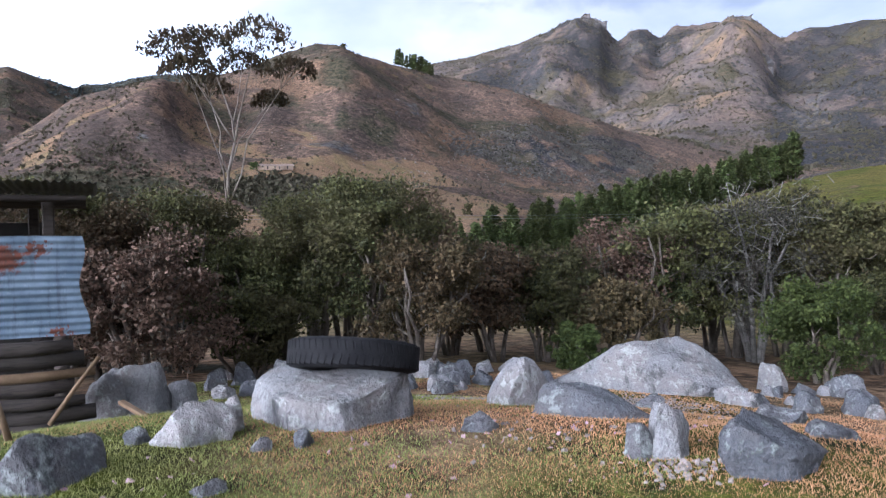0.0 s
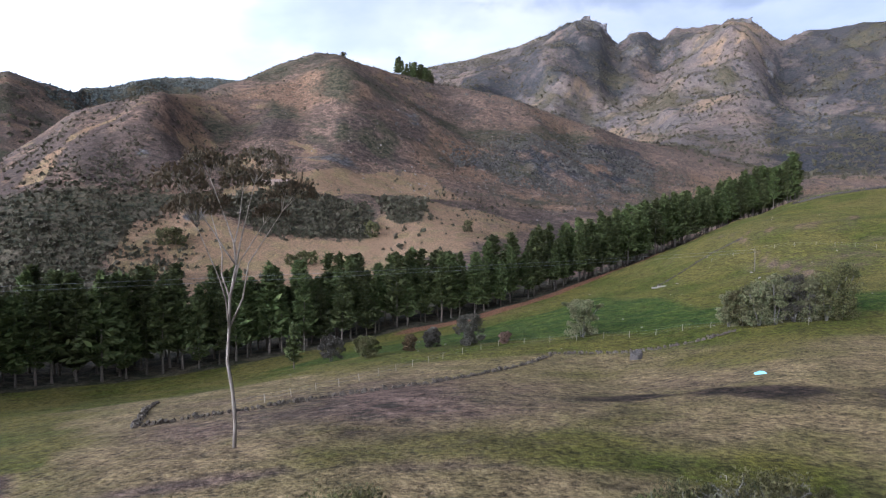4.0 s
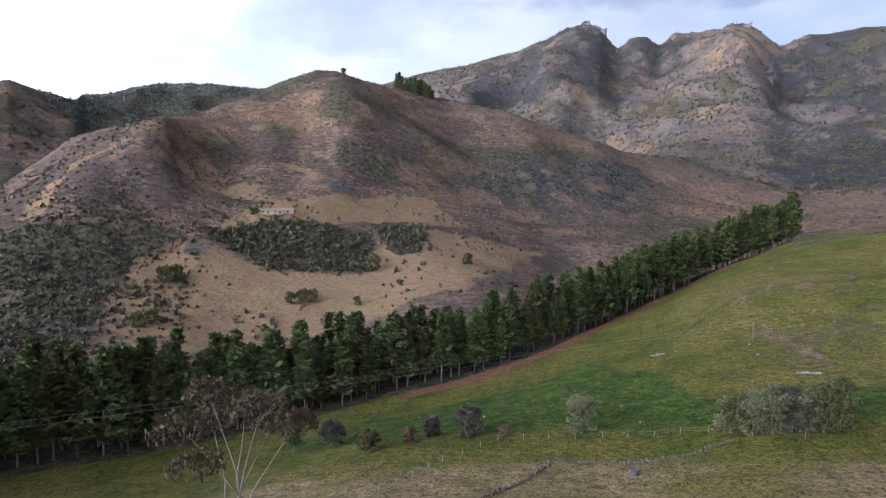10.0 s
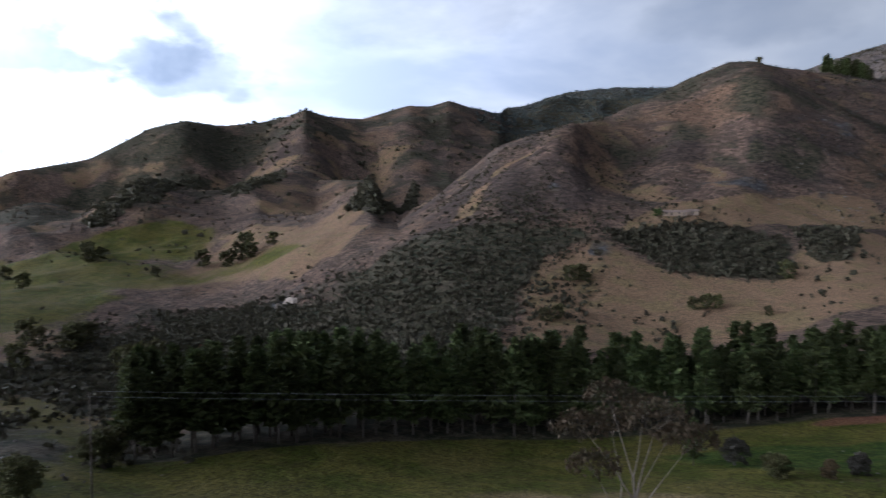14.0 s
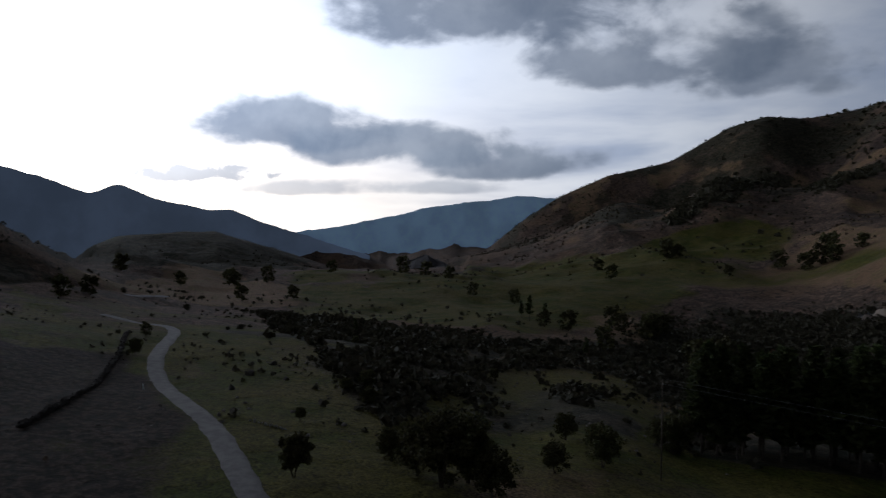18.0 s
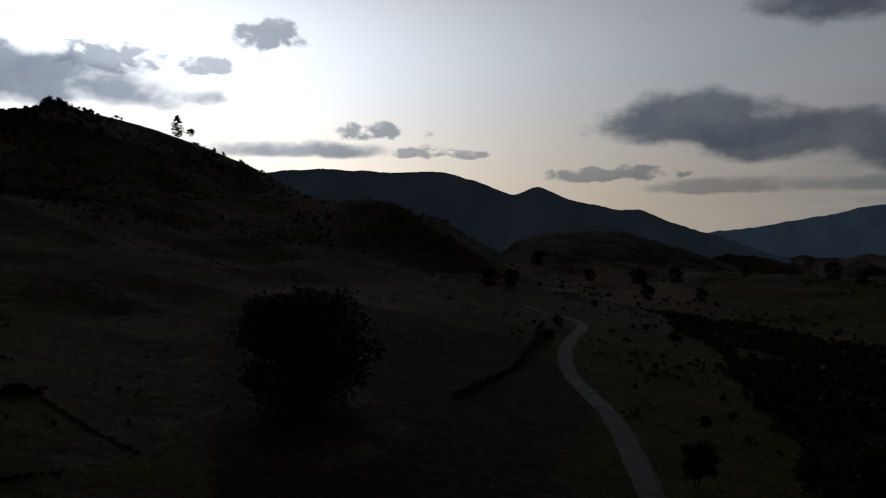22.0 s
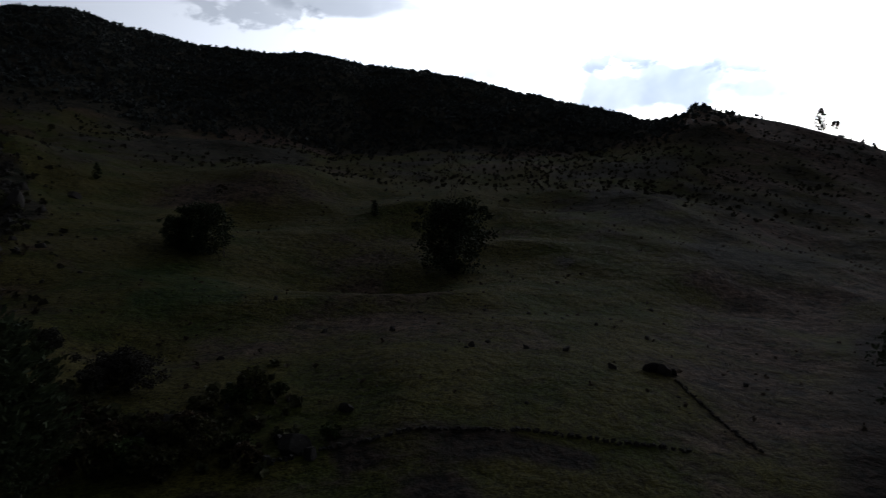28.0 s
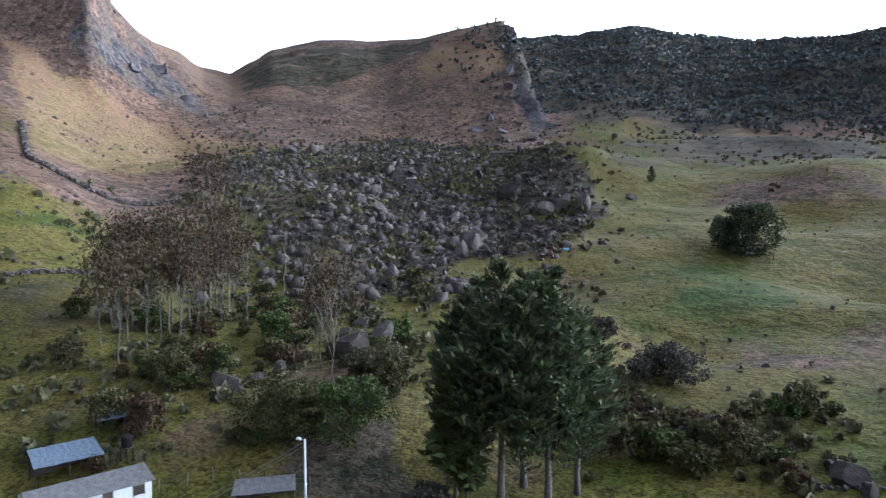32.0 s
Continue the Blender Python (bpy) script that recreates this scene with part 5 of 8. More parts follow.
    for corners in (((-22.7, 248), (-23.9, 217), (-25.2, 202), (-26.6, 191), (-28.1, 179), (-29.2, 170)), ((-18.6, 285), (-22.6, 255), (-27.2, 243), (-30, 251), (-33, 275))):
        green = green - 0.25 * path_zone(x, y, corners, 1.0)
        straw = np.maximum(straw, 0.55 * path_zone(x, y, corners, 1.0))
    near = np.clip((r - 24) / 12, 0, 1) * np.maximum(np.clip((270 - r) / 50, 0, 1) * np.clip((60 - b) / 10, 0, 1), np.clip((430 - r) / 80, 0, 1) * np.clip((b - 140) / 10, 0, 1))
    return {"lush": lush, "burn": burn, "near": near, "heath": heath, "slate": slate, "grey": grey, "green": green, "straw": straw, "scrub": scrub, "soil": soil, "rock": rock}


build_ground()

# ---- vegetation ----
# centre line of the valley road: bearing, range
ROAD = [(84, 60), (89, 76), (92, 86), (93.4, 103), (95.1, 124), (97.7, 143.5), (99.2, 167), (99, 197), (97.3, 238), (98, 254.6), (100, 264), (103, 280)]


def shrub_stems(rng, height, spread, count, gnarl=0.25, radius=0.06):
    """Crooked tapering stems from one root; returns the shape and the tips."""
    s, tips = Shape(), []
    for _ in range(count):
        a, lean = rng.random() * 6.283, spread * (0.35 + 0.65 * rng.random())
        p, pts, rad = Vector((0.12 * math.cos(a), 0.12 * math.sin(a), -0.25)), [], []
        steps = 6
        for k in range(steps + 1):
            f = k / steps
            q = p + Vector((math.cos(a) * lean * f ** 1.3, math.sin(a) * lean * f ** 1.3, height * (0.85 * f)))
            q += Vector(rng.normal(size=3)) * gnarl * f * 0.5
            pts.append(q)
            rad.append(radius * (1 - 0.75 * f) * (0.8 + 0.4 * rng.random()))
        s.tube(pts, rad, 6)
        tips.append(pts[-1])
        for k in (3, 4, 5):
            e = pts[k] + Vector((rng.normal() * spread * 0.35, rng.normal() * spread * 0.35, height * 0.18 * rng.random()))
            mid = (pts[k] + e) / 2 + Vector(rng.normal(size=3)) * gnarl * 0.3
            s.tube([pts[k], mid, e], [rad[k] * 0.6, rad[k] * 0.4, rad[k] * 0.12], 5)
            tips.append(e)
    return s, tips


def make_shrub(name, label, place, height, spread, leaf_mat, bark_mat=None, seed=0, dense=150, leaf=0.10, low=0.25, clumps=34, stems=5, group="", twigs=0):
    """A shrub or small tree: crooked stems and a crown of clumps with gaps."""
    rng = np.random.RandomState(seed)
    root = new(name)
    root.location = place
    s, tips = shrub_stems(rng, height, spread, stems, radius=0.035 + 0.012 * height)
    part("branching_stem", s.mesh("branching_stem", bark_mat or M_BARK, True), root)
    c, r = [], []
    for i in range(clumps):
        a, u = rng.random() * 6.283, rng.random() ** 0.5
        h = low + (1 - low) * rng.random() ** 0.8
        reach = spread * u * math.sqrt(max(0.05, 1 - ((h - 0.5) / 0.62) ** 2)) * (0.8 + 0.4 * rng.random())
        c.append((math.cos(a) * reach, math.sin(a) * reach, height * h * 0.93))
        r.append((0.14 + 0.13 * rng.random()) * (spread + height * 0.5) * 0.75)
    for t in tips:
        c.append(tuple(t))
        r.append(0.16 * spread)
    v, f = leaves(rng, c, r, dense, leaf, 0.75, 0.35, 0.15)
    part("crown", mesh_np("crown", v, f, leaf_mat), root)
    if twigs:
        s = Shape()
        for i in range(twigs):
            p = Vector(c[i % len(c)]) + Vector(rng.normal(size=3)) * 0.14 * spread
            d = (p - Vector((0, 0, height * 0.45))).normalized() + Vector(rng.normal(size=3)) * 0.5
            e = p + d * (0.25 + 0.3 * rng.random()) * 0.4 * spread
            s.tube([p, (p + e) / 2 + Vector(rng.normal(size=3)) * 0.06 * spread, e], [0.016, 0.012, 0.004], 3, False)
        part("twig", s.mesh("twig", M_TWIG), root, "crooked twigs furred with pale lichen")
    return tagged(root, label, "shrub" if height < 4 else "tree", group)


def pine_mesh(seed, height, radius, first=0.25, sprays=700, droop=0.25, mat=None, sharp=1.0, size=0.04, rise=0.25, count=0):
    """Crown of a conifer: uneven boughs, each a fan of needle sprays."""
    rng = np.random.RandomState(seed)
    boughs = count or max(30, sprays // 22)
    wild = 1.6 if count else 1.0
    tier = (np.arange(boughs) + rng.random(boughs)) / boughs
    ang = rng.random(boughs) * 6.283
    reach = radius * ((1 - tier) ** (0.8 * sharp) * 0.92 + 0.06) * (0.88 + 0.55 * wild * (rng.random(boughs) - 0.5)) * np.minimum(1, 0.45 + tier * 4)
    V = []
    per = sprays // boughs
    for i in range(boughs):
        f = rng.random(per) ** 0.6
        a = ang[i] + rng.normal(size=per) * 0.28
        q = reach[i] * f
        z = height * (first + (1 - first) * tier[i]) + q * (rise - droop * f) + rng.normal(size=per) * height * 0.008
        p = np.stack((np.cos(a) * q, np.sin(a) * q, z), 1)
        u = np.stack((np.cos(a), np.sin(a), rise + 0 * a), 1) + rng.normal(size=(per, 3)) * 0.45
        u /= np.linalg.norm(u, axis=1)[:, None]
        v = np.cross(u, rng.normal(size=(per, 3)) * 0.6 + np.array((0, 0, 1.0)))
        v /= np.linalg.norm(v, axis=1)[:, None]
        s = (height * size * (0.6 + 0.8 * rng.random(per)))[:, None]
        V.append(np.stack((p - u * s, p + v * s * 0.4, p + u * s * 1.1, p - v * s * 0.4), 1).reshape(-1, 3))
    verts = np.concatenate(V)
    return mesh_np("crown", verts, np.arange(len(verts)).reshape(-1, 4), mat or M_PINE)


def trunk_mesh(height, radius, mat, seed=0, bend=0.3):
    rng = np.random.RandomState(seed)
    s, pts = Shape(), []
    for k in range(7):
        f = k / 6
        pts.append((bend * f * rng.normal() * 0.6, bend * f * rng.normal() * 0.6, -0.6 + (height * 0.97 + 0.6) * f))
    s.tube(pts, [radius * (1.25 if k == 0 else 1) * (1 - 0.9 * k / 6) for k in range(7)], 7)
    return s.mesh("trunk", mat, True)


def conifer(name, label, height, radius, seed, first=0.25, sprays=700, mat=None, category="pine tree", group="", sharp=1.0, size=0.04, rise=0.25, boughs=0):
    root = new(name)
    part("trunk", trunk_mesh(height, height * 0.011 + 0.05, M_BARK if boughs else M_PINEBARK, seed), root)
    part("crown", pine_mesh(seed, height, radius, first, sprays, mat=mat, sharp=sharp, size=size, rise=rise, count=boughs), root)
    return tagged(root, label, category, group)


def old_conifer(name, label, height, radius, seed, mat, category, group, leaders=7, first=0.3, sprays=1700):
    """An old conifer: bare trunk, several leaders of uneven height, long ragged boughs."""
    rng = np.random.RandomState(seed)
    root = new(name)
    part("trunk", trunk_mesh(height * 0.9, height * 0.013 + 0.08, M_GREYBARK, seed, 0.5), root)
    V = []
    for i in range(leaders):
        a, off = i * 2.4 + rng.random(), radius * (0.42 if i else 0.0)
        h = height * (1 - 0.09 * i * (0.6 + 0.8 * rng.random()))
        me = pine_mesh(seed + i, h, radius * (0.74 if i else 0.8), first + 0.1 * rng.random(), sprays, 0.1, mat, 0.7, 0.02, 0.7, 40)
        v = np.empty(len(me.vertices) * 3, np.float32)
        me.vertices.foreach_get("co", v)
        V.append(v.reshape(-1, 3) + np.array((math.cos(a) * off, math.sin(a) * off, 0)))
        bpy.data.meshes.remove(me)
    V = np.concatenate(V)
    part("crown", mesh_np("crown", V, np.arange(len(V)).reshape(-1, 4), mat), root)
    return tagged(root, label, category, group)


def plant(thing, place, turn=0.0, scale=1.0, lean=0.0):
    m = Matrix.LocRotScale(place, Euler((lean, 0, turn)), (scale,) * 3)
    c = copy_thing(thing, m)
    c.scale = (scale,) * 3
    return c


def eucalyptus(name, label, place, height, seed, crown_from=0.62, spread=0.17, domes=6, leaf=0.22, dense=420, group="", mat=None, bark=None, flat=0.55, fork=0.45, thick=0.008, turn=0.0, puff=1.0):
    """A tall bare pale stem that forks into long limbs, each ending in an umbrella of drooping foliage."""
    rng = np.random.RandomState(seed)
    root = new(name)
    root.location = place
    s, C, R = Shape(), [], []
    root.rotation_euler.z = turn
    pts = [Vector((rng.normal() * 0.012 * height * k / 6, rng.normal() * 0.012 * height * k / 6, -0.5 + (height * fork + 0.5) * k / 6)) for k in range(7)]
    r0 = height * thick + 0.03
    s.tube(pts, [r0 * (1 - 0.35 * k / 6) for k in range(7)], 8)
    for i in range(domes):
        a = i * 2.4 + rng.random() * 0.8
        st = pts[6] if i < 4 else pts[4 + i % 2]
        reach = height * spread * (0.35 + 0.65 * (i + 1) / domes)
        top = height * (crown_from + (0.93 - crown_from) * (1 - 0.8 * i / domes) * (0.85 + 0.15 * rng.random()))
        e = Vector((math.cos(a) * reach, math.sin(a) * reach, top))
        rd = height * (0.085 + 0.05 * rng.random()) * (1.15 - 0.4 * i / domes) * (spread / 0.15) * puff
        m1 = st.lerp(e, 0.45) + Vector((-math.cos(a), -math.sin(a), 0)) * reach * 0.12 + Vector(rng.normal(size=3)) * 0.008 * height
        s.tube([st, st.lerp(m1, 0.5) + Vector(rng.normal(size=3)) * 0.006 * height, m1, e], [r0 * 0.5, r0 * 0.42, r0 * 0.32, r0 * 0.12], 6)
        for j in range(6):
            t = j * 1.05 + rng.random()
            e2 = e + Vector((math.cos(t) * rd * 0.7, math.sin(t) * rd * 0.7, rd * flat * 0.6))
            s.tube([m1.lerp(e, 0.75), (m1.lerp(e, 0.9) + e2) / 2, e2], [r0 * 0.16, r0 * 0.1, r0 * 0.03], 4)
        n = dense
        d = rng.normal(size=(n, 3))
        d /= np.linalg.norm(d, axis=1)[:, None]
        d[:, 2] = np.abs(d[:, 2]) * 1.1 - 0.25
        lump = 1 + 0.25 * vnoise(d[:, 0] * 3, d[:, 1] * 3 + d[:, 2], 1.0, seed + i)
        C.append(np.array(e) + d * (rd * (0.62 + 0.4 * rng.random(n)) * lump)[:, None] * np.array((1, 1, flat * 1.35)))
    P = np.concatenate(C)
    v, f = leaves(rng, P, np.full(len(P), leaf * 0.4), 1, leaf, 1.0, 0.3, 1.0, 2.6)
    part("trunk", s.mesh("trunk", bark or M_PALEBARK, True), root)
    part("crown", mesh_np("crown", v, f, mat or M_EUC), root)
    return tagged(root, label, "eucalyptus", group)


def scatter(name, label, mat, zones, per=14, seed=1):
    """Uncounted shrubs strewn over sectors: (from, to bearing, near, far, how many, least, greatest size, patch size, patch share)."""
    rng = np.random.RandomState(seed)
    C, S = [], []
    for b0, b1, r0, r1, n, s0, s1, grain, share, *corners in zones:
        m = n * (24 if corners else 8)
        b = b0 + (b1 - b0) * rng.random(m) + rng.normal(size=m) * min(2.5, 0.06 * (b1 - b0))
        r = (1 + 0.04 * rng.normal(size=m)) * np.sqrt(r0 * r0 + (r1 * r1 - r0 * r0) * rng.random(m))
        x, y = -np.sin(np.radians(b)) * r, np.cos(np.radians(b)) * r
        ok = vnoise(x, y, grain, 31 + seed) + 0.35 * rng.normal(size=m) > 1 - 2 * share
        ok &= (r > 300) | (np.abs(b - np.interp(r, [p[1] for p in ROAD], [p[0] for p in ROAD])) * r > 230)
        if corners:
            ok &= patch(x, y, 6, *corners[0]) + 0.25 * rng.normal(size=m) > 0.5
        x, y = x[ok][:n], y[ok][:n]
        s = s0 + (s1 - s0) * rng.random(len(x)) ** 2
        C.append(np.stack((x, y, ground_z(x, y) + s * 0.35), 1))
        S.append(s)
    C, S = np.concatenate(C), np.concatenate(S)
    v, f = leaves(rng, C, S * 0.5, per, S * 0.62, 0.9, 0.45, 0.0, 1.3)
    return tagged(new(name, mesh_np(name, v, f, mat)), label, "scrub", kind="stuff")


def rock_mesh(seed, w, d, h, mat, level=3, cuts=10, rough=0.07, angular=False, crest=None, square=3):
    """A boulder: a rounded block with a few broken faces, then worn and pitted."""
    rng = np.random.RandomState(seed)
    bm = bmesh.new()
    bmesh.ops.create_icosphere(bm, subdivisions=level, radius=1.0)
    planes = []
    for _ in range(cuts):
        nrm = Vector(rng.normal(size=3))
        nrm.z *= 0.8
        planes.append((nrm.normalized(), (0.42 if angular else 0.56) + 0.34 * rng.random()))
    tilt = Euler((rng.normal() * 0.25, rng.normal() * 0.25, rng.random() * 6)).to_matrix()
    off = Vector(rng.random(3) * 50)
    for vt in bm.verts:
        q = tilt @ vt.co
        k = (abs(q.x) ** square + abs(q.y) ** square + abs(q.z) ** square) ** (-1 / square)
        p = vt.co * k
        for nrm, dist in planes:
            over = p.dot(nrm) - dist
            if over > 0:
                p -= nrm * over * 0.96
        big = noise.noise(vt.co * 1.1 + off)
        p *= 1 + 2.2 * rough * big + rough * noise.fractal(vt.co * 2.2 + off, 0.8, 2.0, 5) + rough * 0.3 * abs(noise.noise(vt.co * 9 + off))
        vt.co = p
    xs, ys, zs = ([v.co[i] for v in bm.verts] for i in range(3))
    for vt in bm.verts:
        vt.co.x *= w / (max(xs) - min(xs))
        vt.co.y *= d / (max(ys) - min(ys))
        vt.co.z = vt.co.z / max(zs) * h if vt.co.z > 0 else vt.co.z * h * 0.45
    if crest:
        for vt in bm.verts:
            if vt.co.z > 0:
                vt.co.z *= float(np.interp(vt.co.x / (w / 2), [c[0] for c in crest], [c[1] for c in crest]))
    me = bpy.data.meshes.new("rock")
    bm.to_mesh(me)
    bm.free()
    me.materials.append(mat)
    me.polygons.foreach_set("use_smooth", np.full(len(me.polygons), not angular))
    return me


def ahead(x, d, up=0.0):
    """A place in the yard: x across in picture units of the level lens at depth d."""
    px, py = (x - 784) / 1231 * d, d
    return Vector((px, py, float(ground_z(px, py)[0]) + up))


def boulder(label, place, w, d, h, seed, mat=None, turn=0.0, level=4, cuts=10, sink=0.06, group="", rough=0.07, name="boulder", crest=None, square=3):
    ob = new(name, rock_mesh(seed, w, d, h, mat or M_ROCK, level, cuts, rough, mat in (M_DARKROCK, M_CRAG, M_CLIFF), crest, square))
    ob.location = place - Vector((0, 0, sink * h))
    ob.rotation_euler = (0, 0, turn)
    return tagged(ob, label, "rock", group)


# pine plantation along the lower edge of the pasture
PINES = [conifer("pine_tree", "dense dark green plantation pine with bare lower trunk", 24, (5.2, 4.8, 5.6, 4.6)[i], 11 + i, (0.2, 0.27, 0.16, 0.23)[i], 1250, group="pines of the plantation", sharp=(0.8, 0.95, 0.7, 1.0)[i], size=0.05) for i in range(4)]
rng = np.random.RandomState(4)
bearing = -26.3
count = 0
while bearing < 57:
    er = float(around(L_EDGE, bearing)[0])
    size = np.interp(bearing, (-27, -15, 0, 20, 58), (0.88, 0.86, 0.80, 0.98, 0.92))
    for row in range(5 if bearing < -8 else 4):
        b, q = bearing + rng.normal() * 0.25, er + 5 + row * 6.5 + rng.normal() * 1.2
        sc = size * (0.72 + 0.42 * rng.random())
        if count < 4:
            PINES[count].location, PINES[count].scale = spot(b, q, -0.2), (sc,) * 3
            PINES[count].rotation_euler.z = rng.random() * 6
        else:
            plant(PINES[int(rng.random() * 4)], spot(b, q, -0.2), rng.random() * 6.28, sc, rng.normal() * 0.02)
        count += 1
    bearing += math.degrees(3.9 / er) * (0.8 + 0.4 * rng.random()) * (1.0 if bearing > -12 else 0.75)
for b, q, sc in ((3.75, 850, 1.0), (3.55, 858, 1.05), (3.3, 852, 0.9), (2.95, 850, 0.8), (2.7, 856, 0.9), (2.45, 850, 0.95), (2.2, 856, 1.0), (1.95, 852, 0.95), (1.7, 858, 0.95), (1.5, 852, 0.9), (1.3, 856, 0.85), (1.1, 852, 0.8), (0.9, 858, 0.65), (2.3, 862, 1.0), (1.8, 864, 1.0)):
    c = plant(PINES[2], spot(b, q, -1.0), b * 7, sc * 0.88)
    tagged(c, "dark pine on the skyline of the brown hill", group="skyline pines")

# heath, scrub and far woods
scatter("heath_scrub", "low dark shrubs strewn over the brown hillsides", M_HEATH,
        [(-32, 33.5, 430, 920, 6500, 0.6, 2.2, 45, 0.45), (5, 20, 380, 460, 1300, 1.4, 3.6, 18, 0.8, THICK_A), (0.5, 6, 400, 490, 330, 1.4, 3.6, 16, 0.75, THICK_B), (-6, 6, 330, 420, 80, 1.2, 3.0, 15, 0.4),
         (26.5, 60.5, 215, 430, 7000, 1.0, 3.0, 30, 0.85), (19.5, 33, 330, 440, 900, 1.0, 2.8, 25, 0.7), (10, 24.5, 300, 350, 60, 1.0, 3.0, 12, 0.4), (58.7, 108, 120, 340, 420, 0.5, 1.6, 26, 0.3), (53, 93, 145, 410, 2600, 1.2, 3.6, 26, 0.7, STREAM_WOOD), (43, 56, 320, 480, 1100, 1.2, 3.4, 26, 0.8, GULLY_WOOD), (77, 88, 120, 225, 420, 0.8, 2.6, 14, 0.75, ROAD_WOOD)] + [(b0, b1, r0, r1, 130, 0.8, 2.8, 10, 0.8, c) for (b0, b1, r0, r1), c in zip(((70, 77, 155, 255), (63, 69, 175, 220), (53, 60, 145, 240)), CLUMPS)] + [
         (39, 108, 340, 900, 800, 1.0, 3.2, 60, 0.3), (108, 190, 330, 560, 2600, 0.8, 2.2, 45, 0.42), (189, 219, 135, 390, 2400, 0.6, 2.2, 22, 0.6),
         (19, 32.5, 430, 560, 800, 0.7, 2.0, 30, 0.4)], 9, 1)
scatter("belt_scrub", "dark grey-green bushes on the stony belt of the hill", M_BELT, [(-19, 1, 590, 870, 3800, 0.9, 3.0, 22, 0.5, STONE_BELT), (-20, 4, 560, 900, 1500, 0.7, 2.2, 40, 0.4)], 9, 14)
scatter("slide_scrub", "dull brown and grey-green bushes between the fallen rocks", M_BELT, [(187, 219, 140, 430, 4200, 0.7, 2.6, 20, 0.55, SLIDE)], 12, 17)
scatter("rock_bushes", "olive and grey-green bushes growing between the rocks", M_OLIVE,
        [(187, 219, 140, 430, 1700, 0.8, 2.8, 22, 0.5, SLIDE), (196, 226, 95, 140, 300, 0.6, 2.0, 12, 0.5), (221, 236, 80, 260, 260, 0.6, 2.2, 15, 0.4), (170, 190, 78, 110, 260, 0.5, 1.8, 10, 0.5)], 26, 9)
scatter("slope_scrub", "dry brown heather on the slopes", M_SLOPE,
        [(-33, 35, 430, 950, 7500, 0.4, 1.5, 35, 0.6), (35, 78, 700, 1600, 3000, 1.0, 3.2, 90, 0.5), (108, 235, 100, 500, 3200, 0.3, 0.9, 30, 0.5), (190, 219, 140, 480, 3000, 0.5, 2.0, 25, 0.65)], 9, 2)
scatter("far_scrub", "scattered bushes on the far mountain", M_HEATH,
        [(-34, 12, 950, 2950, 22000, 2.2, 6.5, 60, 0.6), (27.5, 74, 900, 1700, 6000, 1.2, 4.0, 100, 0.45)], 6, 3)
scatter("far_wood", "dark forest covering the distant ridges", M_HAZY_WOOD,
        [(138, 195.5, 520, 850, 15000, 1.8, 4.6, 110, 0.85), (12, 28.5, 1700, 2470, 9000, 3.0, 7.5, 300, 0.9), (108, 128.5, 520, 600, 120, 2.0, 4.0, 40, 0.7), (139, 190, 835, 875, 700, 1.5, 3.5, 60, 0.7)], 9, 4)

# ---- the yard below the take-off: boulders, tyre, shed ----
GREYROCK = "pale grey lichen-spotted boulder lying in the grass"
tyre_rock = boulder("broad flat-topped grey boulder carrying the tyre", ahead(592, 5.55), 1.40, 1.05, 0.46, 21, cuts=7, level=5, square=6, crest=((-1, 0.8), (-0.88, 0.97), (-0.3, 1.0), (0.1, 0.96), (0.85, 0.9), (1, 0.7)))
boulder("long pale grey boulder with a sloping back", ahead(1112, 12.6), 4.5, 2.0, 1.16, 22, rough=0.08, level=5, cuts=9, square=4, crest=((-1, 0.45), (-0.72, 0.62), (-0.35, 0.88), (-0.12, 1.08), (0.05, 1.02), (0.2, 0.88), (0.58, 0.86), (0.75, 0.66), (1, 0.3)))
boulder("pointed pale boulder beside a burnt hollow", ahead(925, 7.0), 0.68, 0.7, 0.49, 23, cuts=12, level=5, crest=((-1, 0.7), (-0.4, 0.95), (0, 1.1), (0.4, 0.95), (1, 0.5)))
boulder("low dark grey slab running through the grass", ahead(1042, 5.9), 1.15, 0.6, 0.34, 24, M_SLAB, -0.3, cuts=9, level=4, crest=((-1, 1.1), (-0.4, 0.9), (0.2, 0.7), (1, 0.35)))
boulder("upright squared grey stone", ahead(1184, 4.42), 0.32, 0.34, 0.37, 25, cuts=9, square=6, crest=((-1, 0.85), (-0.3, 1.0), (0.6, 1.0), (1, 0.8)))
boulder("small leaning stone beside the squared one", ahead(1128, 4.4), 0.18, 0.24, 0.23, 26, M_SLAB, 0.3)
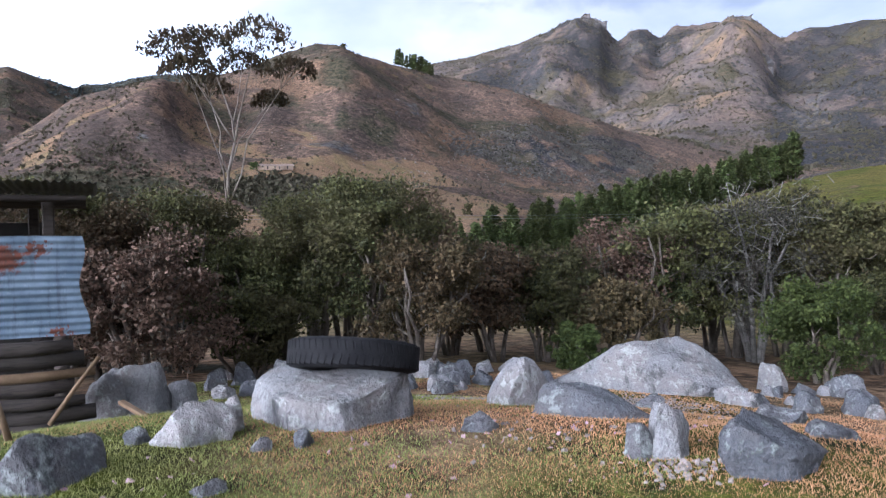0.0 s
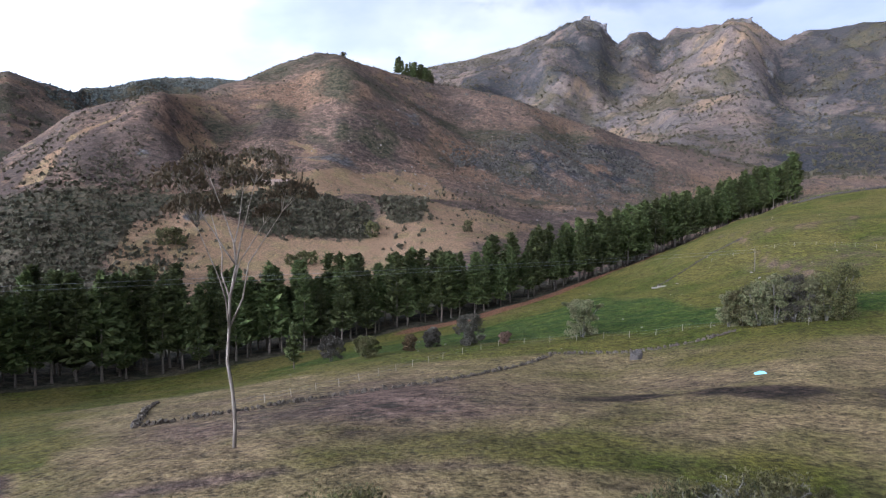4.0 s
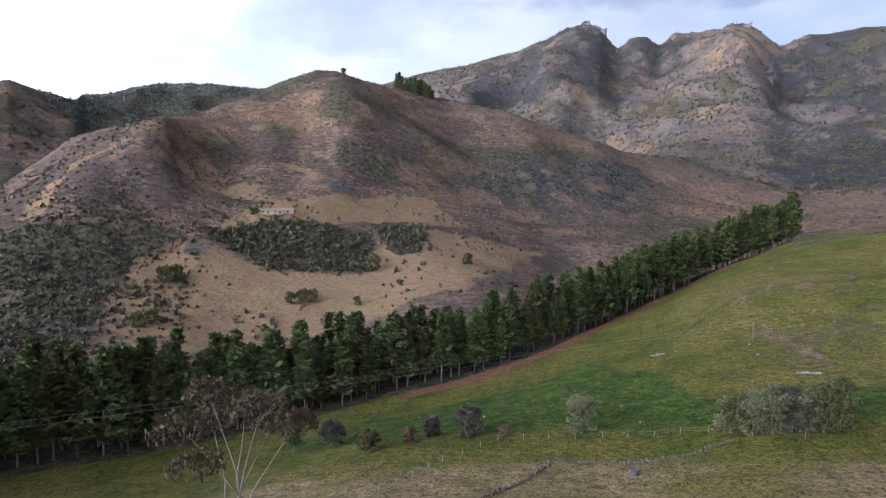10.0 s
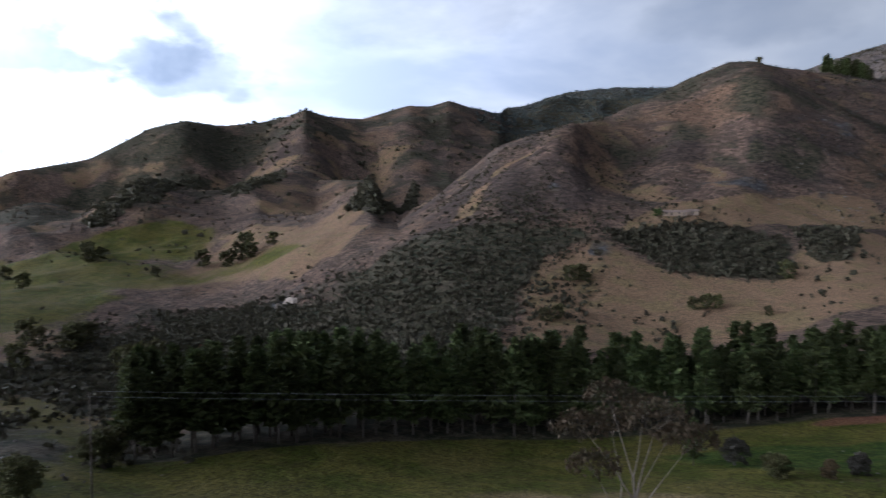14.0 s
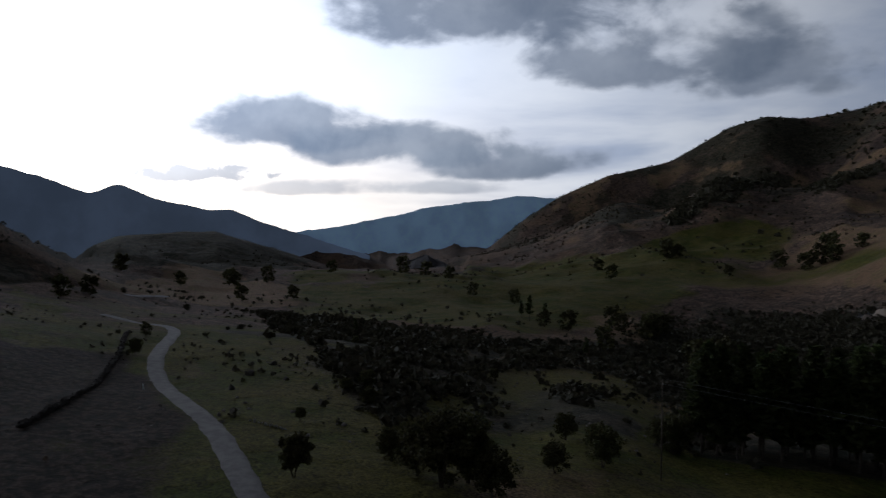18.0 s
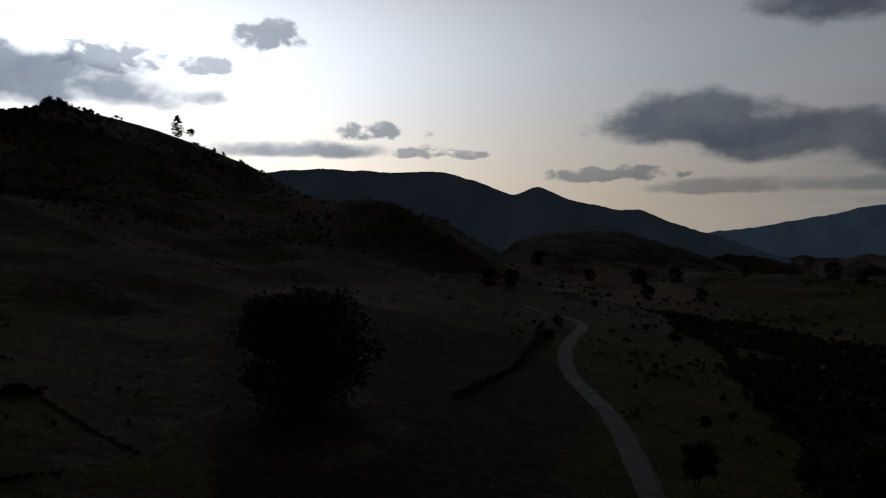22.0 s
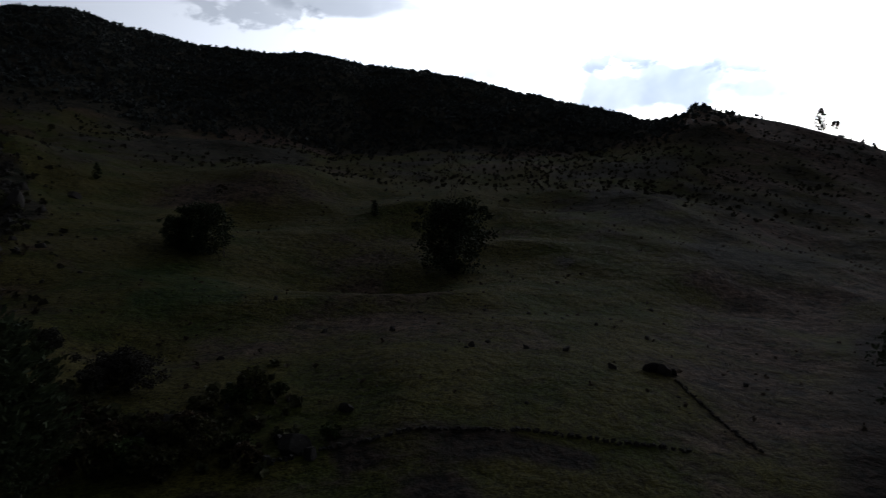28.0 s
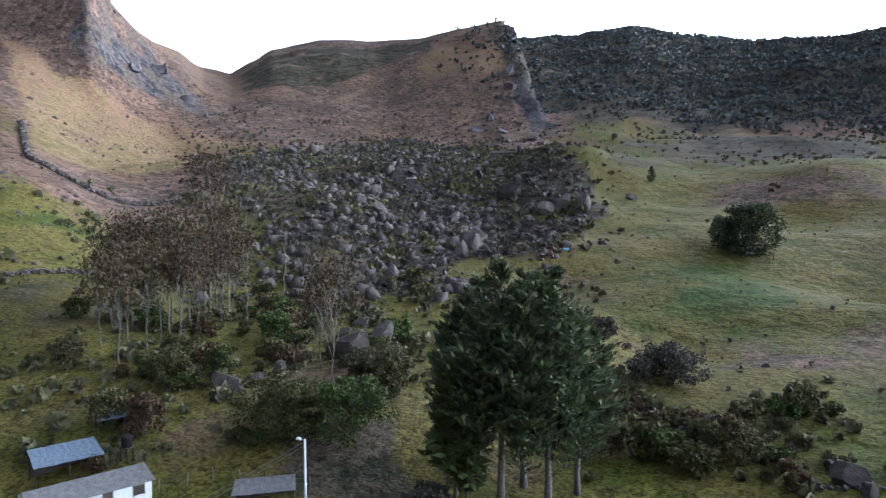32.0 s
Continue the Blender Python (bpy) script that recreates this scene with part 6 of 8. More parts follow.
for i, (x, d, w_, dp, h_, dark_) in enumerate([(1368, 4.1, 0.66, 0.6, 0.33, 1), (332, 4.75, 0.58, 0.5, 0.29, 0), (392, 5.15, 0.38, 0.4, 0.28, 0), (238, 4.75, 0.19, 0.18, 0.12, 1),
                                              (85, 3.95, 0.6, 0.6, 0.34, 1), (325, 9.3, 0.5, 0.5, 0.48, 0), (1382, 6.75, 0.56, 0.45, 0.17, 1),
                                              (1472, 5.25, 0.5, 0.4, 0.15, 1), (1432, 11.6, 0.66, 0.5, 0.40, 1), (1370, 14, 0.6, 0.5, 0.62, 0), (852, 5.1, 0.32, 0.28, 0.12, 1),
                                              (1155, 9.4, 0.5, 0.45, 0.26, 1), (1525, 11.5, 1.0, 0.6, 0.42, 1), (465, 4.5, 0.14, 0.14, 0.09, 1), (540, 4.65, 0.22, 0.16, 0.12, 1),
                                              (765, 14.5, 0.7, 0.5, 0.42, 0), (820, 14.8, 0.6, 0.5, 0.36, 1), (860, 15.5, 0.5, 0.4, 0.3, 0), (905, 15.5, 0.6, 0.5, 0.34, 0),
                                              (380, 12.5, 0.5, 0.4, 0.4, 1), (430, 13.2, 0.7, 0.5, 0.45, 1), (500, 13.0, 0.8, 0.6, 0.5, 0), (560, 12.6, 0.5, 0.45, 0.35, 0), (190, 8.9, 0.8, 0.7, 0.72, 0),
                                              (1500, 13.5, 0.7, 0.6, 0.5, 1), (1300, 11.6, 0.7, 0.5, 0.36, 0), (370, 3.75, 0.22, 0.16, 0.07, 1), (395, 11.2, 0.6, 0.4, 0.22, 0), (780, 12.0, 0.5, 0.4, 0.3, 0), (720, 12.3, 0.6, 0.4, 0.34, 1)]):
    boulder(("dark grey slab crusted with pale lichen" if dark_ else GREYROCK) if w_ > 0.4 else "small grey stone in the grass", ahead(x, d), w_, dp, h_, 40 + i, M_SLAB if dark_ else M_ROCK, i * 1.7 if w_ < 0.45 or d > 9 else 0.2 * (i % 3), 3 if w_ < 0.35 else 4, 14, rough=0.09, group="stones of the yard")
boulder("squared pale grey block standing behind the shed", ahead(240, 9.0), 1.02, 0.8, 0.82, 88, M_ROCK, 0.1, 4, 7, rough=0.06, group="stones of the yard", square=7, crest=((-1, 0.95), (1, 1.0)))

# loose stones along the foot of the thicket
LOOSE = [boulder("weathered grey stone among others below the thicket", ahead(640, 13.2), 0.5, 0.4, 0.32, 81, M_ROCK, 0.4, 3, 16, rough=0.1, group="stones below the thicket"),
         boulder("weathered grey stone among others below the thicket", ahead(800, 13.6), 0.62, 0.45, 0.34, 82, M_SLAB, 1.4, 3, 16, rough=0.1, group="stones below the thicket")]
rng = np.random.RandomState(83)
for i in range(44):
    x, d = 330 + 640 * rng.random(), 11.6 + 4.2 * rng.random()
    plant(LOOSE[i % 2], ahead(x, d, -0.04), rng.random() * 6, 0.4 + 0.8 * rng.random() ** 1.5)
for i in range(14):
    plant(LOOSE[i % 2], ahead(1280 + 290 * rng.random(), 10.8 + 3.0 * rng.random(), -0.04), rng.random() * 6, 0.4 + 0.7 * rng.random())


def ring(profile_pts, n=64):
    """A closed profile (radius, height) swept round; returns vertices and faces."""
    v, f, m = [], [], len(profile_pts)
    for i in range(n):
        a = 2 * math.pi * i / n
        for r, z in profile_pts:
            v.append((r * math.cos(a), r * math.sin(a), z))
    for i in range(n):
        for j in range(m):
            f.append((i * m + j, ((i + 1) % n) * m + j, ((i + 1) % n) * m + (j + 1) % m, i * m + (j + 1) % m))
    return v, f


tyre = tagged(new("truck_tyre"), "worn black truck tyre lying flat on a boulder", "tyre")
tyre.location = ahead(627, 5.6) + Vector((0, 0, 0.51))
tyre.rotation_euler = (radians(-15), 0.045, 0.0)
v, f = ring([(0.30, -0.08), (0.30, 0.08), (0.36, 0.112), (0.45, 0.118), (0.50, 0.108), (0.522, 0.08), (0.527, 0.0), (0.522, -0.08), (0.50, -0.108), (0.45, -0.118), (0.36, -0.112)])
part("carcass", mesh_np("carcass", v, f, M_RUBBER, True), tyre)
s = Shape()
for i in range(56):
    for side in (-1, 1):
        a = 2 * math.pi * (i + 0.5 * (side > 0)) / 56
        s.box(Matrix.Rotation(a, 4, "Z") @ pose(0.517, 0, 0.05 * side, 12 * side, 0, 0), 0.02, 0.046, 0.085)
part("tread", s.mesh("tread", M_RUBBER, bevel=0.003), tyre)

# shed of corrugated sheet and stacked timber
shed = tagged(new("shed"), "small shed of stacked timber and corrugated iron under a tin roof", "shed")
shed.location = ahead(150, 7.3, 0.12)
shed.rotation_euler.z = radians(27)


def corrugated(width, height, pitch=0.076, amp=0.011, bend=0.0, across=True, n_per=8):
    """Corrugated sheet in the x-z plane with 1 mm thickness; ridges run along x when across."""
    n, v, f = int(height / pitch * n_per), [], []
    cols = 14
    for side in (0, 0.002):
        for i in range(n + 1):
            z = height * i / n
            y = amp * math.sin(2 * math.pi * z / pitch)
            for j in range(cols + 1):
                u = j / cols
                dent = bend * noise.noise(Vector((u * 3, z * 3, 2.0)))
                v.append((width * (u - 1), y + side + dent, z + 0.02 * noise.noise(Vector((u * 2, z, 7.0)))))
    m = (n + 1) * (cols + 1)
    for side in range(2):
        for i in range(n):
            for j in range(cols):
                a = side * m + i * (cols + 1) + j
                q = (a, a + 1, a + cols + 2, a + cols + 1)
                f.append(q if side == 0 else q[::-1])
    return np.array(v), np.array(f)


v, f = corrugated(1.9, 1.02, amp=0.008, bend=0.035)
v[:, 0] += 0.06 * np.clip((0.3 - v[:, 2]) / 0.3, 0, 1) + 0.03 * np.sin(v[:, 2] * 9) * (v[:, 0] > -0.3)
sheet = part("wall_sheet", mesh_np("wall_sheet", v, f, M_STAINED, True), shed, "bluish corrugated iron sheet with rust stains", pose(0, -0.05, 0.86))
v, f = corrugated(1.5, 2.6, bend=0.02)
v = v[:, [2, 0, 1]]
part("roof", mesh_np("roof", v, f, M_FIBRE, True), shed, "grey corrugated roof edge", pose(-2.45, 0.6 + 0.6, 2.36, -4, 1, 0))
for i in range(3):
    s = Shape().tube([(-2.5, -0.2 + 0.6 * i, 0), (0.05, -0.2 + 0.6 * i, 0)], [0.035, 0.035], 8)
    part("rafter", s.mesh("rafter", M_LOG, True), shed, at=pose(0, 0, 2.26 - 0.03 * i))
for x, y in ((-0.3, 0.06), (-1.9, 0.06), (-0.5, 1.3), (-1.9, 1.3)):
    part("post", Shape().box(Matrix(), 0.11, 0.11, 2.55).mesh("post", M_LOG, bevel=0.012), shed, at=pose(x, y, 1.0))
for i in range(7):
    z = -0.12 + i * 0.145
    q = (0.08, 0.085, 0.06, 0.09, 0.05, 0.085, 0.07)[i]
    s = Shape().tube([(-2.3, 0, 0), (-1.6, 0.02, 0.012), (-1.1, 0.01, 0.01), (-0.5, -0.012, -0.008), (-0.1 + 0.1 * (i * 2 % 3), -0.01, 0.004)], [q, q * 1.08, q, q * 1.1, q * 0.9], 12)
    part("log", s.mesh("log", M_LOG if i != 4 else M_STICK, True), shed, at=pose(0, -0.03 + 0.05 * (i % 2), z, 0, (1.5, -1.2, 0.8, 2.0, -1.0, 0.5, -0.6)[i], 0))
    s = Shape().tube([(0, 1.5, 0), (0, -0.05, 0)], [0.06, 0.062], 10)
    part("log", s.mesh("log", M_LOG, True), shed, at=pose(-0.22, 0, z + 0.07))
# near-black sheet across the back stands for the shade inside the shed
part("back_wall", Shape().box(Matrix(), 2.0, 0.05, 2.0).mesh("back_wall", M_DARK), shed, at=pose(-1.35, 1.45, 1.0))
stick = new("leaning_stick", Shape().tube([(0, 0, 0), (0.2, 0.02, 0.33), (0.42, 0.03, 0.66)], [0.024, 0.022, 0.017], 8).mesh("leaning_stick", M_STICK, True))
stick.location = ahead(85, 6.6, 0.06)
stick.rotation_euler = (0.0, 0.05, 0.1)
tagged(stick, "rough split wooden stick leaning on the shed", "stick")
plank = new("plank", Shape().box(Matrix(), 0.62, 0.06, 0.04).mesh("plank", M_STICK, bevel=0.006))
plank.location, plank.rotation_euler = ahead(238, 6.4, 0.06), (0, 0.06, -0.75)
tagged(plank, "old wooden plank lying in the grass", "plank")
stub = new("leaning_stick", Shape().tube([(0, 0, 0), (-0.1, 0.02, 0.3)], [0.028, 0.024], 8).mesh("leaning_stick", M_STICK, True))
stub.location = ahead(12, 5.2)
tagged(stub, "short grey stake standing in the grass", "stake")

# burnt hollow with ash and pale rubble between the boulders
hollow = new("ash_heap", rock_mesh(91, 1.0, 0.6, 0.22, M_DARK, 3))
hollow.location = ahead(1012, 10.2, 0.06)
tagged(hollow, "black burnt ash in a hollow between boulders", "ash heap")


def litter(name, label, mat, seed, spots, size, category, thick=0.3):
    """Loose bits strewn round some spots, as one mesh."""
    rng = np.random.RandomState(seed)
    C = []
    for x, d, spread, n in spots:
        p = ahead(x, d)
        for _ in range(n):
            C.append((p.x + rng.normal() * spread, p.y + rng.normal() * spread * 0.8))
    C = np.array(C)
    z = ground_z(C[:, 0], C[:, 1])
    s = Shape()
    for (x, y), zz in zip(C, z):
        q = size * (0.5 + rng.random())
        s.box(pose(x, y, zz + q * thick * 0.5, *(rng.random(3) * (50, 50, 360))), q, q * 0.7, q * thick)
    return tagged(new(name, s.mesh(name, mat)), label, category, kind="stuff")


litter("rubble", "pale crumbled stone chips beside the boulders", M_CHIPS, 5, [(1085, 10.3, 0.45, 900), (1190, 10.6, 0.5, 300), (840, 10.2, 0.35, 260), (1215, 4.1, 0.12, 90), (1010, 4.8, 0.35, 40), (1170, 7, 1.0, 60)], 0.026, "rubble", 0.5)
litter("fallen_petals", "pink fallen petals and dead leaves in the grass", M_PETAL, 6, [(680, 4.3, 0.8, 24), (980, 4.6, 0.7, 34), (1200, 5.2, 0.8, 26), (250, 4.0, 0.3, 10), (1450, 6.0, 1.0, 26), (600, 6.5, 1.5, 20)], 0.034, "petals", 0.1)

# grass of the yard
def grass(name, label, mat, n, seed, r1, share, tall, side):
    rng = np.random.RandomState(seed)
    a, r = radians(90) + radians(46) * (2 * rng.random(n) - 1), 3.2 + (r1 - 3.2) * rng.random(n) ** 1.35
    x, y = np.cos(a) * r, np.sin(a) * r
    ok = vnoise(x, y, 0.9, seed) + 0.7 * vnoise(x, y, 2.6, seed + 1) + side * x * 0.35 + 0.3 * rng.normal(size=n) > share
    x, y = x[ok], y[ok]
    m = len(x)
    p = np.stack((x, y, ground_z(x, y) - 0.005), 1)
    t = rng.random(m) * 6.283
    wv = np.stack((np.cos(t), np.sin(t), 0 * t), 1) * (0.0016 + 0.0005 * np.hypot(x, y))[:, None]
    h = tall * (0.5 + rng.random(m))
    lean = rng.normal(size=(m, 2)) * 0.9
    tip = p + np.stack((lean[:, 0] * h, lean[:, 1] * h, h), 1)
    verts = np.stack((p - wv, p + wv, tip), 1).reshape(-1, 3)
    return tagged(new(name, mesh_np(name, verts, np.arange(3 * m).reshape(-1, 3), mat)), label, "grass", kind="stuff")


grass("green_grass", "short green grass between the stones", M_GRASSBLADE, 300000, 3, 15, 0.05, 0.022, -1)
grass("dry_grass", "dry orange-brown grass between the stones", M_STRAWBLADE, 260000, 7, 15, 0.0, 0.02, 1)

# thicket at the lower edge of the yard
# place across, depth, half width, the line its top reaches, look
THICKET = [(40, 13.0, 1.7, 330, "brown"), (250, 12.3, 1.3, 392, "flower"), (330, 17.0, 1.5, 318, "dark"), (440, 17.2, 1.4, 392, "dark"), (560, 17.5, 1.3, 310, "dark"),
           (660, 16.2, 1.6, 292, "dark"), (745, 14.6, 1.0, 400, "brown"), (885, 18.6, 1.2, 432, "brown"), (965, 19.0, 1.3, 425, "dark"), (1095, 21.5, 1.6, 368, "flower"),
           (1190, 20.5, 1.4, 345, "dark"), (1340, 20.8, 2.5, 305, "lichen"), (1490, 19.5, 1.6, 335, "dark"), (1385, 22.5, 2.0, 315, "dark"), (1300, 21.8, 1.5, 345, "dark"), (1452, 15.5, 1.0, 478, "bright"), (1560, 17.5, 1.3, 470, "dark"),
           (1020, 15.6, 0.45, 560, "bright"), (150, 17.5, 1.8, 325, "brown"), (500, 20.5, 1.6, 375, "brown"), (800, 21.0, 1.4, 395, "dark"), (1010, 23.0, 1.7, 430, "brown"),
           (1260, 23.5, 1.8, 350, "dark"), (1430, 23.0, 1.8, 345, "brown"), (20, 19.0, 1.9, 300, "dark"), (270, 21.0, 1.8, 330, "brown"), (400, 22.0, 1.5, 395, "flower"), (720, 20.5, 1.5, 310, "flower"),
           (1600, 22.0, 1.6, 400, "brown"), (10, 15.5, 1.5, 290, "dark"), (110, 15.0, 1.2, 310, "dark"), (190, 15.5, 1.2, 350, "brown"), (-60, 15.0, 1.9, 280, "dark"), (1110, 18.0, 1.0, 480, "brown"), (440, 14.3, 0.9, 500, "dark"),
           (610, 21.0, 1.6, 300, "dark"), (860, 22.5, 1.3, 420, "flower"), (1160, 23.5, 1.6, 365, "dark")]
LOOKS = {"dark": (M_SHRUB, M_BARK, "dark green leafy shrub with crooked stems"), "brown": (M_BROWNLEAF, M_BARK, "brownish half-bare shrub at the edge of the yard"),
         "flower": (M_FLOWER, M_BARK, "bushy shrub covered with spent brown flower heads"), "lichen": (M_LICHEN, M_GREYBARK, "gnarled tree with grey lichen-covered twigs"),
         "bright": (M_BRIGHT, M_BARK, "young shrub with fresh bright green leaves")}
for i, (x, d, spread, top, look_) in enumerate(THICKET):
    lm, bk, label = LOOKS[look_]
    height = (1.5 + (377 - top) / 1231 * d - ahead(x, d).z) * 0.9
    make_shrub("shrub", label, ahead(x, d, -0.05), height * 1.08, spread, lm, bk, 100 + i, (360 if d < 18 else 190) if look_ != "lichen" else 150, (0.054 if d < 18 else 0.075) if look_ != "lichen" else 0.052,
               0.28 if look_ != "bright" else 0.1, 36, 6, "thicket round the yard", 200 if look_ == "lichen" else 40 if look_ == "brown" else 0)

# ---- north pasture: eucalyptus, hedge trees, walls, fence ----
eucalyptus("eucalyptus_tree", "tall slender eucalyptus with a bare pale trunk", spot(16.8, 57, -0.1), 16.7 - spot(16.8, 57).z, 8, 0.7, 0.26, 8, 0.17, 560, turn=2.6, flat=0.5, fork=0.6, thick=0.0052, puff=0.5)
for i, (b, q, h, sp, mt, lb) in enumerate([(-11.3, 134, 7.6, 3.2, M_OLIVE, "rounded olive-grey tree in the green pasture"), (-2.2, 138, 6.4, 2.7, M_LICHEN, "bare greyish shrub in the green pasture"), (0.9, 142, 4.0, 1.6, M_LICHEN, "bare greyish shrub in the green pasture"),
                                          (2.7, 137, 3.4, 1.2, M_BROWNLEAF, "small reddish-brown bush by the fence"), (6.2, 136, 4.2, 2.4, M_SHRUB, "low dark bush by the pasture fence"), (9.1, 150, 5.5, 2.4, M_LICHEN, "bare greyish shrub in the green pasture"), (-5.1, 136, 2.4, 1.1, M_FLOWER, "small reddish-brown bush by the fence"),
                                          (-22.3, 129, 6.2, 2.3, M_OLIVE, "bushy hedge tree in a clump"), (-23.3, 128, 7.0, 2.4, M_SHRUB, "bushy hedge tree in a clump"), (-24.4, 127, 7.4, 2.6, M_OLIVE, "bushy hedge tree in a clump"), (-25.5, 127, 8.6, 2.7, M_OLIVE, "bushy hedge tree in a clump"), (-26.7, 128, 8.0, 2.6, M_LICHEN, "greyish hedge tree in a clump"),
                                          (-27.8, 128, 7.4, 2.6, M_OLIVE, "bushy hedge tree in a clump"), (-28.8, 129, 8.0, 2.5, M_SHRUB, "bushy hedge tree in a clump"), (-29.7, 130, 9.4, 2.3, M_SHRUB, "tallest dark tree of the hedge clump")]):
    make_shrub("field_tree", lb, spot(b, q, -0.05), h, sp, mt, M_GREYBARK, 300 + i, 110, 0.24, 0.06, 40, 5, "bushes of the pasture")
c = plant(PINES[2], spot(12.08, 152), 1.0, 0.42)
tagged(c, "young bushy pine at the foot of the pasture", group="young pines")


def stone_wall(label, places, high=0.9, wide=0.7, seed=1, mat=None, name="stone_wall"):
    """A tumbled dry wall of loose stones along a line of places (bearing, range)."""
    rng = np.random.RandomState(seed)
    s, P = Shape(), [spot(*p) for p in places]
    for a, e in zip(P, P[1:]):
        n = max(2, int((e - a).length / 0.55))
        xs = [a.lerp(e, (k + rng.random()) / n) for k in range(n)]
        z = ground_z([p.x for p in xs], [p.y for p in xs])
        d = (e - a).normalized()
        for p, zz in zip(xs, z):
            for lay in range(2):
                q = high * (0.4 + 0.35 * rng.random())
                s.box(pose(p.x + d.y * rng.normal() * wide * 0.3, p.y - d.x * rng.normal() * wide * 0.3, zz + q * (0.25 + 0.6 * lay), *(rng.random(3) * (40, 40, 360))), q * 1.5, q, q * 0.9)
    return tagged(new(name, s.mesh(name, mat or M_DARKROCK, bevel=0)), label, "wall", kind="stuff")


stone_wall("low tumbled dry-stone wall across the dry pasture", [(24.2, 80), (20.4, 82), (13.9, 84), (6.7, 88), (1.1, 92), (-2.7, 99), (-6.8, 108), (-8.6, 116)], 0.5, 0.7, 2, M_EARTH)
stone_wall("low tumbled dry-stone wall across the dry pasture", [(-8.6, 118), (-15.3, 117), (-20.4, 120), (-22.8, 125)], 0.5, 0.7, 3, M_EARTH)
stone_wall("short dark earth bank at the end of the field wall", [(24, 82), (23, 103), (22.4, 111)], 0.5, 0.8, 6, M_EARTH)
stone_wall("faint line of stones up the green slope", [(-17, 200), (-19.1, 213), (-20.7, 226), (-23.1, 241)], 0.4, 0.4, 4)
stone_wall("low wall along the crest of the pasture", [(-26.5, 330), (-30, 338), (-34, 345)], 0.9, 0.8, 5)
boulder("dark grey boulder beside the field wall", spot(-15.4, 112), 2.0, 1.6, 1.7, 71, M_DARKROCK)
tarp = boulder("crumpled pale blue plastic sack lying in the pasture", spot(-24.6, 86), 1.5, 0.6, 0.4, 72, M_TARP, name="plastic_sack")
tagged(tarp, category="sack")


def fence(label, places, step=4.0, high=1.15, seed=1):
    """Wooden posts with two wires."""
    rng = np.random.RandomState(seed)
    root = new("fence")
    root.location = spot(*places[0])
    P = [spot(*p) for p in places]
    tops = []
    me = Shape().tube([(0, 0, -0.3), (0.01, 0, high)], [0.055, 0.045], 6).mesh("post", M_POST, True)
    for a, e in zip(P, P[1:]):
        n = int((e - a).length / step)
        for k in range(n):
            q = a.lerp(e, k / n)
            q.z = float(ground_z(q.x, q.y)[0])
            part("post", me, root, at=Matrix.Translation(q - root.location) @ pose(0, 0, 0, rng.normal() * 4, rng.normal() * 4, 0))
            tops.append(q - root.location)
    for h in (0.5, 1.0):
        part("wire", Shape().tube([t + Vector((0, 0, h)) for t in tops], [0.008] * len(tops), 4).mesh("wire", M_CABLE), root)
    return tagged(root, label, "fence")


fence("wire fence on grey wooden posts along the pasture", [(16.61, 88), (8.5, 100), (0, 122), (-4.6, 133), (-13, 130), (-21, 129.6), (-30, 124)], 4.2)
fence("wire fence on grey wooden posts across the green slope", [(-21, 215), (-24, 218), (-28, 214), (-33, 205)], 5.0, 1.1, 2)
for b, q in ((-17, 196), (-17.4, 196.5), (-27.4, 164), (-28.2, 164)):
    ob = new("log_trough", Shape().box(Matrix(), 2.6, 0.5, 0.4).mesh("log_trough", M_FIBRE if b < -20 else M_POST, bevel=0.03))
    ob.location, ob.rotation_euler.z = spot(b, q, 0.19), 0.1
    tagged(ob, "pale feeding trough standing on the pasture" if b < -20 else "grey fallen timber lying on the pasture", "trough" if b < -20 else "timber")

# farmhouse on the bench of the brown hill
M_ADOBE = material("adobe_wall", [(0.17, 0.125, 0.092), (0.23, 0.175, 0.13)], 1.0, 0.95, 0.3, 6)
M_TILE = material("old_roof_tile", [(0.15, 0.11, 0.09), (0.22, 0.17, 0.145)], 1.5, 0.9, 0.3, 6)


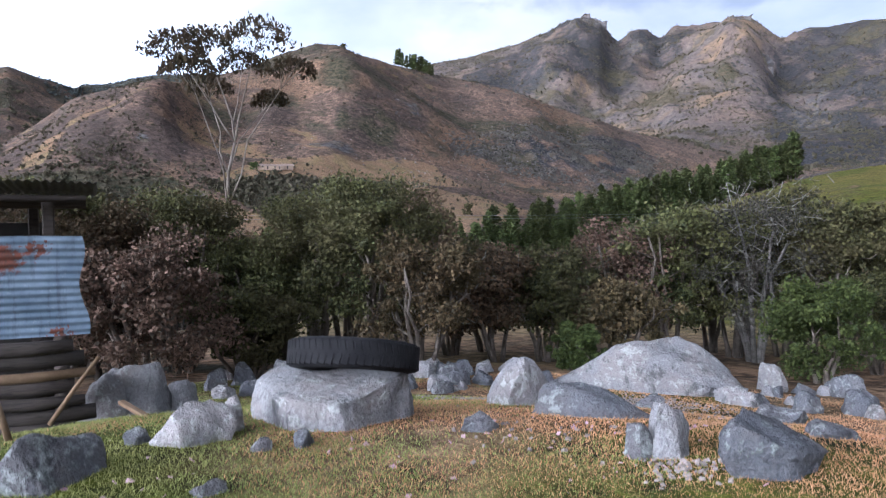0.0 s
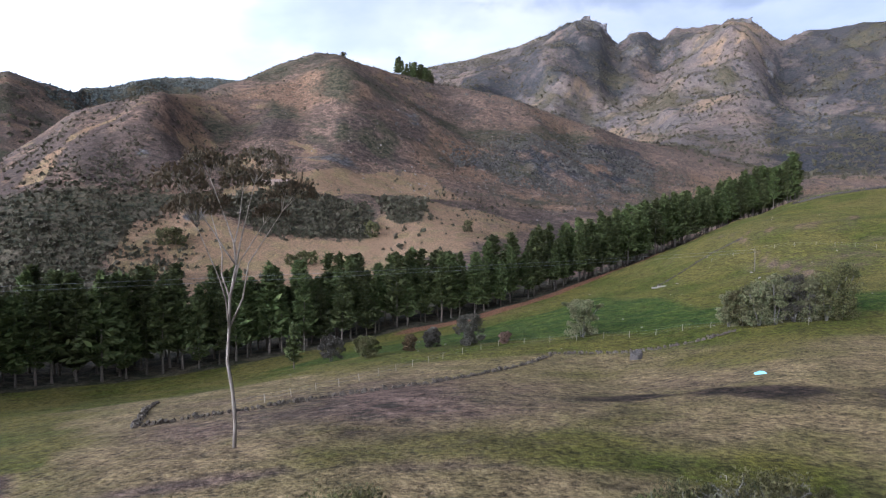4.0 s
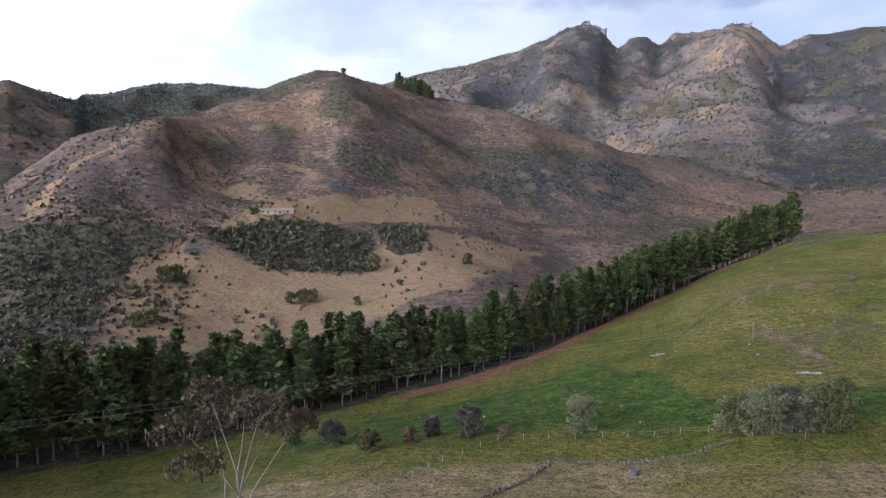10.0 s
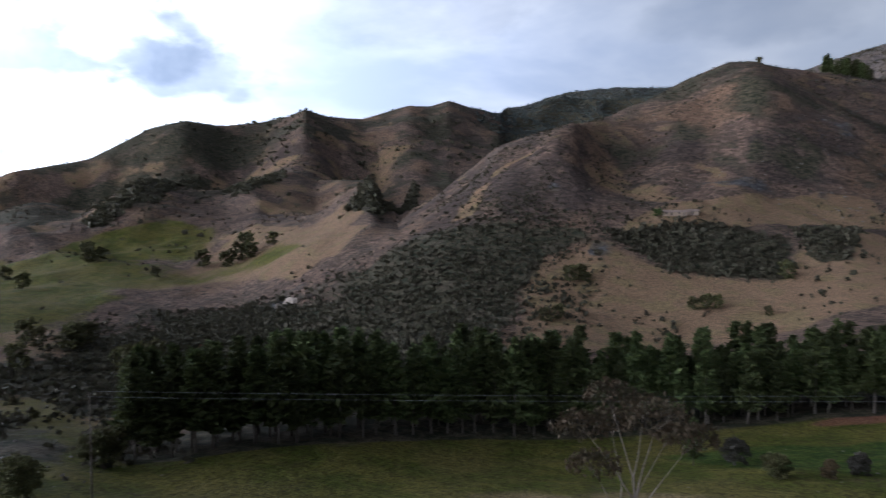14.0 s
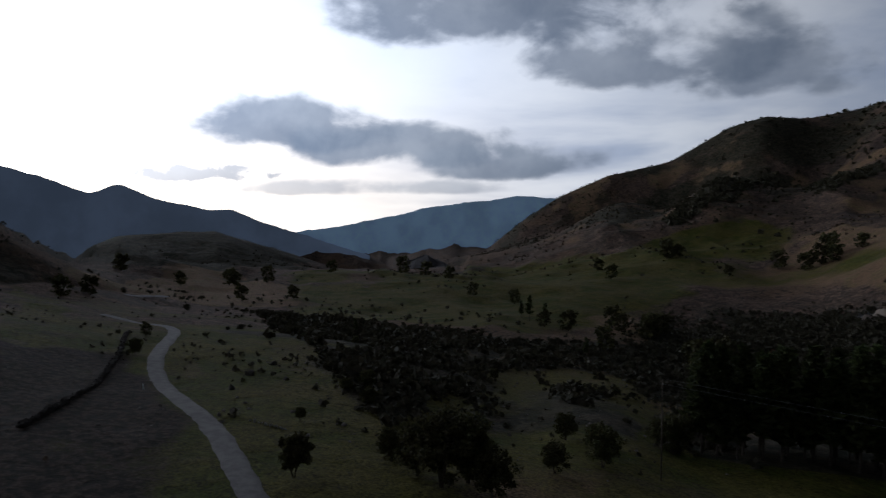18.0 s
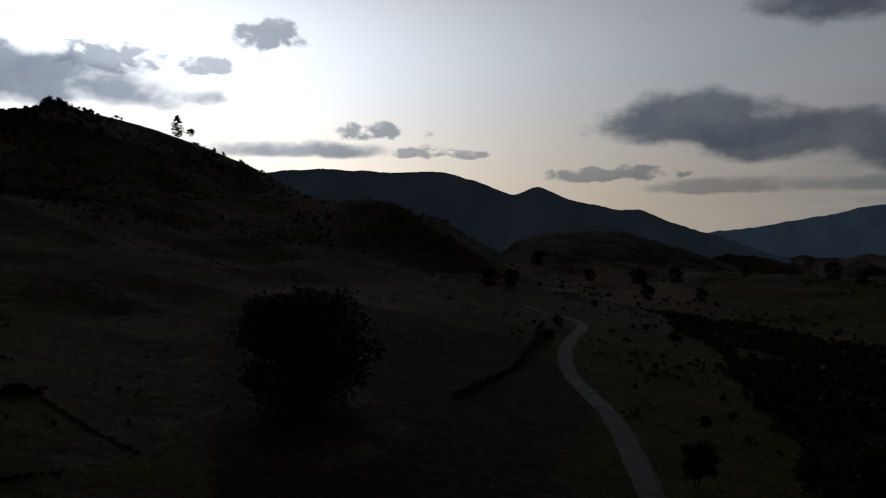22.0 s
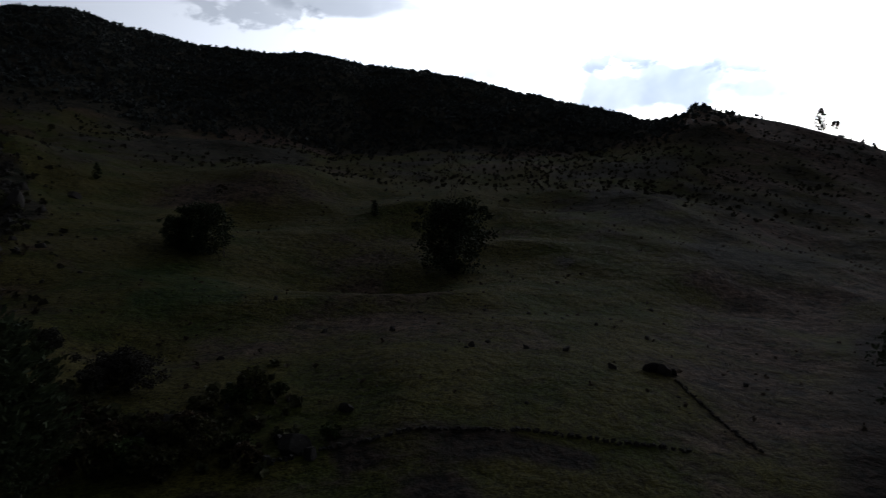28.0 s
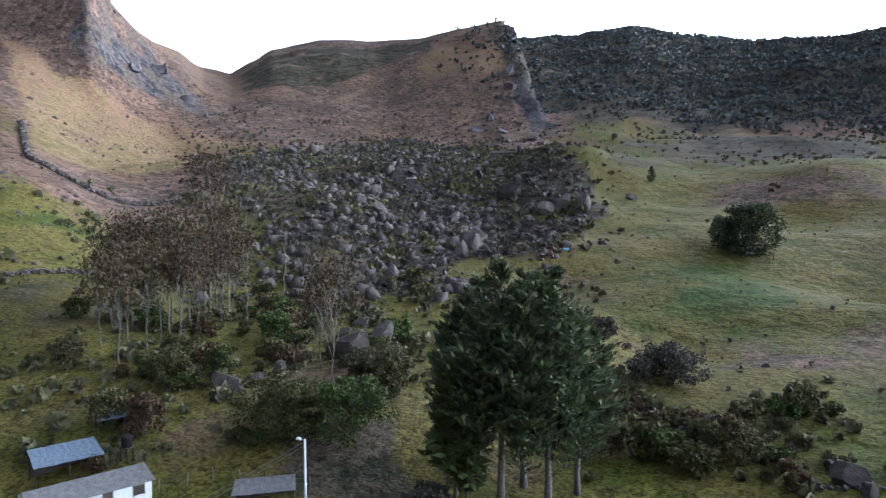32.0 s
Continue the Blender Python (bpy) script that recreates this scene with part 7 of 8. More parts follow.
def cottage(name, label, place, turn, long_, deep, wall_h, roof_h, wall_mat, roof_mat, openings=((-0.25, "door"), (0.2, "window")), over=0.35):
    """A small gabled house: four walls, two roof slopes, doors and windows with frames."""
    root = new(name)
    root.location, root.rotation_euler.z = place, turn
    for y, nm in ((-deep / 2, "wall"), (deep / 2, "wall")):
        part(nm, Shape().box(Matrix(), long_, 0.2, wall_h + 0.6).mesh(nm, wall_mat), root, at=pose(0, y, wall_h / 2 - 0.3))
    for x in (-long_ / 2, long_ / 2):
        s = Shape()
        b0 = len(s.v)
        for dx in (-0.1, 0.1):
            s.v += [Vector((x + dx, -deep / 2 + 0.1, -0.6)), Vector((x + dx, deep / 2 - 0.1, -0.6)), Vector((x + dx, deep / 2 - 0.1, wall_h)), Vector((x + dx, 0, wall_h + roof_h * 0.93)), Vector((x + dx, -deep / 2 + 0.1, wall_h))]
        s.f += [(0, 1, 2, 3, 4), (9, 8, 7, 6, 5)] + [(i, (i + 1) % 5, (i + 1) % 5 + 5, i + 5) for i in range(5)]
        part("gable", s.mesh("gable", wall_mat), root)
    slope = math.hypot(deep / 2 + over, roof_h * (1 + 2 * over / deep))
    pitch = math.degrees(math.atan2(roof_h, deep / 2))
    for sgn in (-1, 1):
        n, v, f = int((long_ + 2 * over) / 0.18) * 4, [], []
        for side in (0, 0.03):
            for i in range(n + 1):
                x = (i / n - 0.5) * (long_ + 2 * over)
                z = 0.03 * math.sin(2 * math.pi * x / 0.18) - side
                v += [(x, 0, z), (x, -slope, z)]
        m = 2 * (n + 1)
        for side in range(2):
            for i in range(n):
                a = side * m + 2 * i
                q = (a, a + 1, a + 3, a + 2)
                f.append(q if side == 0 else q[::-1])
        part("roof_slope", mesh_np("roof_slope", np.array(v), np.array(f), roof_mat), root, at=pose(0, 0, wall_h + roof_h + 0.05, pitch, 0, 0 if sgn < 0 else 180) if sgn < 0 else Matrix.Rotation(math.pi, 4, "Z") @ pose(0, 0, wall_h + roof_h + 0.05, pitch, 0, 0))
    for u, kind in openings:
        hgt, wid, zc = (2.0, 0.9, 1.0) if kind == "door" else (0.95, 1.1, 1.45)
        o = part(kind, Shape().box(Matrix(), wid, 0.06, hgt).mesh(kind, M_LOG), root, "dark wooden " + kind, pose(u * long_, -deep / 2 - 0.1, zc))
        for dx in (-wid / 2, wid / 2):
            part("frame", Shape().box(Matrix(), 0.07, 0.1, hgt + 0.14).mesh("frame", M_POST), o, at=pose(dx, -0.02, 0))
        part("frame", Shape().box(Matrix(), wid + 0.07, 0.1, 0.07).mesh("frame", M_POST), o, at=pose(0, -0.02, hgt / 2 + 0.03))
    return tagged(root, label, "house")


cottage("farmhouse", "long low adobe farmhouse with a brown roof on the hill bench", spot(13.78, 455), radians(14), 15, 5, 2.0, 1.3, M_ADOBE, M_TILE, ((-0.3, "window"), (-0.1, "door"), (0.2, "window"), (0.38, "door")))
cottage("barn", "small brown outbuilding beside the farmhouse", spot(12.45, 458), radians(14), 7, 5, 2.0, 1.3, M_ADOBE, M_TILE, ((0, "door"),))
make_shrub("shrub", "round yellow-green bush beside the farmhouse", spot(15, 452), 5, 2.6, M_BRIGHT, M_BARK, 401, 30, 0.5, 0.1, 24, 4)
make_shrub("tree", "lone small tree on the top of the brown hill", spot(8.0, 830), 8, 3.2, M_SHRUB, M_BARK, 402, 22, 0.7, 0.45, 18, 3)

# overhead cables along the foot of the pasture
line_posts = [spot(-24, 195), spot(59, 122)]
for p in line_posts:
    pole = tagged(new("utility_pole"), "weathered wooden utility pole with a cross arm", "utility pole", "utility poles")
    pole.location = p
    tall_ = 1.9 - p.z
    part("shaft", Shape().tube([(0, 0, -0.5), (0, 0, tall_)], [0.16, 0.1], 10).mesh("shaft", M_BARK, True), pole)
    part("cross_arm", Shape().box(Matrix(), 0.1, 1.5, 0.1).mesh("cross_arm", M_BARK, bevel=0.01), pole, at=pose(0, 0, tall_ - 0.35, 0, 0, 20))
for side in (-0.6, 0.6):
    pts = []
    for a, e in zip(line_posts, line_posts[1:]):
        for k in range(17):
            f = k / 16
            q = Vector((*a.lerp(e, f)[:2], 1.6 - 0.9 * 4 * f * (1 - f))) + Vector((0, side, 0.5 * side))
            if not pts or (q - pts[-1]).length > 0.01:
                pts.append(q)
    tagged(new("overhead_cable", Shape().tube(pts, [0.02] * len(pts), 5).mesh("overhead_cable", M_CABLE)), "thin overhead cable spanning the slope", "cable", "overhead cables")

# rock crags on the far skyline
for i, (b, q, w_, h_) in enumerate([(-12.4, 2895, 60, 34), (-11.9, 2890, 70, 38), (-11.2, 2885, 60, 26), (-15.4, 2985, 44, 26), (-15.9, 2990, 36, 20), (-18.0, 2990, 50, 18), (-19.4, 2990, 60, 16), (-22.0, 2985, 60, 22),
                                   (-23.0, 2985, 70, 24), (-21.4, 2985, 44, 18), (-12.3, 2780, 90, 36), (-13.4, 2760, 80, 30), (-11.4, 2790, 80, 30), (-14.4, 2800, 70, 26), (-24.2, 2350, 60, 30), (-24.6, 2200, 50, 26), (-22.6, 2800, 80, 24)]):
    boulder("dark rocky crag on the far mountain ridge", spot(b, q, -h_ * 0.72), w_, w_ * 0.8, h_, 900 + i, M_CRAG, i * 0.9, 4, 18, 0.0, "mountain crags", 0.22, "crag")
# ---- west: the road down the valley, fields and trees ----
def ribbon(name, label, places, width, mat, lift=0.12, category="road", crown=0.06):
    """A road draped over the ground along places (bearing, range)."""
    P = np.array([spot(*p)[:2] for p in places])
    t = np.linspace(0, len(P) - 1, (len(P) - 1) * 14 + 1)
    k = np.arange(len(P))
    xy = np.stack([np.interp(t, k, P[:, i]) for i in (0, 1)], 1)
    ker = np.exp(-0.5 * (np.arange(-14, 15) / 6.0) ** 2)
    pad = np.vstack((np.repeat(xy[:1], 14, 0), xy, np.repeat(xy[-1:], 14, 0)))
    xy = np.stack([np.convolve(pad[:, i], ker / ker.sum(), "valid") for i in (0, 1)], 1)
    d = np.gradient(xy, axis=0)
    nrm = np.stack((-d[:, 1], d[:, 0]), 1) / np.linalg.norm(d, axis=1)[:, None]
    across = np.linspace(-0.5, 0.5, 7)
    mid = ground_z(xy[:, 0], xy[:, 1])
    verts = []
    for i in range(len(xy)):
        for a in across:
            jit = 1 + 0.06 * math.sin(i * 0.9 + a * 9) * (abs(a) > 0.4)
            q = xy[i] + nrm[i] * a * width * jit
            g = float(ground_z(q[0], q[1])[0])
            verts.append((q[0], q[1], max(g + 0.05, 0.5 * g + 0.5 * mid[i] + lift + crown * (1 - 4 * a * a)) if abs(a) < 0.49 else g - 0.05))
    n = len(across)
    faces = [(i * n + j, i * n + j + 1, (i + 1) * n + j + 1, (i + 1) * n + j) for i in range(len(xy) - 1) for j in range(n - 1)]
    return tagged(new(name, mesh_np(name, verts, np.array(faces)[:, ::-1], mat, True)), label, category, kind="structure")


ribbon("road", "pale gravel road winding down the valley", ROAD, 4.2, M_ROAD)
ribbon("track", "farther stretch of the gravel road", [(101.2, 405), (100.2, 402), (99, 420), (98, 440)], 5.0, M_ROAD)
ROUND = make_shrub("round_tree", "huge round dark tree standing alone in the pasture", spot(120.3, 107, -0.2), 17.5, 9.8, M_CYPRESS, M_BARK, 411, 60, 0.5, 0.03, 150, 6, "lone dark trees")
WIDE = make_shrub("round_tree", "broad dark tree standing alone in the pasture", spot(156.8, 191, -0.2), 20, 9.5, M_CYPRESS, M_BARK, 412, 90, 0.5, 0.02, 100, 5, "lone dark trees")
plant(WIDE, spot(176.5, 203, -0.2), 2.0, 0.72)
plant(WIDE, spot(178.3, 206, -0.2), 4.0, 0.45)
CYP = conifer("cypress", "dark cypress standing in the open pasture", 14, 5.5, 61, 0.02, 2600, M_CYPRESS, "cypress", "dark cypresses", 0.8, 0.034, 0.4)
CYP.location, CYP.scale = spot(129.5, 597, -0.1), (1.25,) * 3
for b, q, sc in ((163.13, 250, 0.4), (183.71, 300, 0.45)):
    plant(CYP, spot(b, q, -0.1), b * 3.1, sc)
make_shrub("tree", "dead-looking tree with a thin crown on the skyline", spot(128.5, 594), 11, 3.4, M_BROWNLEAF, M_BARK, 410, 20, 0.8, 0.7, 14, 2)
WT = [make_shrub("broadleaf_tree", "dark round broadleaf tree beside the road", spot(76.67, 94), 10.5, 4.2, M_SHRUB, M_BARK, 500, 110, 0.34, 0.15, 44, 5, "valley trees"),
      make_shrub("broadleaf_tree", "dark round broadleaf tree beside the road", spot(88.76, 95), 6.0, 2.0, M_SHRUB, M_BARK, 501, 80, 0.28, 0.15, 34, 4, "valley trees")]
FAR_TREE = make_shrub("broadleaf_tree", "dark round broadleaf tree in the valley fields", spot(92.58, 460), 10.5, 4.4, M_SHRUB, M_BARK, 502, 12, 0.9, 0.1, 40, 3, "valley trees")
rng = np.random.RandomState(9)
for b, q, sc in ((74.46, 97, 0.9), (78.69, 98, 0.85), (72.34, 92, 0.7), (80.81, 104, 0.55), (67.34, 110, 0.5), (63.5, 120, 0.6), (99.6, 226, 0.45), (100.4, 190, 0.4), (82.8, 156, 0.4), (63.8, 132, 0.5), (66.5, 139, 0.5), (57.8, 154, 0.75), (59.0, 150, 0.6), (93.1, 600, 1.4),
                 (93.5, 605, 1.2), (90.6, 591, 1.2), (88.6, 476, 1.0), (101.2, 632, 1.3), (97.1, 603, 1.0), (62.2, 388, 1.0), (63.5, 334, 1.1), (60.0, 377, 1.1), (64.0, 628, 1.2), (58.8, 651, 1.5), (54.3, 580, 1.0), (47.6, 619, 1.8), (49.2, 600, 1.6), (48.21, 605, 1.8), (47.42, 600, 1.5), (45.65, 610, 1.2), (50.97, 612, 1.4), (58.79, 640, 1.5), (57.92, 650, 1.3),
                 (63.02, 560, 1.3), (68.31, 385, 0.9), (62.92, 400, 1.2), (59.07, 390, 1.3), (60.04, 380, 1.2), (56.77, 330, 1.2), (56, 320, 1.4), (54.46, 330, 1.3), (66.38, 380, 1.0), (77.92, 640, 1.5), (79.85, 660, 1.6), (76, 620, 1.3),
                 (85.59, 640, 1.2), (74.08, 500, 1.0), (70.71, 470, 1.1), (115.78, 520, 1.0), (115.04, 522, 1.1), (114.38, 521, 0.9), (105.16, 330, 0.9), (103.29, 350, 1.0), (12.27, 345, 0.6), (11.4, 346, 0.7), (10.6, 347, 0.6), (7.0, 340, 0.4), (23.7, 318, 0.6), (22.61, 322, 0.7),
                 (21.73, 365, 0.8), (20.94, 367, 0.8), (20.35, 366, 0.6), (-2.0, 395, 0.6), (5.8, 385, 0.8)):
    plant(WT[0] if q < 200 else FAR_TREE, spot(b, q, -0.1), rng.random() * 6, sc * (0.85 + 0.3 * rng.random()))
for b, q, sc in ((69.46, 400, 1.0), (70.13, 405, 0.7), (64.94, 300, 0.6), (83.69, 300, 0.5), (68.21, 385, 0.9)):
    tagged(plant(PINES[1], spot(b, q), b, sc * 0.6), "single dark conifer in the valley fields", group="valley conifers")
for i in range(10):
    b, q = 59 + 44 * rng.random(), 95 + 150 * rng.random() ** 1.3
    if abs(b - 95.5) < 7:
        continue
    plant(WT[1], spot(b, q, -0.05), rng.random() * 6, 0.35 + 0.4 * rng.random())
scatter("plantation_strip", "dark strips of planted wood on the far slope", M_HEATH, [(50, 60, 800, 1260, 900, 3.0, 6.5, 200, 0.95, STRIPS[0]), (44, 50, 890, 1180, 420, 3.0, 6.0, 200, 0.95, STRIPS[1]), (33.5, 40.5, 560, 1200, 700, 3.0, 6.0, 200, 0.95, STRIPS[2]), (27.34, 56.77, 1250, 1500, 260, 4, 8, 120, 0.5)], 12, 12)
for b, q, w_, h_ in ((43.9, 432, 12, 3.2), (45.2, 434, 9, 2.4), (42.8, 430, 9, 2.8), (44.4, 436, 10, 3.6), (93.51, 150, 2, 1.2), (92.02, 165, 2.4, 1.3), (93.23, 172, 1.8, 1.0), (90.25, 178, 2.6, 1.2), (89.32, 160, 1.6, 0.9)):
    boulder("pale bare rock face in the scrub" if w_ > 5 else "grey boulder in the roadside pasture", spot(b, q), w_, w_ * 0.6, h_, int(b * 7), M_CLIFF if w_ > 5 else M_DARKROCK, b, 3, 14, group="valley rocks", rough=0.16)
boulder("dark rocky knoll in the mouth of the valley", spot(77.8, 1230, -8), 130, 80, 34, 960, M_CRAG, 0.3, 4, 12, 0.0, "valley rocks", 0.16, "crag")
stone_wall("dark stone wall beside the road", [(107.95, 118), (103.29, 150), (101.43, 190), (100.96, 230)], 0.8, 0.8, 14)
stone_wall("line of pale stones along the roadside", [(89.32, 118), (92.11, 124)], 0.4, 0.8, 15, M_ROCK)
marker = new("roadside_post", Shape().box(Matrix(), 0.25, 0.2, 1.2).mesh("roadside_post", M_WHITE, bevel=0.02))
marker.location = spot(99.9, 151.5, 0.55)
tagged(marker, "small white post at the edge of the road", "post")
def backdrop(label, b0, b1, dist, crest, colour, glow, foot):
    """A plain range of hills at the end of the view; haze is put into its blue colour and glow."""
    m = bpy.data.materials.new("hazy_distance")
    m.use_nodes = True
    k = Nodes(m.node_tree)
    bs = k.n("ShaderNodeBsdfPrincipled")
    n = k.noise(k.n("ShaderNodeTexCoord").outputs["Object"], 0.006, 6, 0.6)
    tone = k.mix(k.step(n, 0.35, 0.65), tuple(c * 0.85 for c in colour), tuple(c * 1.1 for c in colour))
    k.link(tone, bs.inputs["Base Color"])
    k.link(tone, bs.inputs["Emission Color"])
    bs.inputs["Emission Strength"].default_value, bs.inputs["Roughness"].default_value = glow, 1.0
    k.link(bs.outputs[0], k.n("ShaderNodeOutputMaterial").inputs[0])
    g = np.arange(b0, b1 + 0.01, 0.2)
    top = crest(g) + dist * 0.0012 * vnoise(g, g * 0, 0.9, 3) + dist * 0.0007 * vnoise(g, g * 0, 0.35, 4)
    low = np.minimum(top - 5, foot)
    verts = []
    for b, t, l in zip(g, top, low):
        for q, z in ((dist * 0.97, l), (dist * 0.985, l + 0.55 * (t - l)), (dist, t), (dist * 1.03, l)):
            verts.append((-math.sin(radians(b)) * q, math.cos(radians(b)) * q, z))
    fc = [(i * 4 + j, i * 4 + j + 1, (i + 1) * 4 + j + 1, (i + 1) * 4 + j) for i in range(len(g) - 1) for j in range(3)]
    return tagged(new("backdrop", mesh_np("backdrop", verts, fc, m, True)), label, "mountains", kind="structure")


backdrop("mountain range closing the valley, haze put into its pale blue glow", 60, 93, 4300, lambda g: np.interp(g, (60, 62, 66, 69, 70.5, 72, 77, 81, 85, 88.5, 93), (20, 60, 110, 125, 128, 112, 75, 5, -50, -85, -120)), (0.10, 0.155, 0.22), 4.5, -420)
backdrop("forested range beyond the valley, haze put into its dark blue glow", 82.5, 130, 2080, lambda g: 32 + (around(L_FAR, g)[1] - 30) * 2080 / around(L_FAR, g)[0], (0.03, 0.04, 0.058), 10.5, -140)

# ---- south: farmstead, conifers, boulder slope ----
BIG = [old_conifer("cypress_pine", "tall dark conifer with a ragged crown and bare lower trunk", 24.5, 6.6, 71 + 9 * i, M_DARKPINE, "conifer", "conifers by the farmstead") for i in range(2)]
for k, (b, q, sc, tn) in enumerate(((195.46, 70, 1.0, 0.0), (191.6, 70, 0.98, 4.0), (193.6, 73.5, 0.93, 2.0), (189.2, 73, 0.8, 1.0), (198.2, 74, 0.84, 3.0), (197.2, 77, 0.85, 0.4))):
    if k < 2:
        BIG[k].location, BIG[k].scale, BIG[k].rotation_euler.z = spot(b, q, -0.1), (sc,) * 3, tn
    else:
        plant(BIG[k % 2], spot(b, q, -0.1), tn, sc)
for b, q, sc in ((199.2, 71, 0.62), (198.3, 69.5, 0.48), (199.9, 73, 0.5)):
    tagged(plant(PINES[2], spot(b, q, -0.2), b, sc), "dark bushy conifer grown over with creepers", group="conifers by the farmstead")
for i, (b, q, h, sp, mt, lb) in enumerate([(213.4, 84, 7.6, 5.2, M_SHRUB, "large dark tree overgrown with creepers"), (208.2, 83, 6.6, 5.2, M_BRIGHT, "large dark green leafy tree"), (205.4, 98, 5.6, 4.4, M_OLIVE, "grey-green shrub"), (182.4, 108, 5.2, 5.4, M_LICHEN, "grey-green rounded shrub"),
                                          (221.64, 100, 5.5, 2.8, M_SHRUB, "green bush on the farm slope"), (218.04, 104, 4.5, 2.2, M_BRIGHT, "olive green bush on a boulder"), (213.64, 118, 5.5, 2.6, M_BRIGHT, "olive green bush in the rocks"), (226.14, 92, 4.5, 2.4, M_SHRUB, "green bush on the farm slope"),
                                          (223.64, 88, 5.0, 2.3, M_BROWNLEAF, "dark bush behind the hut"), (204.24, 92, 5.0, 2.4, M_SHRUB, "green bush on the farm slope"), (187.19, 128, 4.2, 2.0, M_LICHEN, "small bare grey tree in the pasture"), (177.73, 84, 4.2, 3.2, M_SHRUB, "dark bush among black boulders"),
                                          (182.71, 83, 3.4, 2.6, M_BRIGHT, "green bush among black boulders"), (187.69, 82, 4.0, 2.6, M_BROWNLEAF, "brown bush below the boulders"), (180.22, 80, 3.2, 2.4, M_SHRUB, "dark bush among black boulders"), (228.64, 112, 4.5, 2.2, M_SHRUB, "green bush on the farm slope"),
                                          (216.64, 84, 1.6, 1.4, M_SHRUB, "low bush by the garden fence"), (215.04, 83, 1.4, 1.3, M_BRIGHT, "low bush by the garden fence"), (201.24, 68, 3.0, 1.8, M_LICHEN, "pale shrub beside the conifers"), (219.84, 250, 4.0, 2.0, M_SHRUB, "dark bush by the field wall")]):
    make_shrub("farm_shrub", lb + " near the farmstead" if q < 100 else lb + " on the slope", spot(b, q, -0.05), h, sp, mt, M_BARK, 600 + i, 130 if sp > 4 else 60, 0.26, 0.08, 40, 5, "bushes of the farm slope")
for i, (b, q, h, cf, sp, nm) in enumerate([(209.24, 91, 20, 0.55, 0.17, "a"), (225.24, 110, 17, 0.38, 0.16, "b"), (223.24, 116, 18, 0.38, 0.15, "b"), (221.64, 124, 20, 0.4, 0.15, "b"), (220.24, 130, 21, 0.4, 0.14, "b"), (218.64, 142, 33, 0.66, 0.11, "c"), (217.24, 138, 22, 0.6, 0.12, "b"),
                                          (224.24, 126, 20, 0.5, 0.15, "b"), (213.04, 140, 19, 0.8, 0.05, "d"), (220.84, 118, 17, 0.5, 0.14, "b"), (215.84, 128, 18, 0.7, 0.08, "d"), (156.76, 198, 31, 0.7, 0.1, "d"), (174.94, 202, 21, 0.8, 0.05, "d"), (211.84, 84, 11, 0.7, 0.12, "d")]):
    lb = {"a": "eucalyptus with an open brownish crown by the farm", "b": "eucalyptus in a grove with brownish foliage", "c": "very tall eucalyptus with flat tiers of foliage", "d": "slender half-bare tree with a pale trunk"}[nm]
    eucalyptus("eucalyptus_tree", lb, spot(b, q, -0.1), h, 700 + i, cf, sp, 11 if nm != "d" else 3, 0.26, 110 if nm != "d" else 60, "eucalyptus grove", M_EUC, M_PALEBARK if nm in "cd" or i % 3 == 0 else M_GREYBARK, 0.8 if nm != "c" else 0.3, 0.45, 0.0055)

# more of the grove and the bushes between the rocks
GROVE = eucalyptus("eucalyptus_tree", "eucalyptus in a grove with brownish foliage", spot(221.5, 133, -0.1), 19, 731, 0.36, 0.18, 12, 0.28, 85, "eucalyptus grove", M_EUC, M_GREYBARK, 0.9, 0.4, 0.0055)
for b, q, sc in ((224.6, 120, 0.9), (223.0, 128, 1.0), (222.3, 120, 0.85), (220.9, 126, 1.1), (219.6, 122, 0.9), (219.0, 134, 1.0), (217.8, 128, 0.9), (225.6, 128, 0.95), (226.4, 118, 0.8), (218.2, 142, 1.2), (216.9, 136, 0.9), (210.2, 104, 0.75)):
    plant(GROVE, spot(b, q, -0.1), b * 5.0, sc)
BUSH = [make_shrub("farm_shrub", "dark green bush between the rocks", spot(214.0, 110, -0.05), 3.4, 1.9, M_SHRUB, M_BARK, 651, 40, 0.3, 0.05, 26, 3, "bushes between the rocks"),
        make_shrub("farm_shrub", "olive bush between the rocks", spot(205.5, 112, -0.05), 3.0, 1.8, M_BRIGHT, M_BARK, 652, 40, 0.3, 0.05, 26, 3, "bushes between the rocks"),
        make_shrub("farm_shrub", "dry brownish bush between the rocks", spot(219.5, 108, -0.05), 2.8, 1.8, M_BROWNLEAF, M_BARK, 653, 36, 0.3, 0.05, 26, 3, "bushes between the rocks")]
rng = np.random.RandomState(77)
for i in range(120):
    b, q = (214 + 7 * rng.normal(), 122 + 22 * rng.normal()) if i < 90 else (181 + 6 * rng.normal(), 90 + 7 * rng.normal())
    if 78 < q < 190 and not (208 < b < 219 and q < 104):
        plant(BUSH[int(rng.random() * 3)], spot(b, q, -0.1), rng.random() * 6, 0.5 + 0.9 * rng.random() ** 1.5)

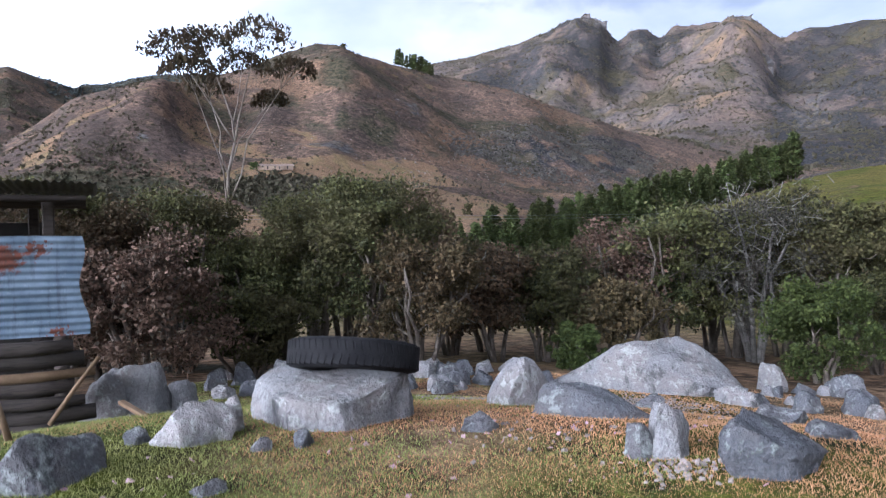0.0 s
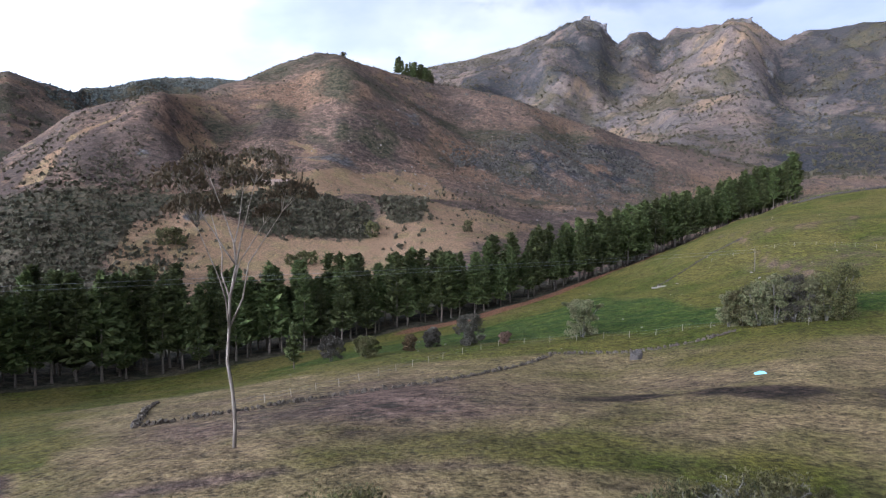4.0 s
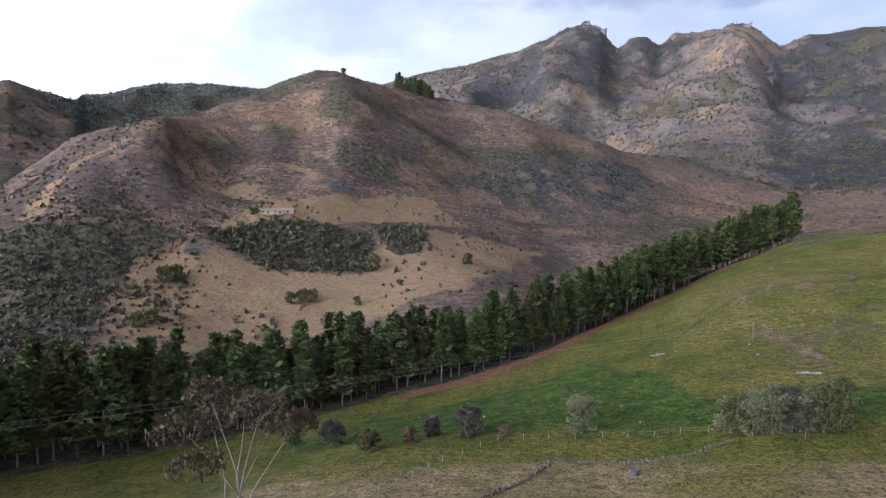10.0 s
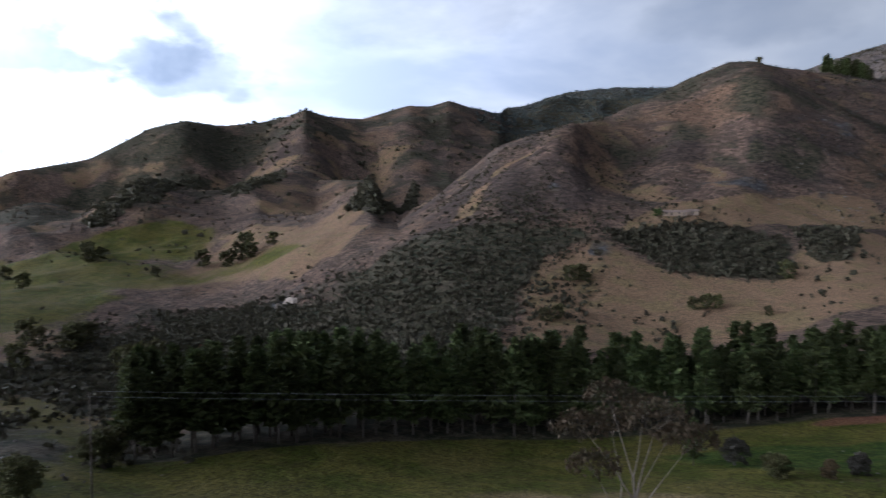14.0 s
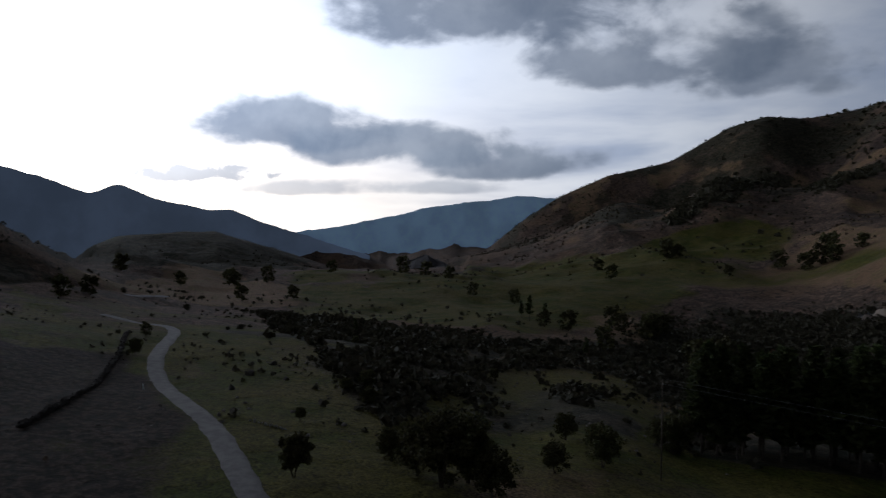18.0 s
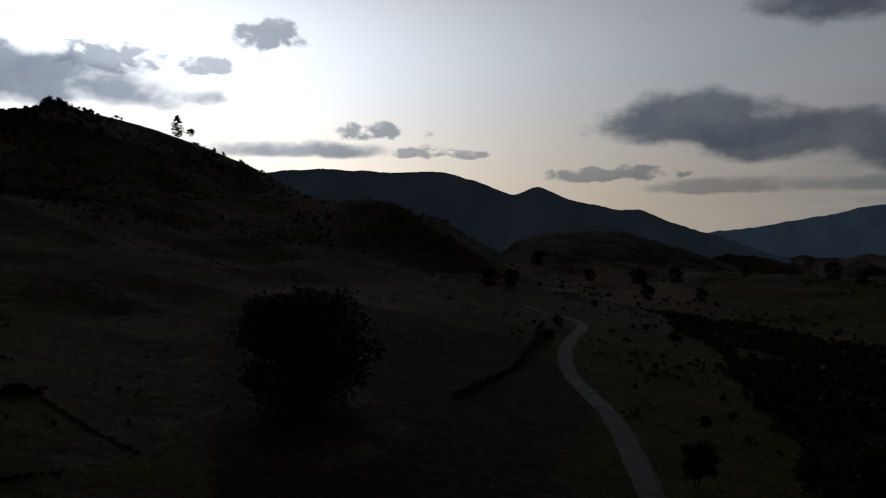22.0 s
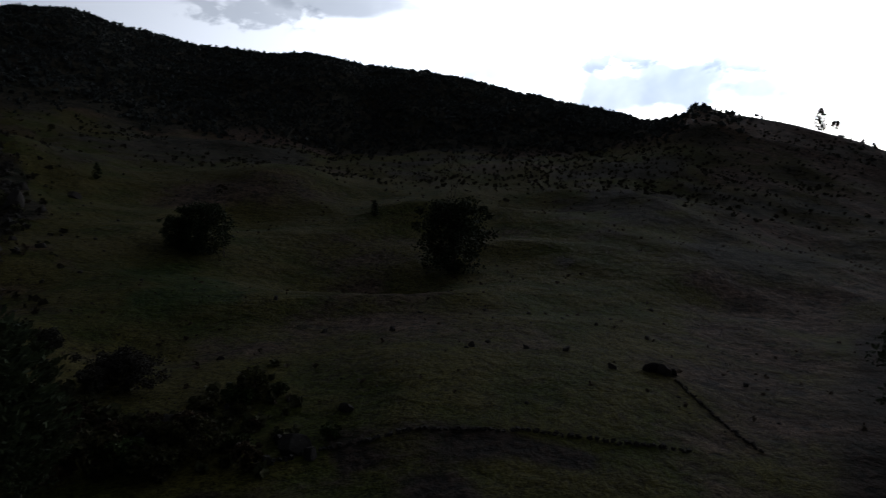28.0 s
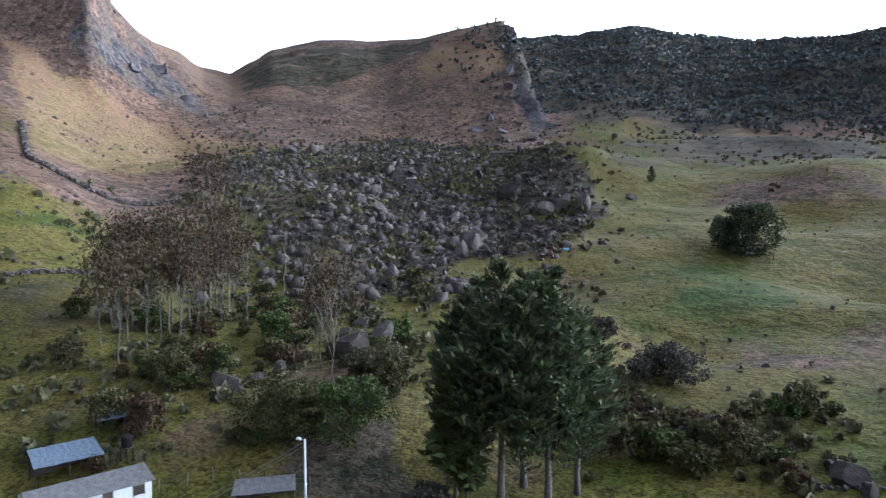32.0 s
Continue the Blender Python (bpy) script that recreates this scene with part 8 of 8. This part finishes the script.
# boulders of the rock slide
rng = np.random.RandomState(15)
BR = [boulder("dark weathered boulder of the rock slide", spot(217.14, 98), 4.2, 3.0, 2.8, 800, M_DARKROCK, 0.4, 3, 9, group="slide boulders"),
      boulder("dark weathered boulder of the rock slide", spot(207.64, 117), 5.0, 3.4, 2.8, 801, M_DARKROCK, 1.0, 3, 9, group="slide boulders"),
      boulder("dark weathered boulder of the rock slide", spot(213.24, 103), 2.4, 2.0, 2.2, 802, M_DARKROCK, 2.0, 3, 9, group="slide boulders")]
spots_ = [(215.64, 100, 0.7), (218.24, 96, 0.6), (214.94, 101, 0.5), (220.64, 104, 0.8), (223.14, 96, 0.7), (224.64, 91, 0.8), (180.02, 91, 0.9), (178.73, 92, 1.0), (181.32, 88, 0.7), (177.83, 89, 0.8), (176.74, 90, 0.5), (183.71, 90, 0.7), (169.67, 82, 0.9), (170.78, 85, 0.6), (168.57, 80, 0.8),
          (171.89, 80, 0.6), (174.74, 96, 0.5), (191.18, 135, 0.6), (139.96, 113, 0.7), (140.89, 113, 0.6), (139.22, 114, 0.5), (147.63, 117, 0.4), (150.68, 116, 0.35), (143.76, 110, 0.4), (155.29, 116, 0.4), (161.74, 127, 0.4), (170.96, 150, 0.5), (165.43, 92, 0.5), (141.26, 137, 0.45), (134.01, 118, 0.4), (145.14, 140, 0.4), (175.34, 118, 0.3), (167.28, 132, 0.35)]
for b, q, sc in spots_:
    c = plant(BR[int(b * 10) % 3], spot(b, q, -0.15), b, sc * 0.9)
    tagged(c, "dark boulder lying in the pasture", group="pasture boulders")
HEAPS = [(204.5, 237), (205.9, 251), (199.5, 243), (197.8, 236), (194.9, 265), (190.6, 251), (204.5, 324), (202.6, 322), (211.7, 372), (209.5, 355), (207.8, 113), (193.8, 388), (200.5, 290), (206.5, 290), (196.4, 300), (198.6, 205)]
for i in range(110):
    hb, hq = HEAPS[i % len(HEAPS)]
    b, q = hb + 0.9 * rng.normal(), hq + 7 * rng.normal()
    plant(BR[i % 3], spot(b, q, -0.3), rng.random() * 6, 0.5 + 1.6 * rng.random() ** 2)
tagged(plant(BR[1], spot(185.2, 274, -0.2), 0.3, 0.9), "single pale boulder on the grass slope", group="pasture boulders")


def rubble_slope(name, label, zones, mat, seed):
    """Uncounted angular blocks lying over a slope, in one mesh."""
    rng = np.random.RandomState(seed)
    base = np.array([(-1, -1, -1), (1, -1, -1), (1, 1, -1), (-1, 1, -1), (-0.7, -0.6, 0.8), (0.6, -0.75, 0.9), (0.75, 0.6, 0.7), (-0.55, 0.7, 1.0)])
    quads = np.array([(0, 3, 2, 1), (4, 5, 6, 7), (0, 1, 5, 4), (1, 2, 6, 5), (2, 3, 7, 6), (3, 0, 4, 7)])
    V, Fc = [], []
    for b0, b1, r0, r1, n, s0, s1 in zones:
        b, q = b0 + (b1 - b0) * rng.random(n) + rng.normal(size=n) * 0.08 * (b1 - b0), (r0 + (r1 - r0) * rng.random(n)) * (1 + 0.05 * rng.normal(size=n))
        x, y = -np.sin(np.radians(b)) * q, np.cos(np.radians(b)) * q
        ok = vnoise(x, y, 17, seed + 40) + 0.6 * vnoise(x, y, 45, seed + 41) + 0.35 * rng.normal(size=n) > -0.1
        x, y = x[ok], y[ok]
        z = ground_z(x, y)
        for i in range(len(x)):
            s_ = s0 + (s1 - s0) * rng.random() ** 3
            m = np.array(Euler(rng.normal(size=3) * (0.35, 0.35, 3)).to_matrix())
            V.append((base + rng.normal(size=(8, 3)) * 0.2) * (s_ * 0.5, s_ * 0.4, s_ * 0.38) @ m.T + (x[i], y[i], z[i] + s_ * 0.1))
            Fc.append(quads + 8 * (len(V) - 1))
    return tagged(new(name, mesh_np(name, np.concatenate(V), np.concatenate(Fc), mat)), label, "rubble", kind="stuff")


rubble_slope("rock_slide", "grey rock rubble spread over the slope", [(191, 215, 150, 395, 3400, 0.6, 4.6), (193.67, 228.64, 350, 520, 700, 0.8, 2.6), (173.75, 195.66, 85, 320, 150, 0.3, 1.2), (107.95, 173.75, 90, 330, 260, 0.3, 1.0), (218.64, 235.64, 90, 260, 400, 0.3, 1.5)], M_DARKROCK, 3)
rubble_slope("scree", "pale stones strewn over the brown hill", [(-10, 19.46, 470, 620, 260, 0.3, 1.2), (-12, 4, 520, 700, 500, 0.4, 1.7), (-34, 10, 128, 360, 120, 0.2, 0.7), (58.69, 106.09, 110, 300, 350, 0.3, 1.0)], M_SCREE, 4)
stone_wall("dark boundary wall climbing the pasture", [(230.94, 340), (230.84, 305), (230.54, 274), (227.64, 262), (225.54, 253), (222.64, 254), (220.44, 255.5)], 1.6, 1.4, 21)
stone_wall("dark boundary wall across the pasture", [(233.64, 157), (229.64, 162), (225.94, 168.6), (222.64, 172)], 1.0, 0.9, 22)
stone_wall("low wall across the near pasture", [(173.75, 79), (167.28, 82), (159.9, 83), (150.68, 84), (143.3, 83), (137.73, 85)], 0.5, 0.5, 23)
stone_wall("dark ditch bank winding up the pasture", [(139.03, 111), (136.24, 100), (132.71, 90)], 0.4, 0.6, 24)

# farmstead
cottage("farm_cottage", "white-walled cottage with a grey fibre-cement roof", spot(227.6, 75.5), radians(245), 10.5, 5.0, 2.2, 0.9, M_WHITE, M_FIBRE, ((0.38, "window"), (0.1, "door"), (-0.2, "window")))


def lean_to(name, label, place, turn, long_, deep, h0, h1, roof_mat, category="shelter"):
    """A monopitch tin roof on posts."""
    root = new(name)
    root.location, root.rotation_euler.z = place, turn
    for x in (-long_ / 2 + 0.15, 0, long_ / 2 - 0.15):
        for y, h in ((-deep / 2 + 0.15, h0), (deep / 2 - 0.15, h1)):
            part("post", Shape().box(Matrix(), 0.12, 0.12, h + 0.4).mesh("post", M_LOG, bevel=0.01), root, at=pose(x, y, h / 2 - 0.25))
    n = 3
    for k in range(n):
        v, f = corrugated(deep * 1.1, long_ / n + 0.08, 0.14, 0.022, 0.05, n_per=5)
        v = np.stack((v[:, 2], v[:, 0] + deep * 0.55, v[:, 1]), 1)
        part("roof_sheet", mesh_np("roof_sheet", v, f, roof_mat, True), root, at=pose(-long_ / 2 + k * long_ / n, 0, (h0 + h1) / 2 + 0.1 + 0.02 * k, math.degrees(math.atan2(h1 - h0, deep)), 0, 2 * (k - 1)))
    part("back_wall", Shape().box(Matrix(), long_ - 0.3, 0.06, h1 - 0.1).mesh("back_wall", M_LOG), root, at=pose(0, deep / 2 - 0.05, h1 / 2))
    return tagged(root, label, category)


lean_to("animal_shelter", "open shelter under bluish corrugated iron sheets", spot(228.9, 83), radians(241), 6.5, 3.6, 1.9, 2.8, M_ZINC)
lean_to("small_hut", "small hut of stones under two tin sheets", spot(225.9, 91), radians(235), 3.2, 2.4, 1.3, 1.7, M_ZINC, "hut")
lean_to("tin_roof_shed", "low shed with a rusty tin roof", spot(214.8, 71.5), radians(212), 6.0, 3.0, 1.6, 2.0, M_FIBRE, "shed")
tank = tagged(new("water_tank"), "black plastic water tank on a timber stand", "water tank")
tank.location = spot(224.8, 83)
part("drum", Shape().tube([(0, 0, 1.5), (0, 0, 1.55), (0, 0, 2.6), (0, 0, 2.75)], [0.5, 0.56, 0.6, 0.5], 20).mesh("drum", M_RUBBER, True), tank)
part("stand", Shape().box(pose(0, 0, 1.44), 1.2, 1.2, 0.1).box(pose(.45, .45, .7), .12, .12, 1.5).box(pose(-.45, .45, .7), .12, .12, 1.5).box(pose(.45, -.45, .7), .12, .12, 1.5).box(pose(-.45, -.45, .7), .12, .12, 1.5).mesh("stand", M_LOG), tank)
lamp = tagged(new("street_lamp"), "pale concrete street lamp post with a small lamp head", "street lamp")
lamp.location = spot(211.54, 67.5)
part("pole", Shape().tube([(0, 0, -0.3), (0, 0, 8.2)], [0.15, 0.1], 12).mesh("pole", M_WHITE, True), lamp)
part("arm", Shape().tube([(0, 0, 8.0), (0.25, 0.1, 8.25), (0.5, 0.2, 8.3)], [0.03, 0.03, 0.03], 8).mesh("arm", M_POST, True), lamp)
part("lamp_head", Shape().tube([(0.3, 0.12, 8.2), (0.5, 0.2, 8.3), (0.75, 0.3, 8.3)], [0.07, 0.16, 0.1], 10).mesh("lamp_head", M_WHITE, True), lamp)
a = spot(211.54, 67.5, 8.0)
for dz in (0.0, -0.35):
    e = Vector((a.x + 16, a.y + 9, a.z - 9 + dz))
    pts = [a.lerp(e, k / 10) + Vector((0, 0, dz - 1.2 * (k / 10) * (1 - k / 10))) for k in range(11)]
    tagged(new("service_cable", Shape().tube(pts, [0.022] * 11, 5).mesh("service_cable", M_CABLE)), "sagging service cable leading from the lamp post", "cable")
fence("wire fence on thin posts round the farm garden", [(222.64, 76), (218.64, 77), (214.64, 75), (211.14, 73), (207.64, 74)], 2.6, 1.4, 5)
cottage("stone_hut", "tiny stone hut with a white front among the boulders", spot(202.74, 305), radians(203), 4.0, 3.0, 2.2, 0.6, M_DARKROCK, M_FIBRE, ((0.0, "door"),))
cottage("stone_hut", "long low ruin of dark stone above the rock slide", spot(195.06, 352), radians(195), 15, 5, 3.0, 0.8, M_DARKROCK, M_DARKROCK, ((0.2, "door"),))
for b, q in ((192.27, 196), (190.28, 196)):
    t_ = boulder("pale green plastic sheet lying on the rubble", spot(b, q, 0.1), 2.6, 1.0, 0.5, int(b), M_TARP, name="plastic_sheet")
    tagged(t_, category="sheet")


# broken rocks of the cliff under the southern skyline
for i, (b, q, w_, h_) in enumerate([(194.9, 600, 16, 16), (194.8, 560, 14, 14), (195.0, 525, 14, 10), (195.6, 495, 12, 8), (196.4, 470, 12, 7), (194.6, 505, 9, 6), (197.5, 455, 10, 5), (195.4, 450, 9, 5),
                                   (221.9, 500, 12, 6), (220.3, 480, 10, 5), (223.6, 480, 14, 6), (218.8, 465, 9, 4)]):
    boulder("dark rock outcrop below the southern skyline", spot(b, q, -h_ * (0.9 if q > 540 else 0.5)), w_, w_ * 0.8, h_, 950 + i, M_CRAG, i * 1.1, 3, 22, 0.0, "cliff outcrops", 0.2, "outcrop")
